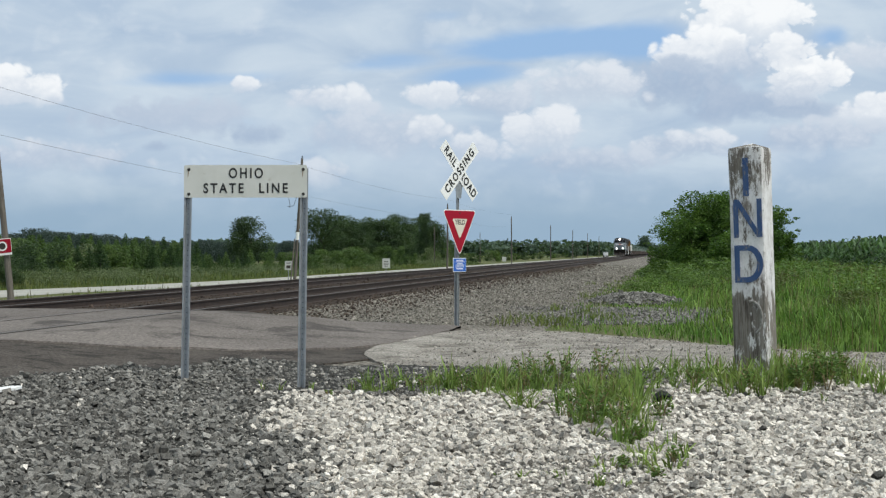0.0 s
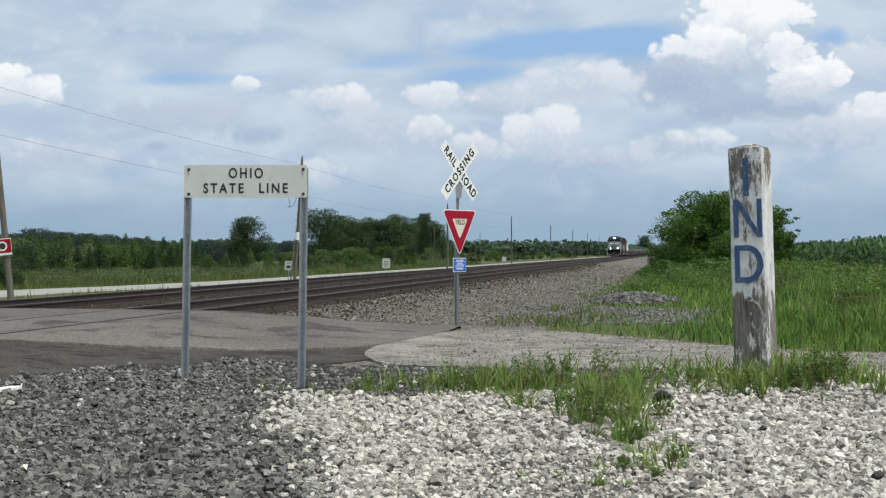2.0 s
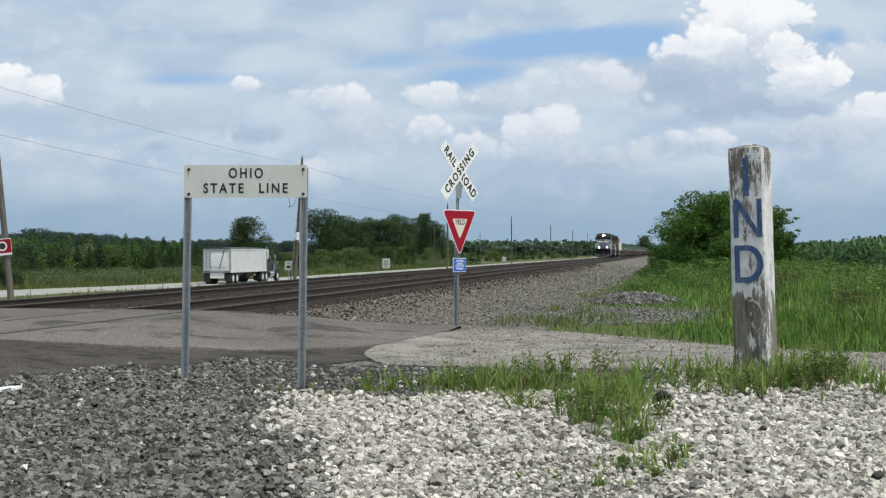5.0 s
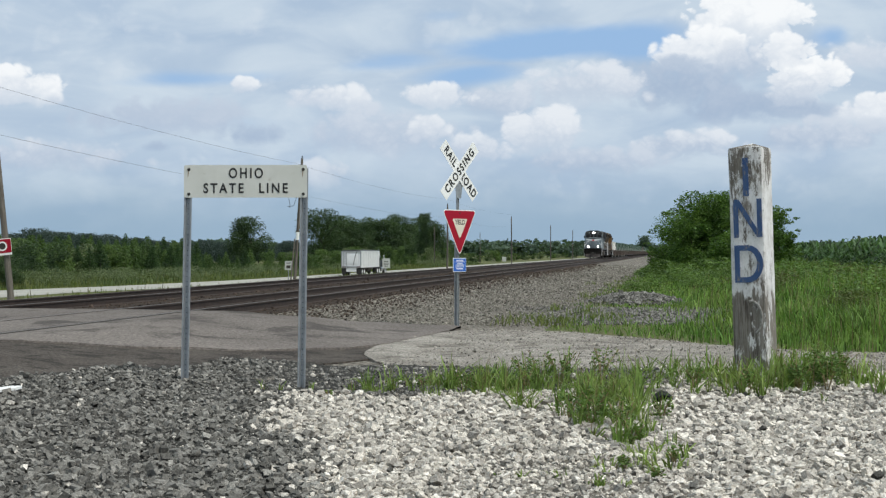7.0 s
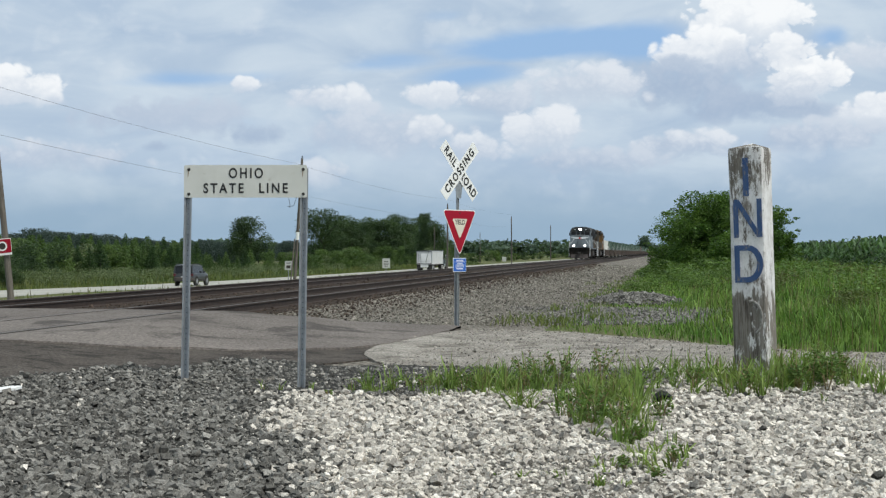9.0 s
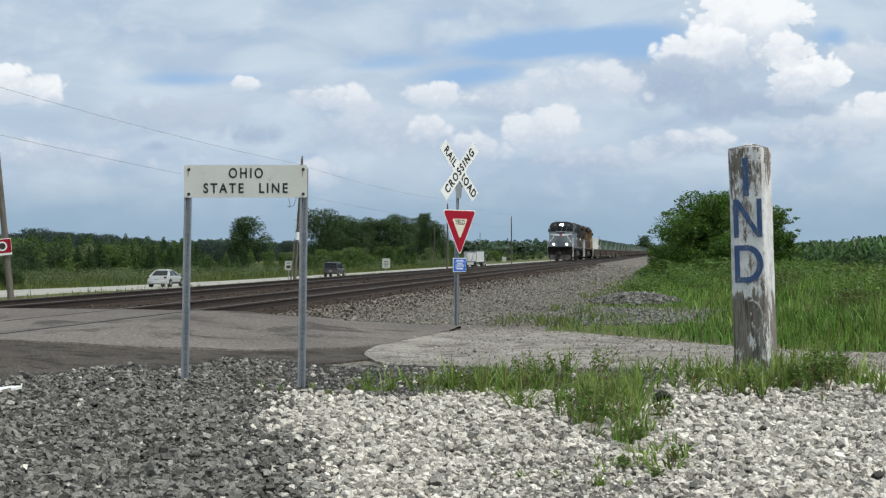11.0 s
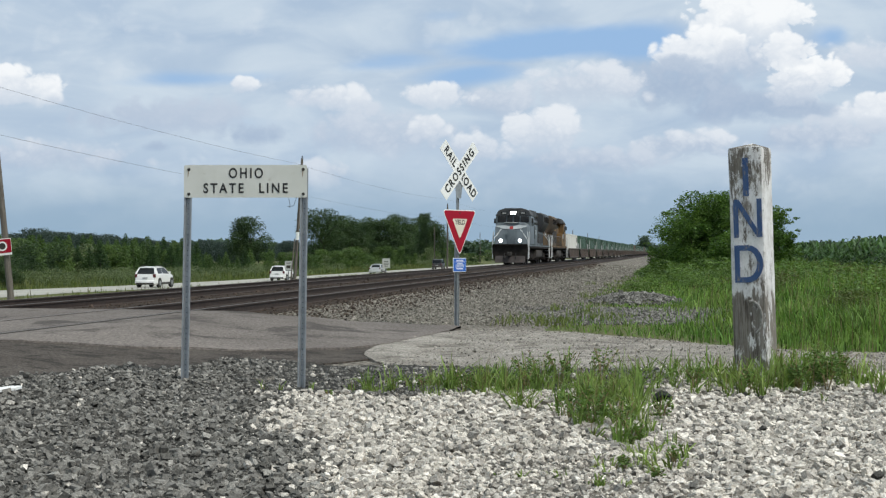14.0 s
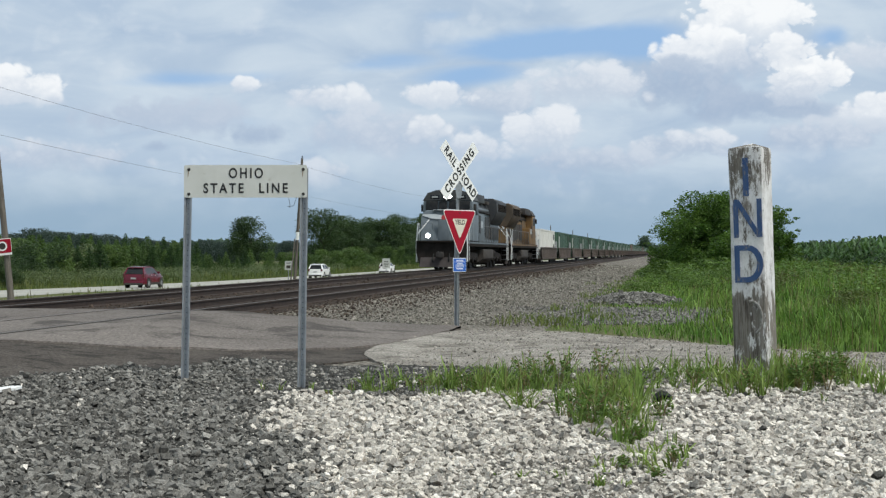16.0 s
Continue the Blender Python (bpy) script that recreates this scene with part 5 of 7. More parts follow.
def loft(bm, stations, n=5):
    """A closed body through rounded cross-sections: (y, floor, top, half width low, half width high, corner radius)."""
    rings = []
    for y, zb, zt, w0, w1, r in stations:
        ring = []
        corners = ((w0 - r, zb + r, w0, 270), (w1 - r, zt - r, w1, 0), (-(w1 - r), zt - r, w1, 90), (-(w0 - r), zb + r, w0, 180))
        for cx, cz, _, a0 in corners:
            for k in range(n):
                a = radians(a0 + 90 * k / (n - 1))
                ring.append(bm.verts.new((cx + r * math.cos(a), y, cz + r * math.sin(a))))
        rings.append(ring)
    m = len(rings[0])
    for r0, r1 in zip(rings, rings[1:]):
        for k in range(m):
            bm.faces.new((r0[k], r0[(k + 1) % m], r1[(k + 1) % m], r1[k]))
    bm.faces.new(rings[0]), bm.faces.new(rings[-1][::-1])
    return bm


CAR_SHAPES = {      # length, width, wheel radius, axles, belt, roof, cabin stations (y at belt and roof for rear, front), roof half width
    "suv": (4.75, 1.88, 0.37, (0.95, 3.80), 1.16, 1.70, (0.10, 0.50, 2.55, 3.50), 0.66),
    "sedan": (4.80, 1.84, 0.33, (1.0, 3.85), 0.98, 1.47, (0.62, 1.40, 2.50, 3.65), 0.60),
    "jeep": (4.70, 1.92, 0.42, (0.95, 3.75), 1.18, 1.88, (0.03, 0.14, 2.75, 3.25), 0.80)}


def build_car(label, paint, kind="suv"):
    """y = 0 is the rear bumper, z = 0 the road."""
    s = thing({"suv": "suv", "sedan": "sedan_car", "jeep": "off_road_car"}[kind], label, "car", lane_pose(0), group="road vehicles")
    L, W, r, axles, belt, top, (rb, rt, ft, fb), rw = CAR_SHAPES[kind]
    h, low = W / 2, 0.24 if kind != "jeep" else 0.40
    tail = belt - (0.02 if kind != "sedan" else 0.0)
    nose = belt - {"suv": 0.11, "sedan": 0.20, "jeep": 0.06}[kind]
    bm = bm_new()
    loft(bm, [(0.0, low + 0.14, tail - 0.16, h - 0.16, h - 0.20, 0.10), (0.05, low + 0.05, tail - 0.04, h - 0.06, h - 0.12, 0.14), (0.30, low, tail, h - 0.01, h - 0.07, 0.14), (1.0, low, belt, h, h - 0.06, 0.13),
              (2.4, low, belt, h, h - 0.06, 0.13), (fb - 0.1, low, belt - 0.02, h, h - 0.06, 0.13), (L - 0.75, low, nose + 0.06, h - 0.01, h - 0.09, 0.15), (L - 0.25, low + 0.02, nose - 0.04, h - 0.07, h - 0.17, 0.16),
              (L - 0.04, low + 0.08, nose - 0.16, h - 0.22, h - 0.30, 0.12), (L, low + 0.16, nose - 0.26, h - 0.34, h - 0.40, 0.08)])
    body = part("body", bm, paint, s)
    # window glass, tapering towards the roof
    bm = bm_new()
    lo = [bm.verts.new(q) for q in ((-h + 0.10, rb, belt - 0.04), (h - 0.10, rb, belt - 0.04), (h - 0.10, fb, belt - 0.06), (-h + 0.10, fb, belt - 0.06))]
    hi = [bm.verts.new(q) for q in ((-rw, rt, top - 0.05), (rw, rt, top - 0.05), (rw, ft, top - 0.05), (-rw, ft, top - 0.05))]
    bm.faces.new(hi)
    for i in range(4):
        bm.faces.new((lo[i], lo[(i + 1) % 4], hi[(i + 1) % 4], hi[i]))
    part("greenhouse", bm, M_GLASS, s, "dark window glass", smooth=False)
    bm = bm_new()
    loft(bm, [(rt - 0.10, top - 0.10, top - 0.03, rw - 0.06, rw - 0.14, 0.03), (rt + 0.10, top - 0.12, top, rw + 0.025, rw - 0.05, 0.05), ((rt + ft) / 2, top - 0.12, top + 0.03, rw + 0.025, rw - 0.04, 0.06),
              (ft - 0.15, top - 0.12, top + 0.005, rw + 0.025, rw - 0.05, 0.05), (ft + 0.08, top - 0.11, top - 0.045, rw - 0.02, rw - 0.12, 0.03)])
    part("roof", bm, paint, s)
    def edge(f, z):
        """Half width of the glass at height z."""
        t = (z - belt + 0.04) / (top - belt - 0.01)
        return (h - 0.10) + (rw - h + 0.10) * t + f
    for k in (-1, 1):
        if kind != "jeep":
            a, b_ = (0.62, 0.30) if kind == "suv" else (0.42, 0.18)
            bm = bm_new()
            q = [(edge(o, z), y, z) for o in (-0.03, 0.008) for y, z in ((rb, belt - 0.05), (rb + a, belt - 0.05), (rt + b_, top - 0.07), (rt, top - 0.07))]
            v = [bm.verts.new((k * u, y, z)) for u, y, z in q]
            for f in ((0, 1, 2, 3), (4, 5, 6, 7), (0, 1, 5, 4), (1, 2, 6, 5), (2, 3, 7, 6), (3, 0, 4, 7)):
                bm.faces.new([v[i] for i in f])
            part("quarter_panel", bm, paint, s, smooth=False)
        posts = [((rb, belt - 0.05), (rt, top - 0.06), 0.075), ((fb, belt - 0.06), (ft, top - 0.06), 0.05), (((rb + fb) / 2 + 0.15, belt - 0.05), ((rt + ft) / 2 + 0.12, top - 0.06), 0.03)]
        for (u0, z0), (u1, z1), rad in posts:
            bm = bm_new()
            cyl(bm, (k * edge(-0.025, z0), u0, z0), (k * edge(-0.025, z1), u1, z1), rad, rad * 0.8, 8)
            part("pillar", bm, paint, s)
        bm = bm_new()
        zl = tail - 0.17 if kind != "sedan" else tail - 0.14
        box(bm, (k * (h - 0.16), 0.06, zl), (0.24, 0.14, {"suv": 0.28, "sedan": 0.17, "jeep": 0.22}[kind]), bevel=0.04)
        part("tail_lamp", bm, M_TAIL, body, "red tail lamp")
        bm = bm_new()
        box(bm, (k * (h + 0.06), fb - 0.50, belt + 0.06), (0.22, 0.11, 0.16), bevel=0.045)
        part("mirror", bm, paint, s)
        bm = bm_new()
        box(bm, (k * (h - 0.30), L - 0.21, nose - 0.17), (0.26, 0.20, 0.11), bevel=0.04)
        part("headlight", bm, M_ALU, body, "clear headlight")
        for y in (1.62, 2.55):
            bm = bm_new()
            box(bm, (k * (h - 0.012), y, belt - 0.15), (0.03, 0.20, 0.03), bevel=0.008)
            part("door_handle", bm, M_RIM if kind != "jeep" else M_STEEL, body)
        if kind != "sedan":
            bm = bm_new()
            tube(bm, [(k * (rw - 0.08), rt + 0.2, top + 0.01), (k * (rw - 0.08), rt + 0.35, top + 0.07), (k * (rw - 0.08), ft - 0.35, top + 0.07), (k * (rw - 0.08), ft - 0.2, top + 0.01)], 0.022, 6)
            part("roof_rail", bm, M_STEEL, s, "dark roof rail")
        bm = bm_new()
        box(bm, (k * (h - 0.008), sum(axles) / 2, low + 0.10), (0.03, axles[1] - axles[0] - 2.3 * r, 0.17), bevel=0.012)
        part("sill_cladding", bm, M_STEEL, s, "dark lower cladding")
        for y in axles:
            bm = bm_new()
            cyl(bm, (k * (h - 0.14), y, r), (k * (h + 0.004), y, r), r * 1.16, seg=22)
            part("wheel_arch", bm, M_STEEL, s, "dark wheel arch")
            wheel(s, k * (h - 0.10), y, r, 0.23)
    bm = bm_new()
    loft(bm, [(-0.09, low + 0.10, low + 0.34, h - 0.22, h - 0.24, 0.06), (0.0, low + 0.06, low + 0.38, h - 0.08, h - 0.10, 0.07), (0.24, low + 0.06, low + 0.38, h + 0.006, h - 0.01, 0.07)])
    part("rear_bumper", bm, M_TANK if kind == "jeep" else paint, s)
    bm = bm_new()
    box(bm, (0, -0.02, tail - 0.36), (0.42, 0.05, 0.14), bevel=0.01)
    part("plate_bar", bm, M_RAILING, s, smooth=False)
    if kind != "sedan":
        bm = bm_new()
        prism(bm, [(rt - 0.16, top - 0.09), (rt + 0.10, top - 0.02), (rt + 0.10, top - 0.07)], 0, -rw + 0.06, rw - 0.06, bevel=0.008)
        part("rear_spoiler", bm, paint, s)
        bm = bm_new()
        box(bm, (0, -0.02, low + 0.10), (W - 0.36, 0.16, 0.16), bevel=0.03)
        part("rear_skirt", bm, M_STEEL, s, "dark lower bumper skirt")
        bm = bm_new()
        tube(bm, [(0.05, rb - 0.02, belt + 0.03), (-0.42, rb + 0.05, belt + 0.10)], 0.014, 5)
        part("rear_wiper", bm, M_STEEL, s)
    return s


def drive(ob, t0, y0, v, size=1.0):
    ob.scale = (size, size, size)
    MOVING.append((ob, lambda t: lane_pose(y0 + v * (t - t0))))
    return ob


drive(build_semi("white hopper semi-trailer with black tarp and dark tractor"), 3.7, 96.7, 27.75, 1.0)
drive(copy_thing(bpy.data.objects["semi_truck"], lane_pose(0)), 0.0, 900.0, 28.5)
drive(build_car("dark grey boxy off-road car with pale rear bumper", M_CAR_DARK, "jeep"), 9.0, 123.6, 26.6, 0.96)
drive(build_car("silver sedan driving on the highway", M_CAR_SILVER, "sedan"), 13.0, 174.4, 28.6, 0.95)
drive(build_car("white sport utility car on the highway", M_CAR_WHITE, "suv"), 13.0, 124.4, 28.5, 0.92)
drive(build_car("white crossover car following on the highway", M_CAR_WHITE, "suv"), 14.5, 128.3, 27.3, 0.97)
drive(build_car("dark red sport utility car on the highway", M_CAR_RED, "suv"), 16.0, 112.2, 28.0, 0.97)

# ---- gravel in the foreground ----
RNG = np.random.default_rng(11)


def gravel_z(x, y):
    """The gravel banks up against the raised asphalt."""
    g = gz(x, y)
    w = np.clip((y - 11.0) / 3.0, 0, 1) * np.clip((-4.1 - (x - K * y)) / 0.5, 0, 1)
    return g + (np.maximum(crossing_z(x, y) - g, 0) * w) + 0.006 * (2.0 + np.sin(x * 2.3 + 1.1) * np.sin(y * 1.9) + np.sin(x * 5.1) * np.cos(y * 4.3))


def split(y):
    """Where the grey stone gives way to white limestone."""
    return -0.62 - (y - 8.4) * 0.215 + 0.18 * np.sin(y * 2.1) + 0.08 * np.sin(y * 6.3)


def lane_edge(x):
    """Near edge of the asphalt and of the lane."""
    return np.interp(x, [-6, -4.2, -3.9, -3.3, -2.9, -2.5, -1.9, -1.5, -0.7, 0.6, 2.0, 6.0], [12.2, 12.9, 13.8, 15.2, 15.0, 16.6, 17.0, 16.5, 16.9, 16.4, 15.9, 15.0]) + 0.12 * np.sin(x * 7.0) + 0.08 * np.sin(x * 17.0)


def bed(name, xlo, xhi, ys, material, lift, label):
    n = 24
    v = []
    for y in ys:
        a, b = xlo(y), xhi(y)
        for i in range(n):
            x = a + (b - a) * i / (n - 1)
            yy = min(y, float(lane_edge(x)) + 0.15)
            v.append((x, yy, float(gravel_z(x, yy)) + lift))
    f = [(j * n + i, j * n + i + 1, (j + 1) * n + i + 1, (j + 1) * n + i) for j in range(len(ys) - 1) for i in range(n - 1)]
    return tagged(part(name, soup(v, f, material, name), material), label, "gravel", kind="structure")


BED_YS = [-8.0 + 1.0 * i for i in range(14)] + [6.25 + 0.25 * i for i in range(44)]
# Both beds carry the shade between the loose stones in their dark colour.
bed("grey_gravel_bed", lambda y: -5.5 + 0.05 * y, lambda y: float(split(y)), BED_YS, M_GREYBED_SHADED, 0.012, "grey crushed stone ground beside the crossing, darkened as shade between stones")
bed("white_gravel_bed", lambda y: float(split(y)), lambda y: 9.0, BED_YS, M_WHITEBED_SHADED, 0.012, "pale limestone gravel ground, darkened as shade between stones")

# Grit strip in the grey bed's colour, gap shade included.
bed("grey_grit_bed", lambda y: float(split(y)) - 0.02, lambda y: 2.1 + 0.2 * math.sin(y * 5), [y for y in BED_YS if y >= 13.5], M_GREYBED_SHADED, 0.018, "dark grey grit along the edge of the lane")

_t = (1 + 5 ** 0.5) / 2
ICO_V = np.array([(-1, _t, 0), (1, _t, 0), (-1, -_t, 0), (1, -_t, 0), (0, -1, _t), (0, 1, _t), (0, -1, -_t), (0, 1, -_t), (_t, 0, -1), (_t, 0, 1), (-_t, 0, -1), (-_t, 0, 1)]) / 1.902
ICO_F = np.array([(0, 11, 5), (0, 5, 1), (0, 1, 7), (0, 7, 10), (0, 10, 11), (1, 5, 9), (5, 11, 4), (11, 10, 2), (10, 7, 6), (7, 1, 8), (3, 9, 4), (3, 4, 2), (3, 2, 6), (3, 6, 8), (3, 8, 9),
                  (4, 9, 5), (2, 4, 11), (6, 2, 10), (8, 6, 7), (9, 8, 1)])
CUBE_V = np.array([(x, y, z) for x in (-1, 1) for y in (-1, 1) for z in (-1, 1)], float) * 0.72
CUBE_F = np.array([(0, 1, 3), (0, 3, 2), (4, 6, 7), (4, 7, 5), (0, 4, 5), (0, 5, 1), (2, 3, 7), (2, 7, 6), (0, 2, 6), (0, 6, 4), (1, 5, 7), (1, 7, 3)])
OCT_V = np.array([(1, 0, 0), (0, 1, 0), (-1, 0, 0), (0, -1, 0), (0, 0, 1), (0, 0, -1)], float)
OCT_F = np.array([(0, 1, 4), (1, 2, 4), (2, 3, 4), (3, 0, 4), (1, 0, 5), (2, 1, 5), (3, 2, 5), (0, 3, 5)])


def spin(n):
    """n random rotation matrices."""
    q = RNG.normal(size=(n, 4))
    q /= np.linalg.norm(q, axis=1, keepdims=True)
    w, x, y, z = q.T
    return np.stack([1 - 2 * (y * y + z * z), 2 * (x * y - z * w), 2 * (x * z + y * w), 2 * (x * y + z * w), 1 - 2 * (x * x + z * z), 2 * (y * z - x * w),
                     2 * (x * z - y * w), 2 * (y * z + x * w), 1 - 2 * (x * x + y * y)], -1).reshape(n, 3, 3)


def stones(name, pos, size, material, label, shape="cube"):
    """Broken stones, uneven and angular, lying at pos."""
    n = len(pos)
    V, F = {"ico": (ICO_V, ICO_F), "cube": (CUBE_V, CUBE_F), "oct": (OCT_V, OCT_F)}[shape]
    k = len(V)
    r = RNG.uniform(0.70, 1.22, (n, k, 1))
    v = V[None] * r * (size[:, None, None] * RNG.uniform([0.75, 0.55, 0.45], [1.3, 1.0, 0.85], (n, 3))[:, None, :])
    v = np.einsum("nij,nkj->nki", spin(n), v)
    v[:, :, 2] *= 0.8
    v += pos[:, None, :]
    f = (F[None] + (np.arange(n) * k)[:, None, None]).reshape(-1, 3)
    me = flat_mesh(v.reshape(-1, 3), f, material, name)
    return tagged(part(name, me, material, smooth=False), label, "gravel", kind="stuff")


def scatter_gravel():
    n = 47000
    y = RNG.uniform(7.2, 17.2, n * 2)
    x = RNG.uniform(-1, 1, n * 2) * (0.33 * y)
    e = lane_edge(x)
    ok = y < e + RNG.normal(0, 0.10, n * 2)
    x, y, e = x[ok], y[ok], e[ok]
    z = gravel_z(x, y)
    edge = split(y) + RNG.normal(0, 0.13, len(x))
    grey = (x < edge) | ((y > 13.45 + 0.25 * np.sin(x * 3)) & (x < 2.2) & (RNG.random(len(x)) < 0.97)) | (RNG.random(len(x)) < 0.05)
    stray = RNG.random(len(x)) < 0.011
    grey = grey ^ stray
    small = np.where((y > 13.4) & (x > -1.9), 0.8, 1.0) * np.where(grey, 0.90, 1.06 - 0.45 * np.exp(-((x - 0.75) / 0.7) ** 2 - ((y - 8.2) / 1.1) ** 2))
    size = np.minimum(RNG.lognormal(-3.90, 0.38, len(x)), 0.042) * small
    pos = np.stack([x, y, z + size * RNG.uniform(-0.35, 1.15, len(x)) + 0.002], -1)
    stones("grey_gravel", pos[grey], size[grey], M_STONE_G, "loose grey crushed stone heaped beside the asphalt")
    round_one = RNG.random(len(x)) < 0.42
    stones("white_gravel", pos[~grey & round_one], size[~grey & round_one], M_STONE_W, "loose white limestone gravel, worn round", "ico")
    stones("white_stone_chips", pos[~grey & ~round_one], size[~grey & ~round_one], M_STONE_W, "loose white broken limestone chips", "cube")


scatter_gravel()


def scatter_behind():
    """The gravel goes on round the tripod."""
    n = 9000
    x, y = RNG.uniform(-5.0, 6.0, n), RNG.uniform(-6.0, 8.0, n)
    ok = np.abs(x) > np.where(y > 7.2, 0.33 * y, 0.0)
    x, y = x[ok], y[ok]
    size = RNG.lognormal(-3.7, 0.3, len(x))
    pos = np.stack([x, y, gravel_z(x, y) + size * 0.3], -1)
    grey = x < split(y)
    stones("grey_gravel", pos[grey], size[grey], M_STONE_G, "loose grey crushed stone around the tripod", "oct")
    stones("white_gravel", pos[~grey], size[~grey], M_STONE_W, "loose white limestone around the tripod", "oct")


scatter_behind()


M_STONE_R = mat("rusty_stone", (0.095, 0.072, 0.058), (0.052, 0.041, 0.034), 3, 0.9, island=0.7, spec=0.12)


def scatter_ballast():
    n = 46000
    y = 22.0 + 118.0 * RNG.random(n) ** 1.9
    p = RNG.uniform(-7.8, -1.6, n)
    x = p + K * y
    ok = ~((y < 26.2 + 0.3 * np.sin(x * 4)) & (p > -8)) & (RNG.random(n) < np.interp(p, [-3.2, -1.6], [1.0, 0.25]))
    x, y, p = x[ok], y[ok], p[ok]
    size = RNG.lognormal(-3.75, 0.35, len(x)) * np.interp(y, [26, 80, 140], [0.85, 1.5, 2.6])
    pos = np.stack([x, y, gz(x, y) + 0.02 + size * RNG.uniform(-0.2, 0.5, len(x))], -1)
    rusty = p + RNG.normal(0, 0.7, len(p)) < -6.6
    stones("ballast_stones", pos[~rusty], size[~rusty], M_STONE_B, "loose grey-brown ballast stones beside the track", "oct")
    stones("rusty_ballast_stones", pos[rusty], size[rusty], M_STONE_R, "rust-stained ballast stones beside the rail", "oct")
    n = 9000
    y = 27.2 + 60.0 * RNG.random(n) ** 1.6
    p = RNG.uniform(-15.2, -7.7, n)
    x = p + K * y
    size = RNG.lognormal(-3.6, 0.3, n) * np.interp(y, [26, 80], [1.0, 1.7])
    stones("track_stones", np.stack([x, y, gz(x, y) + 0.01 + size * 0.3], -1), size, M_STONE_R, "rust-stained ballast stones between the rails", "oct")
    # a low heap of spilled stone at the edge of the grass
    n = 2600
    a, r = RNG.uniform(0, 6.283, n), np.sqrt(RNG.random(n))
    x, y = 5.15 + 1.35 * r * np.cos(a), 38.6 + 1.9 * r * np.sin(a)
    size = RNG.lognormal(-3.2, 0.3, n)
    pos = np.stack([x, y, 0.26 * (1 - r ** 2) + size * 0.3], -1)
    stones("stone_heap", pos, size, M_STONE_G, "low heap of grey broken stone in the grass", "oct")
    n = 9000
    x, y = RNG.uniform(1.6, 6.6, n), RNG.uniform(26.8, 35.0, n)
    size = RNG.lognormal(-3.4, 0.3, n)
    stones("spilled_stones", np.stack([x, y, gz(x, y) + size * 0.3], -1), size, M_STONE_G, "thin spill of grey stones among grass", "oct")


scatter_ballast()


# ---- grass ----
def blades(name, x, y, z, h, w, material, label, parent=None, lean=0.35, cat="grass"):
    """Curved blades, three triangles each."""
    n = len(x)
    a = RNG.uniform(0, 6.283, n)
    face = RNG.uniform(0, 6.283, n)
    ln = np.abs(RNG.normal(0, lean, n)) * h
    dx, dy = np.cos(a) * ln, np.sin(a) * ln
    wx, wy = np.cos(face) * w / 2, np.sin(face) * w / 2
    base = np.stack([x, y, z - 0.02], -1)
    v = np.empty((n, 7, 3))
    v[:, 0] = base + np.stack([-wx, -wy, 0 * wx], -1)
    v[:, 1] = base + np.stack([wx, wy, 0 * wx], -1)
    v[:, 2] = base + np.stack([dx * 0.18 - wx * 0.95, dy * 0.18 - wy * 0.95, h * 0.42], -1)
    v[:, 3] = base + np.stack([dx * 0.18 + wx * 0.95, dy * 0.18 + wy * 0.95, h * 0.42], -1)
    v[:, 4] = base + np.stack([dx * 0.52 - wx * 0.7, dy * 0.52 - wy * 0.7, h * 0.78], -1)
    v[:, 5] = base + np.stack([dx * 0.52 + wx * 0.7, dy * 0.52 + wy * 0.7, h * 0.78], -1)
    v[:, 6] = base + np.stack([dx, dy, h * (1.0 - 0.25 * np.minimum(ln / h, 1.2))], -1)
    f = np.array([(0, 1, 3), (0, 3, 2), (2, 3, 5), (2, 5, 4), (4, 5, 6)])
    f = (f[None] + (np.arange(n) * 7)[:, None, None]).reshape(-1, 3)
    me = flat_mesh(v.reshape(-1, 3), f, material, name)
    return tagged(part(name, me, material, parent, smooth=False), label, cat, kind="stuff")


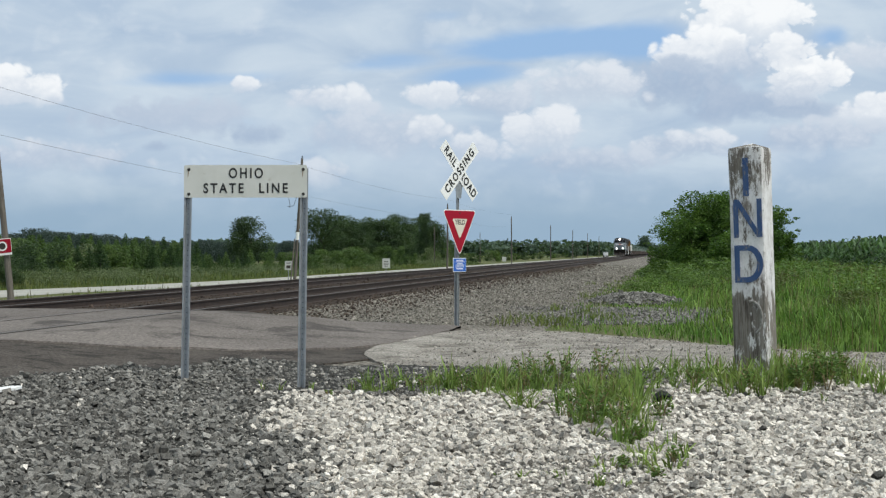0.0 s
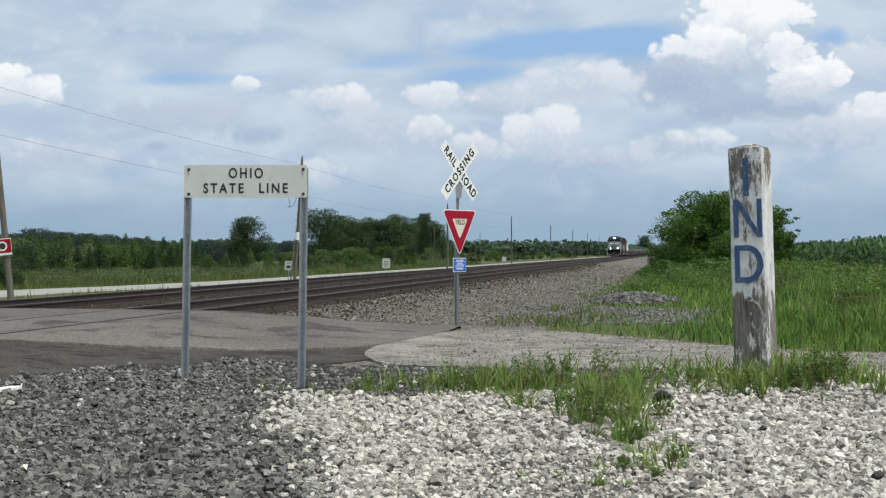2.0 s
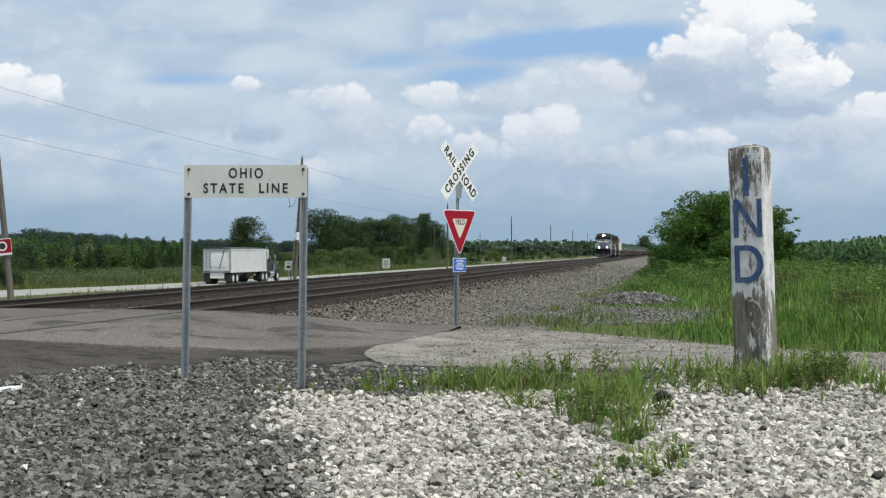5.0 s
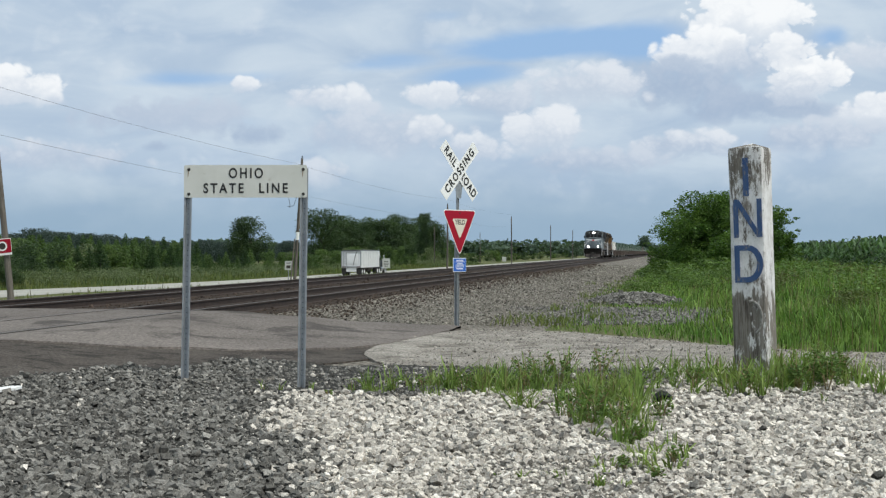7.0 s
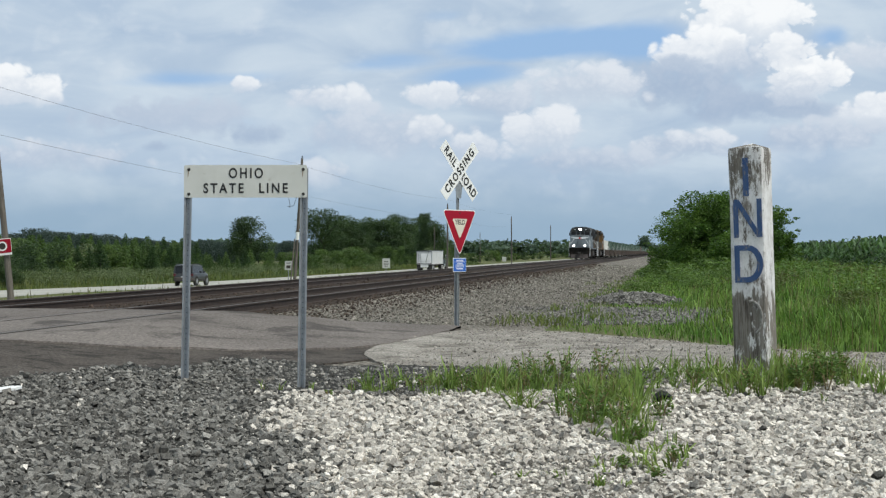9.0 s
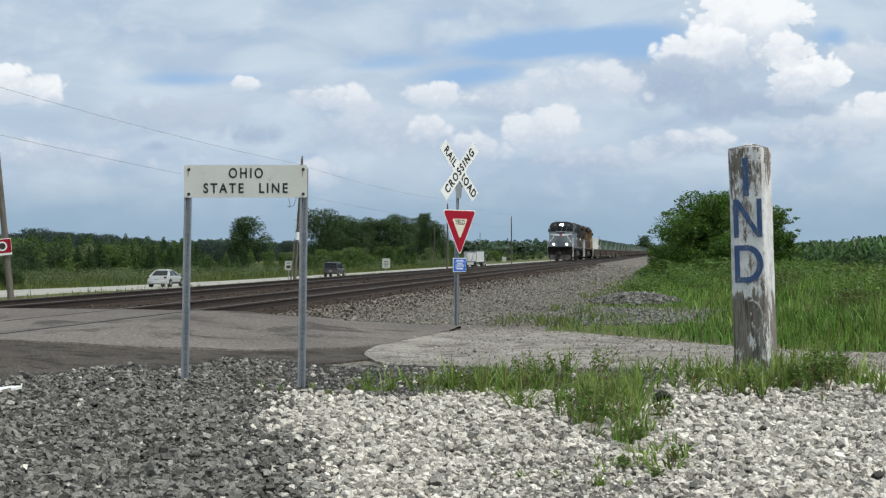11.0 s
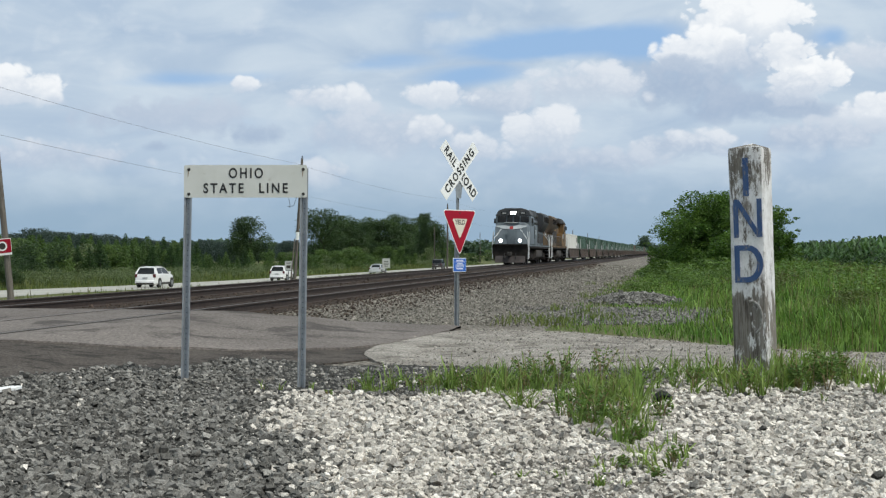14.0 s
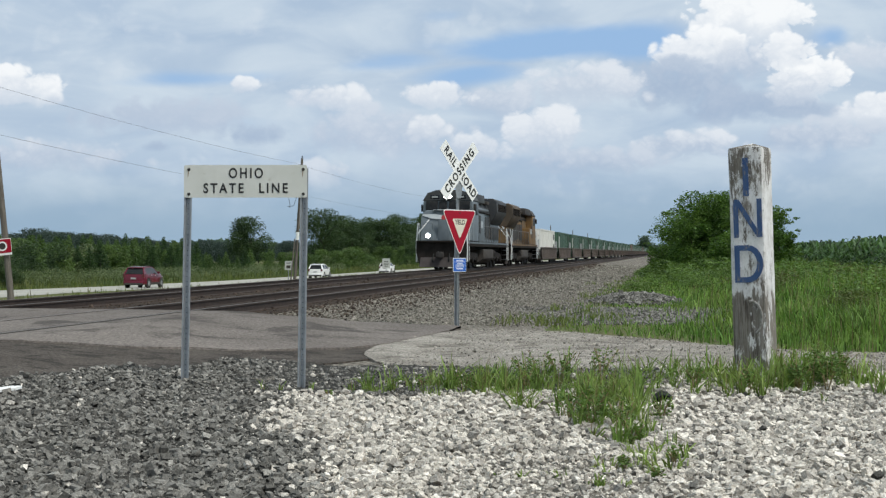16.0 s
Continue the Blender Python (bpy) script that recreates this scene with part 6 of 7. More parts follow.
def near_grass():
    """Clumps between the gravel and the lane, thickest round the post."""
    clumps = [(-0.62, 13.6, 0.10, 0.20, 40), (-0.45, 13.7, 0.12, 0.28, 70), (-0.24, 14.1, 0.14, 0.26, 60), (0.02, 13.9, 0.12, 0.30, 60), (0.14, 14.0, 0.11, 0.36, 90), (0.38, 13.7, 0.15, 0.34, 100), (0.55, 13.3, 0.12, 0.28, 70), (0.70, 12.2, 0.10, 0.42, 60),
              (0.74, 13.6, 0.25, 0.36, 120), (1.05, 13.8, 0.30, 0.42, 220), (1.35, 12.4, 0.26, 0.44, 300), (1.55, 12.7, 0.25, 0.48, 260), (1.32, 11.0, 0.20, 0.36, 150), (1.12, 11.4, 0.18, 0.34, 140), (1.5, 11.6, 0.2, 0.36, 120), (1.85, 13.3, 0.3, 0.36, 170),
              (2.15, 13.6, 0.3, 0.32, 170), (2.45, 13.0, 0.28, 0.33, 190), (2.75, 13.1, 0.30, 0.34, 240), (3.05, 13.2, 0.30, 0.38, 260), (3.3, 13.4, 0.30, 0.44, 260), (3.55, 13.6, 0.25, 0.40, 200), (2.6, 13.7, 0.3, 0.34, 150),
              (1.35, 9.9, 0.14, 0.24, 50), (1.0, 8.9, 0.16, 0.14, 45), (1.42, 9.2, 0.14, 0.18, 45), (0.55, 8.5, 0.15, 0.10, 30), (3.95, 13.5, 0.30, 0.32, 70), (4.25, 13.7, 0.35, 0.36, 80), (-1.6, 13.7, 0.2, 0.14, 20), (-0.9, 12.8, 0.25, 0.10, 20),
              (-0.75, 13.9, 0.18, 0.24, 60), (-0.30, 14.5, 0.25, 0.24, 90), (0.20, 14.5, 0.25, 0.26, 110), (0.60, 14.3, 0.25, 0.30, 130), (0.10, 13.3, 0.20, 0.22, 60), (1.36, 8.75, 0.10, 0.17, 70), (1.25, 9.3, 0.14, 0.16, 60), (1.18, 10.2, 0.14, 0.26, 80),
              (0.92, 8.2, 0.12, 0.10, 40), (1.55, 10.4, 0.12, 0.22, 60), (2.0, 14.2, 0.35, 0.30, 160), (2.5, 14.3, 0.30, 0.28, 160), (2.95, 13.3, 0.35, 0.32, 220), (3.35, 13.9, 0.30, 0.36, 200), (3.8, 14.0, 0.35, 0.36, 140), (4.1, 12.9, 0.2, 0.40, 60), (4.0, 13.9, 0.4, 0.30, 120)]
    xs, ys, hs = [], [], []
    for cx, cy, r, h, n in clumps:
        k = max(3, int(n * (1.3 if cy < 10 else 0.75 if cy < 12.8 or cx > 2.9 else 0.95 if cx < 0.8 else 0.55)) // 9)
        for _ in range(k):
            tx, ty, th, m = RNG.normal(cx, r * 0.75), RNG.normal(cy, r * 0.75), h * RNG.uniform(0.3, 1.2), RNG.integers(5, 12)
            xs.append(RNG.normal(tx, 0.018, m)), ys.append(RNG.normal(ty, 0.018, m)), hs.append(th * RNG.uniform(0.45, 1.05, m))
    n = 1300
    xs.append(0.6 + RNG.normal(0, 1.0, n) ** 2 * 0.9), ys.append(RNG.normal(13.8, 0.55, n)), hs.append(RNG.uniform(0.04, 0.13, n))
    x, y, h = np.concatenate(xs), np.concatenate(ys), np.concatenate(hs)
    blades("gravel_edge_grass", x, y, gravel_z(x, y), h, RNG.uniform(0.008, 0.020, len(x)), M_GRASS, "tufts of bright green grass growing through gravel", lean=0.75)
    k = RNG.random(len(x)) < 0.16
    blades("dry_stems", x[k], y[k], gravel_z(x[k], y[k]), h[k] * 1.1, np.full(k.sum(), 0.006), M_DRYSTEM, "thin dry brown grass stems", lean=0.25)


def ballast_tufts():
    """Stray weeds in the ballast beside the lane."""
    xs, ys, hs = [], [], []
    for _ in range(90):
        y = 26.2 + 40 * RNG.random() ** 2
        p = RNG.normal(-2.1, 0.55)
        m = RNG.integers(6, 22)
        xs.append(RNG.normal(p + K * y, 0.12, m)), ys.append(RNG.normal(y, 0.14, m)), hs.append(RNG.uniform(0.05, 0.26) * RNG.uniform(0.5, 1.1, m))
    x, y, h = np.concatenate(xs), np.concatenate(ys), np.concatenate(hs)
    blades("ballast_weeds", x, y, gz(x, y) + 0.02, h, RNG.uniform(0.012, 0.028, len(x)), M_GRASS_DRY, "stray yellow-green weeds in the ballast", lean=0.7)


ballast_tufts()
M_DRYSTEM = leaf_mat("dry_stems", (0.20, 0.15, 0.075), (0.26, 0.21, 0.11), 3.0, 0.3, 0.2)
near_grass()


def verge_grass():
    # rough meadow on the near side of the line
    n = 86000
    y = 18.5 + 75 * RNG.random(n) ** 1.45
    p = RNG.uniform(-2.6, 9.2, n)
    x = p + K * y
    lush = np.interp(p, [-2.6, -1.4, 0.4, 2.0], [0.22, 0.42, 0.75, 1.0])
    lane = np.interp(p, [-3.7, -3.2, -1.8, 0.6, 2.0, 30], [25.2, 25.6, 24.4, 20.9, 19.3, 14.8])
    patch = 0.5 + 0.5 * np.sin(x * 0.9 + 0.6 * np.sin(y * 0.5)) * np.sin(y * 0.45 + 0.8)
    bare = np.exp(-((x - 4.3) / 3.0) ** 2 - ((y - 31) / 3.6) ** 2) + np.exp(-((x - 5.3) / 1.0) ** 2 - ((y - 38.6) / 1.9) ** 2)
    ok = (y > lane + 0.1) & (RNG.random(n) < lush * (0.45 + 0.55 * patch) * np.clip(1 - 0.93 * bare, 0, 1)) & (x < 0.34 * y)
    x, y, p = x[ok], y[ok], p[ok]
    h = np.interp(p, [-2.6, -0.5, 1.5, 4.0], [0.08, 0.16, 0.38, 0.74]) * RNG.uniform(0.5, 1.25, len(x)) * np.interp(y - np.interp(p, [0.6, 2, 30], [20.9, 19.5, 15.2]), [0, 2.5], [0.45, 1.0]) * (0.62 + 0.55 * (0.5 + 0.5 * np.sin(x * 1.7 + 2.0 * np.sin(y * 0.33)) * np.sin(y * 0.61 + 1.0)))
    blades("meadow_grass", x, y, gz(x, y), h, (0.009 + 0.00034 * y) * RNG.uniform(0.6, 1.6, len(x)), M_MEADOW, "tall lush green grass beside the lane", lean=0.5)
    k = (RNG.random(len(x)) < 0.10) & (p > 0.5)
    blades("meadow_stems", x[k], y[k], gz(x[k], y[k]), h[k] * 1.22, np.full(k.sum(), 0.008) + 0.00015 * y[k], M_SEEDSTEM, "thin tan seed stems above the grass", lean=0.2)
    n = 9000
    y, p = RNG.uniform(93, 330, n), RNG.uniform(-2.2, 8.6, n)
    x = p + K * y
    blades("distant_meadow", x, y, gz(x, y), np.interp(p, [-2.2, 2, 13], [0.3, 0.7, 0.5]) * RNG.uniform(0.6, 1.2, n), np.full(n, 0.09), M_MEADOW, "distant tall grass along the line")
    # mown strips on both sides of the highway
    n = 24000
    y = 40 + 330 * RNG.random(n) ** 1.3
    p = np.where(RNG.random(n) < 0.5, RNG.uniform(-38.8, -16.8, n), RNG.uniform(-53.0, -47.9, n))
    x = p + K * y
    h = np.where(p > -40, 0.28, np.interp(p, [-53, -50, -47.9], [0.9, 0.35, 0.2])) * RNG.uniform(0.6, 1.3, n)
    blades("highway_verge", x, y, gz(x, y), h, 0.0004 * y + 0.02, M_GRASS_DRY, "yellow-green verge grass along the highway", lean=0.4)
    n = 90
    y = 62 + 150 * RNG.random(n)
    p = RNG.uniform(-38.6, -36.6, n)
    x = p + K * y
    blades("verge_stalks", x, y, gz(x, y), RNG.uniform(0.25, 0.75, n), np.full(n, 0.05), M_STALK, "brownish weed stalks at the highway edge", lean=0.12)
    n = 14000
    y = 85 + 300 * RNG.random(n) ** 1.2
    p = RNG.uniform(-60.0, -50.5, n)
    x = p + K * y
    tall = 0.3 + 0.55 * (0.5 + 0.5 * np.sin(y * 0.11 + p * 0.4)) * RNG.uniform(0.5, 1.2, n)
    blades("roadside_weeds", x, y, gz(x, y), tall, 0.0006 * y + 0.03, M_WEEDS, "tall green weeds beyond the highway", lean=0.25)


M_SEEDSTEM = leaf_mat("seed_stems", (0.17, 0.165, 0.075), (0.24, 0.20, 0.10), 1.0, 0.4, 0.2)
M_STALK = leaf_mat("weed_stalks", (0.13, 0.135, 0.075), (0.17, 0.15, 0.10), 1.0, 0.4, 0.2)
M_WEEDS = leaf_mat("roadside_weeds", (0.150, 0.190, 0.092), (0.085, 0.130, 0.050), 0.20, 0.45)
verge_grass()


# ---- trees and bushes ----
def leaf_cloud(blobs, n, size, material, name, flat=0.35):
    """Leaf clumps spread through ellipsoids (x, y, z, rx, ry, rz), denser towards their skins."""
    b = np.array(blobs, float)
    wt = (b[:, 3] * b[:, 4] * b[:, 5]) ** 0.7
    pick = RNG.choice(len(b), n, p=wt / wt.sum())
    d = RNG.normal(size=(n, 3))
    d /= np.linalg.norm(d, axis=1, keepdims=True)
    r = RNG.uniform(0.35, 1.0, n) ** 0.45 * RNG.uniform(0.86, 1.12, n)
    c = b[pick, :3] + d * r[:, None] * b[pick, 3:6]
    s = size * RNG.uniform(0.55, 1.35, n)
    R = spin(n)
    q = np.array([(-0.5, 0, 0), (0, -0.32, 0.06), (0.55, 0, 0), (0, 0.32, 0.06)])
    v = np.einsum("nij,kj->nki", R, q) * s[:, None, None]
    v[:, :, 2] *= 1.0 - flat
    v += c[:, None, :]
    f = (np.array([(0, 1, 2, 3)])[None] + (np.arange(n) * 4)[:, None, None]).reshape(-1, 4)
    return flat_mesh(v.reshape(-1, 3), f, material, name)


def trunk_bm(h, r, limbs, seed):
    rng = random.Random(seed)
    bm = bm_new()
    pts = [Vector((0, 0, -0.2))]
    for i in range(1, 6):
        pts.append(Vector((rng.uniform(-0.05, 0.05) * h * 0.4, rng.uniform(-0.05, 0.05) * h * 0.4, h * i / 5)))
    for i in range(5):
        cyl(bm, pts[i], pts[i + 1], r * (1 - 0.16 * i), r * (1 - 0.16 * (i + 1)), 9)
    for i in range(limbs):
        k = rng.randint(1, 4)
        a = rng.uniform(0, 6.28)
        L = h * rng.uniform(0.3, 0.55)
        q = pts[k] + Vector((math.cos(a) * L, math.sin(a) * L, L * rng.uniform(0.5, 1.1)))
        mid = (pts[k] + q) / 2 + Vector((0, 0, L * 0.08))
        cyl(bm, pts[k], mid, r * 0.42, r * 0.28, 6)
        cyl(bm, mid, q, r * 0.28, r * 0.08, 6)
    return bm


def crown_blobs(w, h, z0, n, seed, top=0.8, sprigs=0):
    """Uneven masses of foliage filling a crown w wide between z0 and h."""
    rng = random.Random(seed)
    out = []
    for i in range(n):
        t = rng.random()
        z = z0 + (h - z0) * (0.12 + 0.80 * t)
        reach = w / 2 * (1.0 - (abs(t - 0.42) / 0.62) ** 2 * top)
        a, rr = rng.uniform(0, 6.283), reach * rng.random() ** 0.5 * 0.8
        k = rng.uniform(0.13, 0.27) * w
        out.append((math.cos(a) * rr, math.sin(a) * rr, z, k, k, min(k * rng.uniform(0.6, 0.95), (h - z) + 0.15)))
    for i in range(sprigs):
        t, a = rng.uniform(0.25, 1.0), rng.uniform(0, 6.283)
        reach = w / 2 * (1.0 - (abs(t - 0.42) / 0.62) ** 2 * top) * rng.uniform(0.95, 1.12)
        k = rng.uniform(0.03, 0.07) * w
        out.append((math.cos(a) * reach, math.sin(a) * reach, z0 + (h - z0) * t * 1.02, k * 1.3, k * 1.3, k * 0.6))
    return out


def build_tree(name, x, y, w, h, z0, n, size, material, label, category, seed, group="", blobs=16, trunk=None, top=0.8, sprigs=12):
    s = thing(name, label, category, pose(x, y, float(gz(x, y)), 0, 0, seed * 47 % 360), group=group)
    part("trunk", trunk_bm(h * 0.62, trunk or w * 0.028, 8, seed), M_BARK, s)
    part("crown", leaf_cloud(crown_blobs(w, h, z0, blobs, seed, top, sprigs), n, size, material, "crown"), material, s, smooth=False)
    return s


def at_p(p, y):
    return p + K * y, y


def plant_trees():
    # the bush and hedge by the meadow
    for i, (x, y, w, h, n) in enumerate(((13.7, 74.0, 4.4, 4.35, 19000), (15.4, 71.5, 3.6, 3.9, 13000), (13.0, 79.0, 3.4, 3.5, 10000), (12.7, 73.0, 2.4, 2.7, 7000), (16.4, 70.5, 1.9, 3.5, 3500), (16.6, 97.0, 4.6, 4.0, 8000), (21.0, 122.0, 5.0, 4.2, 6000), (14.3, 70.0, 3.6, 2.4, 9000))):
        build_tree("bush", x, y, w, h, 0.05, int(n * 1.7), 0.125, M_LEAF, "dense green leafy bush at the meadow edge", "bush", 100 + i, "bushes beside the track", 22, 0.09, 0.55, 34)
    # a lone round tree and a wood beyond the highway
    x, y = at_p(-70.0, 239.0)
    build_tree("tree", x, y, 7.0, 8.9, 1.6, 17000, 0.25, M_LEAF_DARK, "lone round dark green tree beyond the highway", "tree", 17, "", 46, 0.24, 0.62)
    rng = random.Random(21)
    protos = []
    for i in range(3):
        protos.append(build_tree("tree", *at_p(-63.0 - 3 * i, 262.0 + 22 * i), 9.5, 11.0 - 0.7 * i, 0.6, 13000, 0.32, M_LEAF_DARK, "dark green broadleaf tree in a dense wood", "tree", 30 + i, "wood beyond the highway", 28, 0.2, 0.6))
    for i in range(17):
        u = 590 + i * 11.5 + rng.uniform(-5, 5)
        p = -rng.uniform(57, 72)
        y = 2560 * -p / (1190 - u)
        x, y = at_p(p, y)
        goal = np.interp(u, [580, 600, 640, 690, 720, 750, 780], [385, 386, 392, 374, 388, 376, 386])
        h = (447 - goal) / 2560 * y + 1.35 + 1.64
        t = copy_thing(protos[i % 3], pose(x, y, float(gz(x, y)), 0, 0, rng.uniform(0, 360)))
        k = h / (11.0 - 0.7 * (i % 3)) * rng.uniform(0.82, 1.04)
        n = 0.5 if i in (4, 5, 9, 14) else rng.uniform(0.8, 1.05)
        t.scale = (k * n, k * n, k * (1.05 if n == 0.5 else 1.0))
    # shrubs
    shrubs = []
    for i in range(4):
        m = (M_LEAF_DARK, M_LEAF_PALE, M_SHRUB, M_SHRUB)[i]
        shrubs.append(build_tree("shrub", *at_p(-57.0 - i, 132.0 + 9 * i), 4.2, 3.7, 0.0, 4800, 0.20, m, "green shrub in a thicket beyond the highway", "shrub", 60 + i, "thicket beyond the highway", 16, 0.07, 0.5))
    firs = []
    for i in range(2):
        x, y = at_p(-60.0 - 3 * i, 150.0 + 12 * i)
        s = thing("conifer", "young pointed dark green conifer in the thicket", "tree", pose(x, y, float(gz(x, y))), group="conifers beyond the highway")
        part("trunk", trunk_bm(3.2, 0.06, 0, 70 + i), M_BARK, s)
        tiers = []
        for k in range(34):
            f = k / 33
            r, a = (1 - f) ** 0.8 * 1.15, k * 2.4
            tiers.append((r * 0.62 * math.cos(a), r * 0.62 * math.sin(a), 0.25 + 3.4 * f, 0.16 + r * 0.42, 0.16 + r * 0.42, 0.20 + 0.1 * (1 - f)))
        part("crown", leaf_cloud(tiers, 4200, 0.14, (M_FIR, M_SHRUB)[i], "crown"), (M_FIR, M_SHRUB)[i], s, smooth=False)
        firs.append(s)
    for i in range(72):
        u, p = 30 + i * 5.8 + rng.uniform(-7, 7), -rng.uniform(55.5, 64)
        x, y = at_p(p, 2560 * -p / (1190 - u))
        goal = np.interp(u, [60, 200, 330, 400, 430, 470], [422, 418, 426, 446, 446, 430]) + rng.uniform(-4, 24)
        k = max(1.4, (447 - goal) / 2560 * y + 3.0) / 3.7
        t = copy_thing(firs[i % 2], pose(x, y, float(gz(x, y)), 0, 0, rng.uniform(0, 360)))
        n = rng.uniform(0.8, 1.3)
        t.scale = (k * n, k * n, k)
    for i in range(104):
        if i < 64:
            u, p = -40 + i * 7.2 + rng.uniform(-6, 6), -rng.uniform(56, 74)
        else:
            u, p = 470 + (i - 64) * 8.4 + rng.uniform(-6, 6), -rng.uniform(53.5, 58)
        x, y = at_p(p, 2560 * -p / (1190 - u))
        goal = np.interp(u, [-40, 20, 90, 200, 330, 400, 430, 470, 560, 800], [420, 424, 444, 451, 456, 468, 470, 444, 440, 446]) + rng.uniform(-8, 14)
        h = max(1.4, (447 - goal) / 2560 * y + 3.0)
        t = copy_thing(shrubs[i % 4 if i < 64 else 1 + i % 3], pose(x, y, float(gz(x, y)), 0, 0, rng.uniform(0, 360)))
        k = h / 3.7
        n = rng.choice((0.5, 0.65, 0.95, 1.25))
        t.scale = (k * n, k * n * rng.uniform(0.9, 1.2), k)
    # Dark-leaved shrubs added to stand for the shadow at the thicket's left foot.
    for u in (-28, -12, 2, 16, 30):
        x, y = at_p(-52.6, 2560 * 52.6 / (1190 - u))
        t = copy_thing(shrubs[0], pose(x, y, float(gz(x, y)), 0, 0, rng.uniform(0, 360)))
        k = rng.uniform(0.5, 0.75)
        t.scale = (k * 0.8, k * 0.8, k)
    bank = build_tree("shrub", *at_p(-54.0, 140.0), 4.5, 1.5, 0.0, 2400, 0.135, M_LEAF_PALE, "low pale grey-green weeds beside the highway", "shrub", 95, "weed bank beyond the highway", 14, 0.03, 0.4)
    for i in range(90):
        u = -30 + i * 9.3 + rng.uniform(-8, 8)
        p = -rng.uniform(52.0, 56.5)
        x, y = at_p(p, 2560 * -p / (1190 - u))
        t = copy_thing(bank, pose(x, y, float(gz(x, y)), 0, 0, rng.uniform(0, 360)))
        k = rng.uniform(0.4, 1.05)
        t.scale = (k * rng.uniform(0.6, 1.3), k * rng.uniform(0.6, 1.2), k)
    for i in range(34):
        u = 780 + i * 7.2 + rng.uniform(-5, 5)
        p = -rng.uniform(56, 66)
        x, y = at_p(p, 2560 * -p / (1190 - u))
        t = copy_thing(shrubs[i % 4], pose(x, y, float(gz(x, y)), 0, 0, rng.uniform(0, 360)))
        k = ((447 - rng.uniform(442, 454)) / 2560 * y + 3.0) / 3.7
        t.scale = (k * rng.uniform(0.9, 1.7), k * 1.2, k)
    # Leaves of this row are coloured bluish to stand for haze.
    far = build_tree("tree", *at_p(-95.0, 215.0), 8.5, 6.6, 0.0, 9000, 0.30, M_LEAF_RIDGE_HAZE, "bluish green tree in a distant row", "tree", 80, "distant tree row", 26, 0.15, 0.6)
    for i in range(34):
        u = -30 + i * 17 + rng.uniform(-6, 6)
        p = -rng.uniform(92, 125)
        x, y = at_p(p, 2560 * -p / (1190 - u))
        goal = np.interp(u, [-30, 60, 100, 150, 200, 260, 330, 400, 560], [420, 416, 410, 411, 419, 422, 427, 427, 430]) + rng.uniform(-4, 6)
        h = (447 - goal) / 2560 * y + 3.0
        t = copy_thing(far, pose(x, y, float(gz(x, y)), 0, 0, rng.uniform(0, 360)))
        k = h / 6.6
        t.scale = (k, k, k)
    build_tree("tree", *at_p(-48.0, 723.0), 7.8, 8.0, 0.2, 1500, 0.7, M_LEAF_FAR_HAZE, "small distant tree beside the highway", "tree", 90, blobs=14, trunk=0.2)
    build_tree("tree", *at_p(-24.0, 1280.0), 17.0, 18.0, 0.5, 1800, 1.5, M_LEAF_FAR_HAZE, "large dark distant tree by the railway", "tree", 91, blobs=14, trunk=0.4, top=0.5)
    # woods on the horizon
    blobs = []
    for i in range(330):
        x = -900 + i * 6.2
        y = 1380 + 60 * math.sin(i * 0.37)
        h = 9.5 + 2.0 * math.sin(i * 0.13) + rng.uniform(-1.0, 1.5) + (3.0 if x < 220 else 0)
        blobs.append((x, y, -1.6 + h * 0.38, 15.0, 10.0, h * 0.62))
    # The woods' leaf colour is paled and blued in place of haze.
    me = leaf_cloud(blobs, 44000, 5.5, M_LEAF_FAR_HAZE, "woods")
    tagged(part("distant_woods", me, M_LEAF_FAR_HAZE, smooth=False), "line of dark woods on the horizon, haze painted into its leaves", "woods", kind="stuff")


M_SHRUB = leaf_mat("shrub_leaves", (0.125, 0.195, 0.062), (0.060, 0.108, 0.036), 0.25, 0.5)
M_FIR = leaf_mat("conifer_needles", (0.058, 0.108, 0.040), (0.034, 0.068, 0.028), 0.3, 0.45)
plant_trees()


M_WEEDLEAF = leaf_mat("weed_leaves", (0.095, 0.170, 0.045), (0.150, 0.230, 0.068), 3.0, 0.45)


def low_growth():
    """Leafy weeds at the foot of the bushes and along the ballast."""
    rng = random.Random(5)
    proto = None
    for i in range(66):
        p = rng.uniform(-1.2, 5.5) if i < 30 else rng.uniform(3.5, 8.6)
        y = rng.uniform(46, 68) if i < 30 else rng.uniform(28, 62)
        if i < 14:
            p, y = rng.uniform(-1.6, 0.8), rng.uniform(52, 110)
        x = p + K * y
        h = rng.uniform(0.6, 1.25) * (0.8 if p < -0.5 else 1.0)
        m = pose(x, y, float(gz(x, y)), 0, 0, rng.uniform(0, 360))
        if proto is None:
            proto = [thing("weed_clump", "leafy green weeds among tall grass", "weeds", m, "weeds beside the track"), thing("weed_clump", "dull brownish weeds among tall grass", "weeds", m, "weeds beside the track")]
            for o, mt in zip(proto, (M_WEEDLEAF, M_WEED_BROWN)):
                part("foliage", leaf_cloud([(rng.uniform(-0.5, 0.5), rng.uniform(-0.5, 0.5), rng.uniform(0.1, 0.7), 0.4, 0.4, 0.35) for _ in range(9)], 2200, 0.085, mt, "leaves"), mt, o, smooth=False)
            o.matrix_world = pose(9.6, 42.0, 0)
            t = proto[0]
        else:
            t = copy_thing(proto[1 if i % 7 == 3 else 0], m)
        t.scale = (h * rng.uniform(0.9, 1.8), h * rng.uniform(0.9, 1.5), h)


M_WEED_BROWN = leaf_mat("brownish_weeds", (0.115, 0.135, 0.050), (0.090, 0.125, 0.040), 1.0, 0.4)
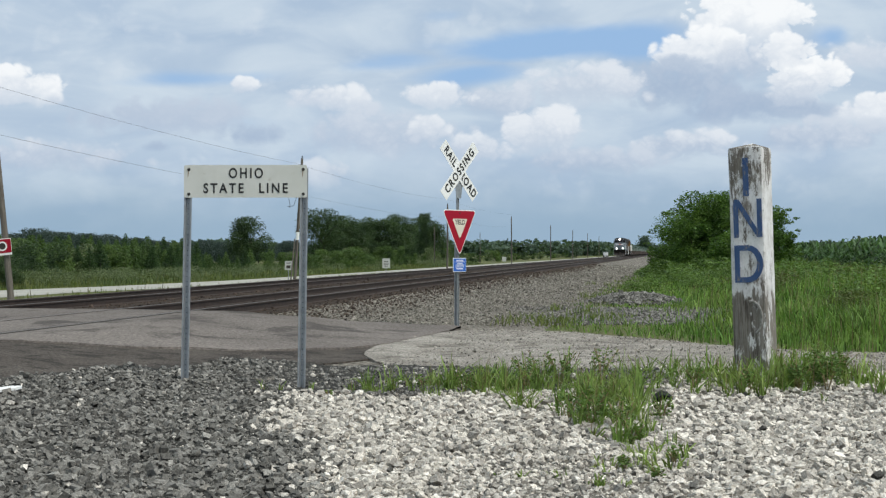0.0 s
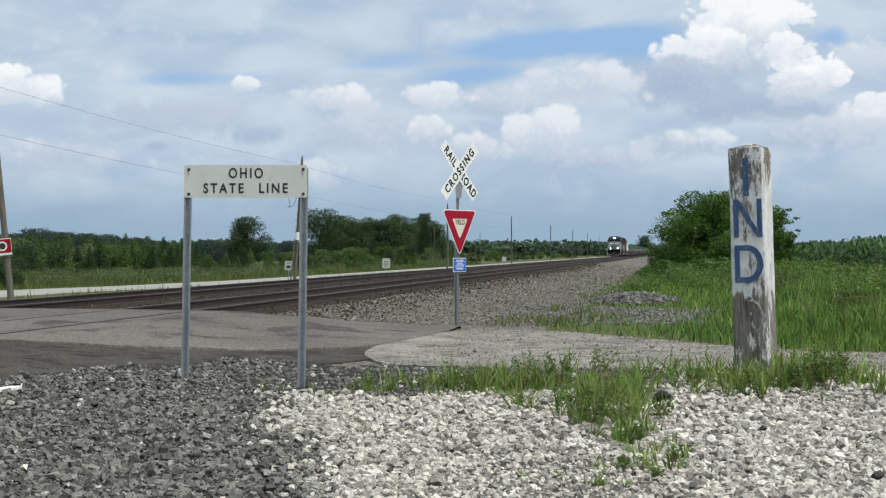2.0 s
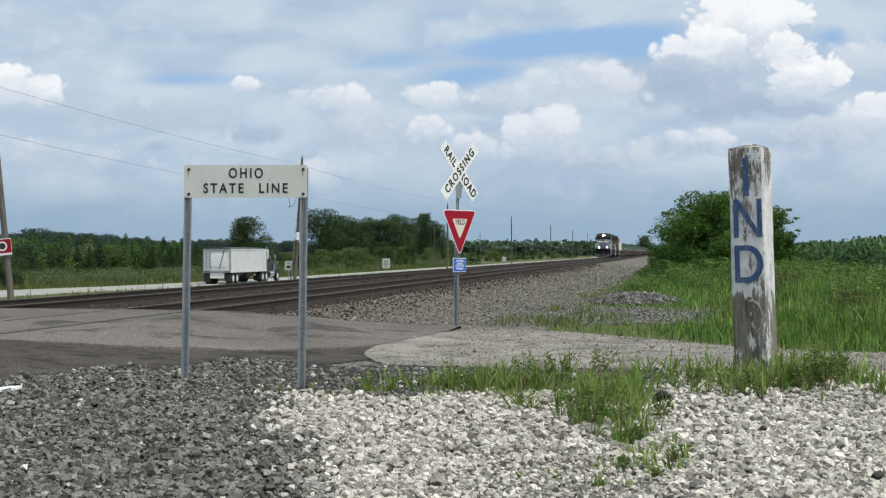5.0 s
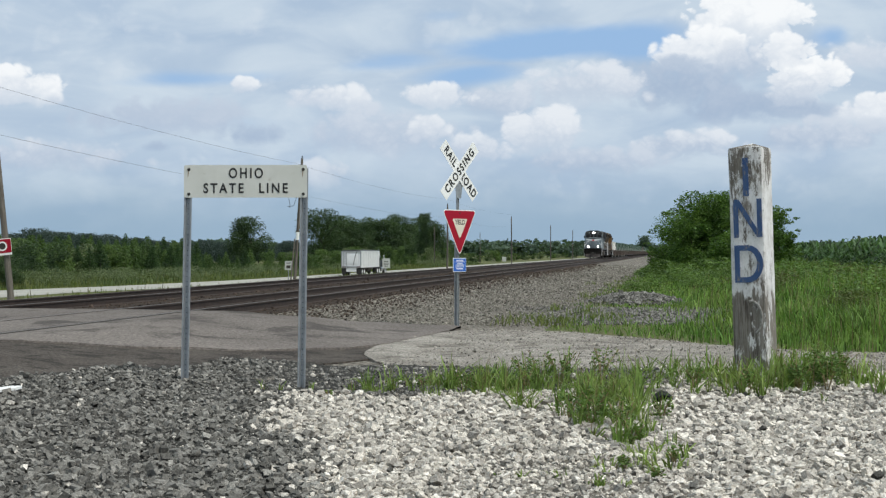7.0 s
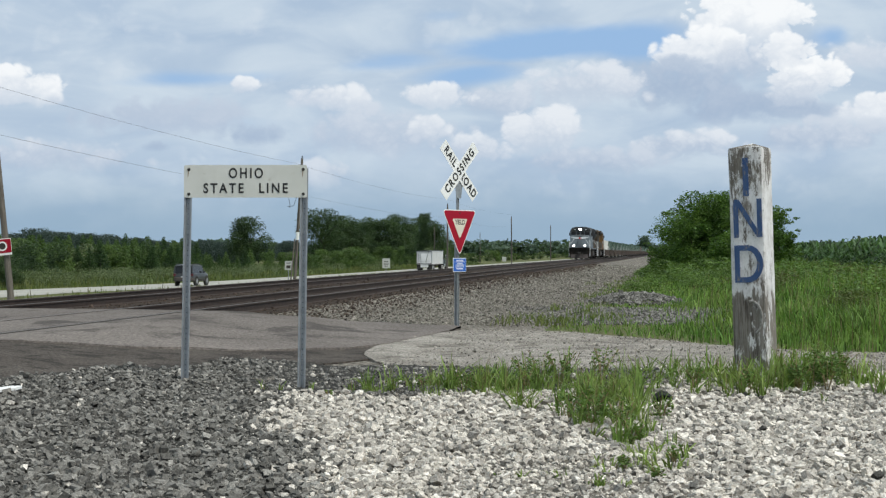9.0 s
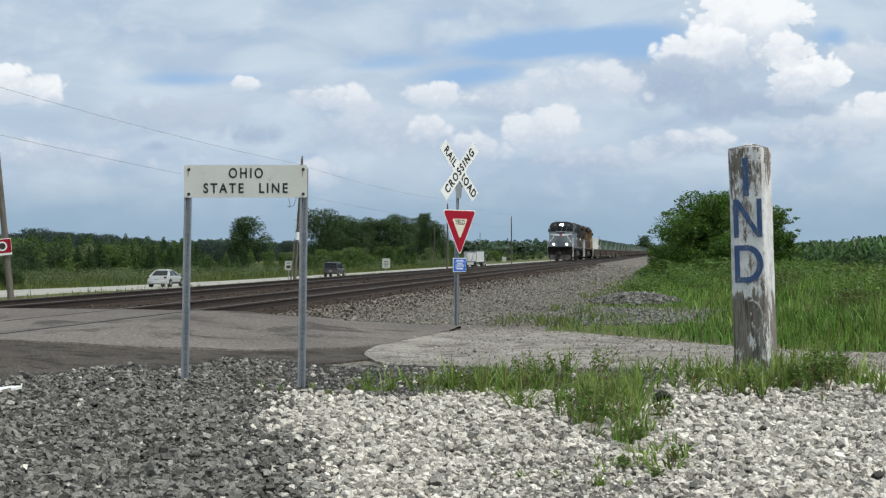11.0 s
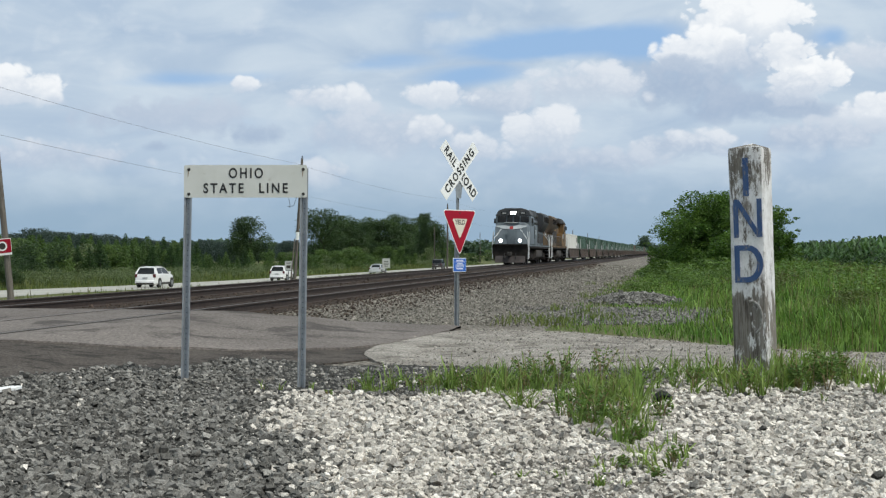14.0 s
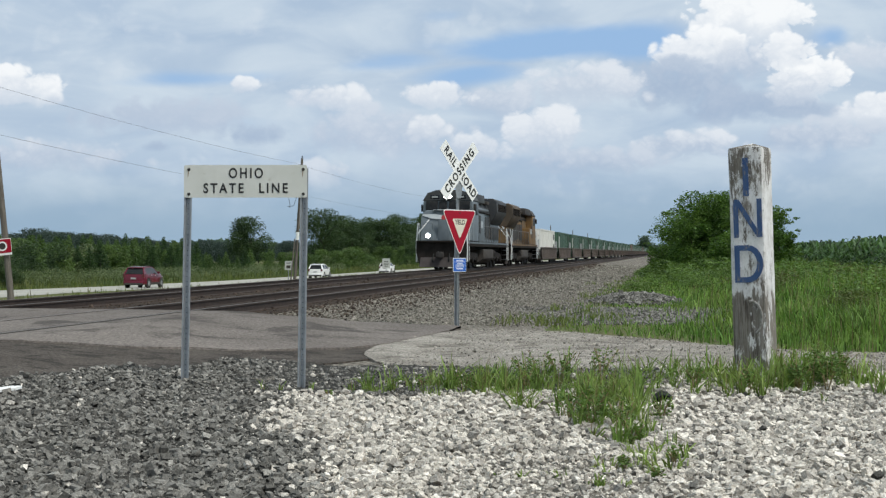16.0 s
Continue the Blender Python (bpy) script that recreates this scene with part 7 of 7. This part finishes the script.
low_growth()


def lane_stones():
    n = 16000
    p = RNG.uniform(-4.0, 12, n)
    lo = np.interp(p, [-4.05, -3.9, -3.6, -3.2, -1, 30], [19.2, 18.4, 17.4, 16.7, 15.7, 11.5])
    hi = np.interp(p, [-4.05, -3.9, -3.6, -3.2, -1.8, 0.6, 2.0, 30], [21.2, 22.3, 24.0, 25.0, 24.4, 20.9, 19.3, 14.8])
    y = lo + (hi - lo) * RNG.random(n)
    keep = RNG.random(n) < np.interp(np.minimum(y - lo, hi - y), [0, 1.2], [1.0, 0.35])
    p, y = p[keep], y[keep]
    x = p + K * y
    size = RNG.lognormal(-4.3, 0.4, len(x))
    stones("lane_stones", np.stack([x, y, gz(x, y) + 0.022 + size * 0.3], -1), size, M_STONE_L, "small loose stones on the gravel lane", "oct")


M_STONE_L = mat("lane_stone", (0.36, 0.33, 0.285), (0.22, 0.20, 0.175), 3, 0.9, island=0.6)
lane_stones()


def corn_field():
    """Rows of maize: a stalk and arching leaves."""
    pts = []
    for r in range(14):
        p = 9.4 + r * 0.76
        y = 50.0 + 2.5 * r
        while y < 330:
            pts.append((p + RNG.normal(0, 0.06), y + RNG.normal(0, 0.05)))
            y += 0.27 + 0.0016 * (y - 50)
    a = np.array(pts)
    x, y = a[:, 0] + K * a[:, 1], a[:, 1]
    n = len(x)
    H = RNG.normal(1.80, 0.10, n) + 0.10 * np.sin(y * 0.2)
    vs, fs = [], []
    k = 0
    for j in range(9):
        z = H * (0.10 + 0.095 * j)
        ang = RNG.uniform(0, 6.283, n)
        L = RNG.uniform(0.5, 0.85, n) * (1.0 if j < 7 else 0.7)
        up = RNG.uniform(0.10, 0.34, n) * (1.6 if j > 6 else 1.0)
        c, s = np.cos(ang), np.sin(ang)
        w = 0.055 + 0.0002 * y
        v = np.empty((n, 5, 3))
        for i, (d, rise, ww) in enumerate(((0.0, 0.0, 0.6), (0.45, 1.0, 1.0))):
            v[:, 2 * i] = np.stack([x + c * L * d - s * w * ww, y + s * L * d + c * w * ww, z + up * rise], -1)
            v[:, 2 * i + 1] = np.stack([x + c * L * d + s * w * ww, y + s * L * d - c * w * ww, z + up * rise], -1)
        v[:, 4] = np.stack([x + c * L, y + s * L, z + up * RNG.uniform(-0.5, 0.9, n)], -1)
        f = np.array([(0, 1, 3), (0, 3, 2), (2, 3, 4)])
        vs.append(v.reshape(-1, 3)), fs.append((f[None] + (np.arange(n) * 5)[:, None, None]).reshape(-1, 3) + k)
        k += n * 5
    w = 0.016
    v = np.empty((n, 4, 3))
    for i, (dx, dy) in enumerate(((-w, 0), (w, -w), (0, w))):
        v[:, i] = np.stack([x + dx, y + dy, gz(x, y)], -1)
    v[:, 3] = np.stack([x, y, H], -1)
    f = np.array([(0, 1, 3), (1, 2, 3), (2, 0, 3)])
    vs.append(v.reshape(-1, 3)), fs.append((f[None] + (np.arange(n) * 4)[:, None, None]).reshape(-1, 3) + k)
    me = flat_mesh(np.concatenate(vs), np.concatenate(fs), M_CORN, "corn")
    tagged(part("corn_field", me, M_CORN, smooth=False), "tall green corn in rows at the field edge", "corn", kind="stuff")


corn_field()


# ---- small things ----
# Raised strips coloured dark in place of the open flangeway grooves.
M_GROOVE = mat("dark_groove_strip", (0.030, 0.027, 0.025), (0.055, 0.05, 0.045), 5, 0.9, spec=0.12)
for p in (NEAR_TRACK, FAR_TRACK):
    for s in (0.755,):
        for d in (-0.085, 0.085):
            bm = bm_new()
            box(bm, (s + d * 0.72, 21.9, 0.3145), (0.05, 9.4, 0.03), bevel=0.004)
            st = part("flangeway_strip", bm, M_GROOVE)
            st.matrix_world = pose(p, 0, 0, 0, 0, TURN)
            tagged(st, "dark strip standing in for the flangeway groove beside the rail", "strip", "crossing strips")

def weed(x, y, h, n, seed):
    s = thing("weed", "leafy green weed growing in the gravel", "weed", pose(x, y, float(gravel_z(x, y))), group="weeds in the gravel")
    rng = random.Random(seed)
    blobs = []
    for i in range(7):
        bm = bm_new()
        a, L = rng.uniform(0, 6.28), h * rng.uniform(0.6, 1.0)
        q = (math.cos(a) * L * 0.45, math.sin(a) * L * 0.45, L * 0.9)
        tube(bm, [(0, 0, -0.03), (q[0] * 0.4, q[1] * 0.4, q[2] * 0.6), q], 0.004, 5)
        blobs.append((q[0] * 0.75, q[1] * 0.75, q[2] * 0.72, h * 0.10, h * 0.10, h * 0.30))
        part("dry_stem", bm, M_DRYSTEM, s)
    part("foliage", leaf_cloud(blobs, int(n * 0.7), 0.036, M_WEEDLEAF, "leaves"), M_WEEDLEAF, s, smooth=False)


WEEDS = ((3.38, 13.2, 0.40, 620), (3.58, 13.4, 0.44, 620), (3.2, 13.0, 0.30, 380), (3.72, 13.6, 0.34, 300), (1.12, 11.0, 0.32, 320), (1.34, 10.8, 0.28, 260), (0.98, 11.3, 0.28, 240), (1.22, 11.5, 0.30, 260), (1.5, 13.7, 0.44, 300),
         (0.95, 14.1, 0.42, 300), (0.80, 13.8, 0.36, 260), (1.12, 13.9, 0.40, 260), (1.72, 11.4, 0.24, 180), (2.3, 13.2, 0.26, 220), (-1.05, 13.2, 0.10, 40), (0.2, 13.6, 0.22, 180), (0.45, 14.0, 0.26, 200), (-0.2, 14.0, 0.18, 120), (3.45, 13.0, 0.36, 520), (1.3, 9.9, 0.2, 140), (1.25, 8.4, 0.12, 90), (1.1, 8.8, 0.12, 90), (1.45, 9.1, 0.14, 90), (2.75, 12.9, 0.26, 220))
for i, (x, y, h, n) in enumerate(WEEDS):
    weed(x, y, h, n, 200 + i)

M_PIPE = mat("black_plastic", (0.008, 0.008, 0.008), (0.014, 0.014, 0.013), 12, 0.7, spec=0.15)
# Near-black colour painted as the shade inside the pipe.
M_PIPE_SHADE = mat("pipe_inner_shade", (0.006, 0.006, 0.005), (0.012, 0.011, 0.010), 20, 0.95, spec=0.1)
pipe = thing("drain_pipe", "short black plastic pipe end lying in grass", "pipe", pose(1.90, 12.45, 0.035, 0, 0, -6))
bm = bm_new()
N_SEG = 18
for r0, r1 in ((0.10, 0.086),):
    rings = []
    for r, y in ((r0, -0.12), (r0, 0.25), (r1, 0.25), (r1, -0.12)):
        rings.append([bm.verts.new((r * math.cos(2 * math.pi * i / N_SEG), y, r * math.sin(2 * math.pi * i / N_SEG))) for i in range(N_SEG)])
    for a, b in zip(rings, rings[1:] + rings[:1]):
        for i in range(N_SEG):
            bm.faces.new((a[i], a[(i + 1) % N_SEG], b[(i + 1) % N_SEG], b[i]))
part("tube", bm, M_PIPE, pipe)
# A solid plug closes the tube; its black stands for the inner shade.
bm = bm_new()
cyl(bm, (0, -0.09, 0), (0, 0.24, 0), 0.0865, seg=N_SEG)
part("mouth", bm, M_PIPE_SHADE, pipe, "black plug painted as the shade inside the pipe")


plank = thing("broken_board", "broken white painted board lying on gravel", "board", pose(-3.80, 12.5, float(gravel_z(-3.80, 12.5)) + 0.045, 4, -6, 24))
bm = bm_new()
prism(bm, [(-0.22, -0.06), (0.10, -0.05), (0.16, -0.01), (0.08, 0.05), (-0.22, 0.06)], 2, -0.015, 0.015, bevel=0.004)
part("board", bm, M_REFLWHITE, plank)



def motions():
    """Everything that moves: the train, its wheels, the traffic."""
    for ob, at in MOVING:
        times = [0.0, 16.0] if "loco" in ob.name or ob.name.startswith(("well", "container")) else [i * 0.5 for i in range(33)]
        walk(ob, [(t, at(t)) for t in times])
        for curve in ob.animation_data.action.layers[0].strips[0].channelbag(ob.animation_data.action_slot).fcurves:
            for k in curve.keyframe_points:
                k.interpolation = "LINEAR"
    step = 1.0 / FPS
    for ob, place, r in SPINNING:
        turn = -RATE / ALONG.y / r * (-1 if ob.parent.parent == second else 1)
        walk(ob, [(i * step, Matrix.Translation(place) @ Matrix.Rotation(-turn * i * step, 4, "X")) for i in range(0, 481)])


motions()
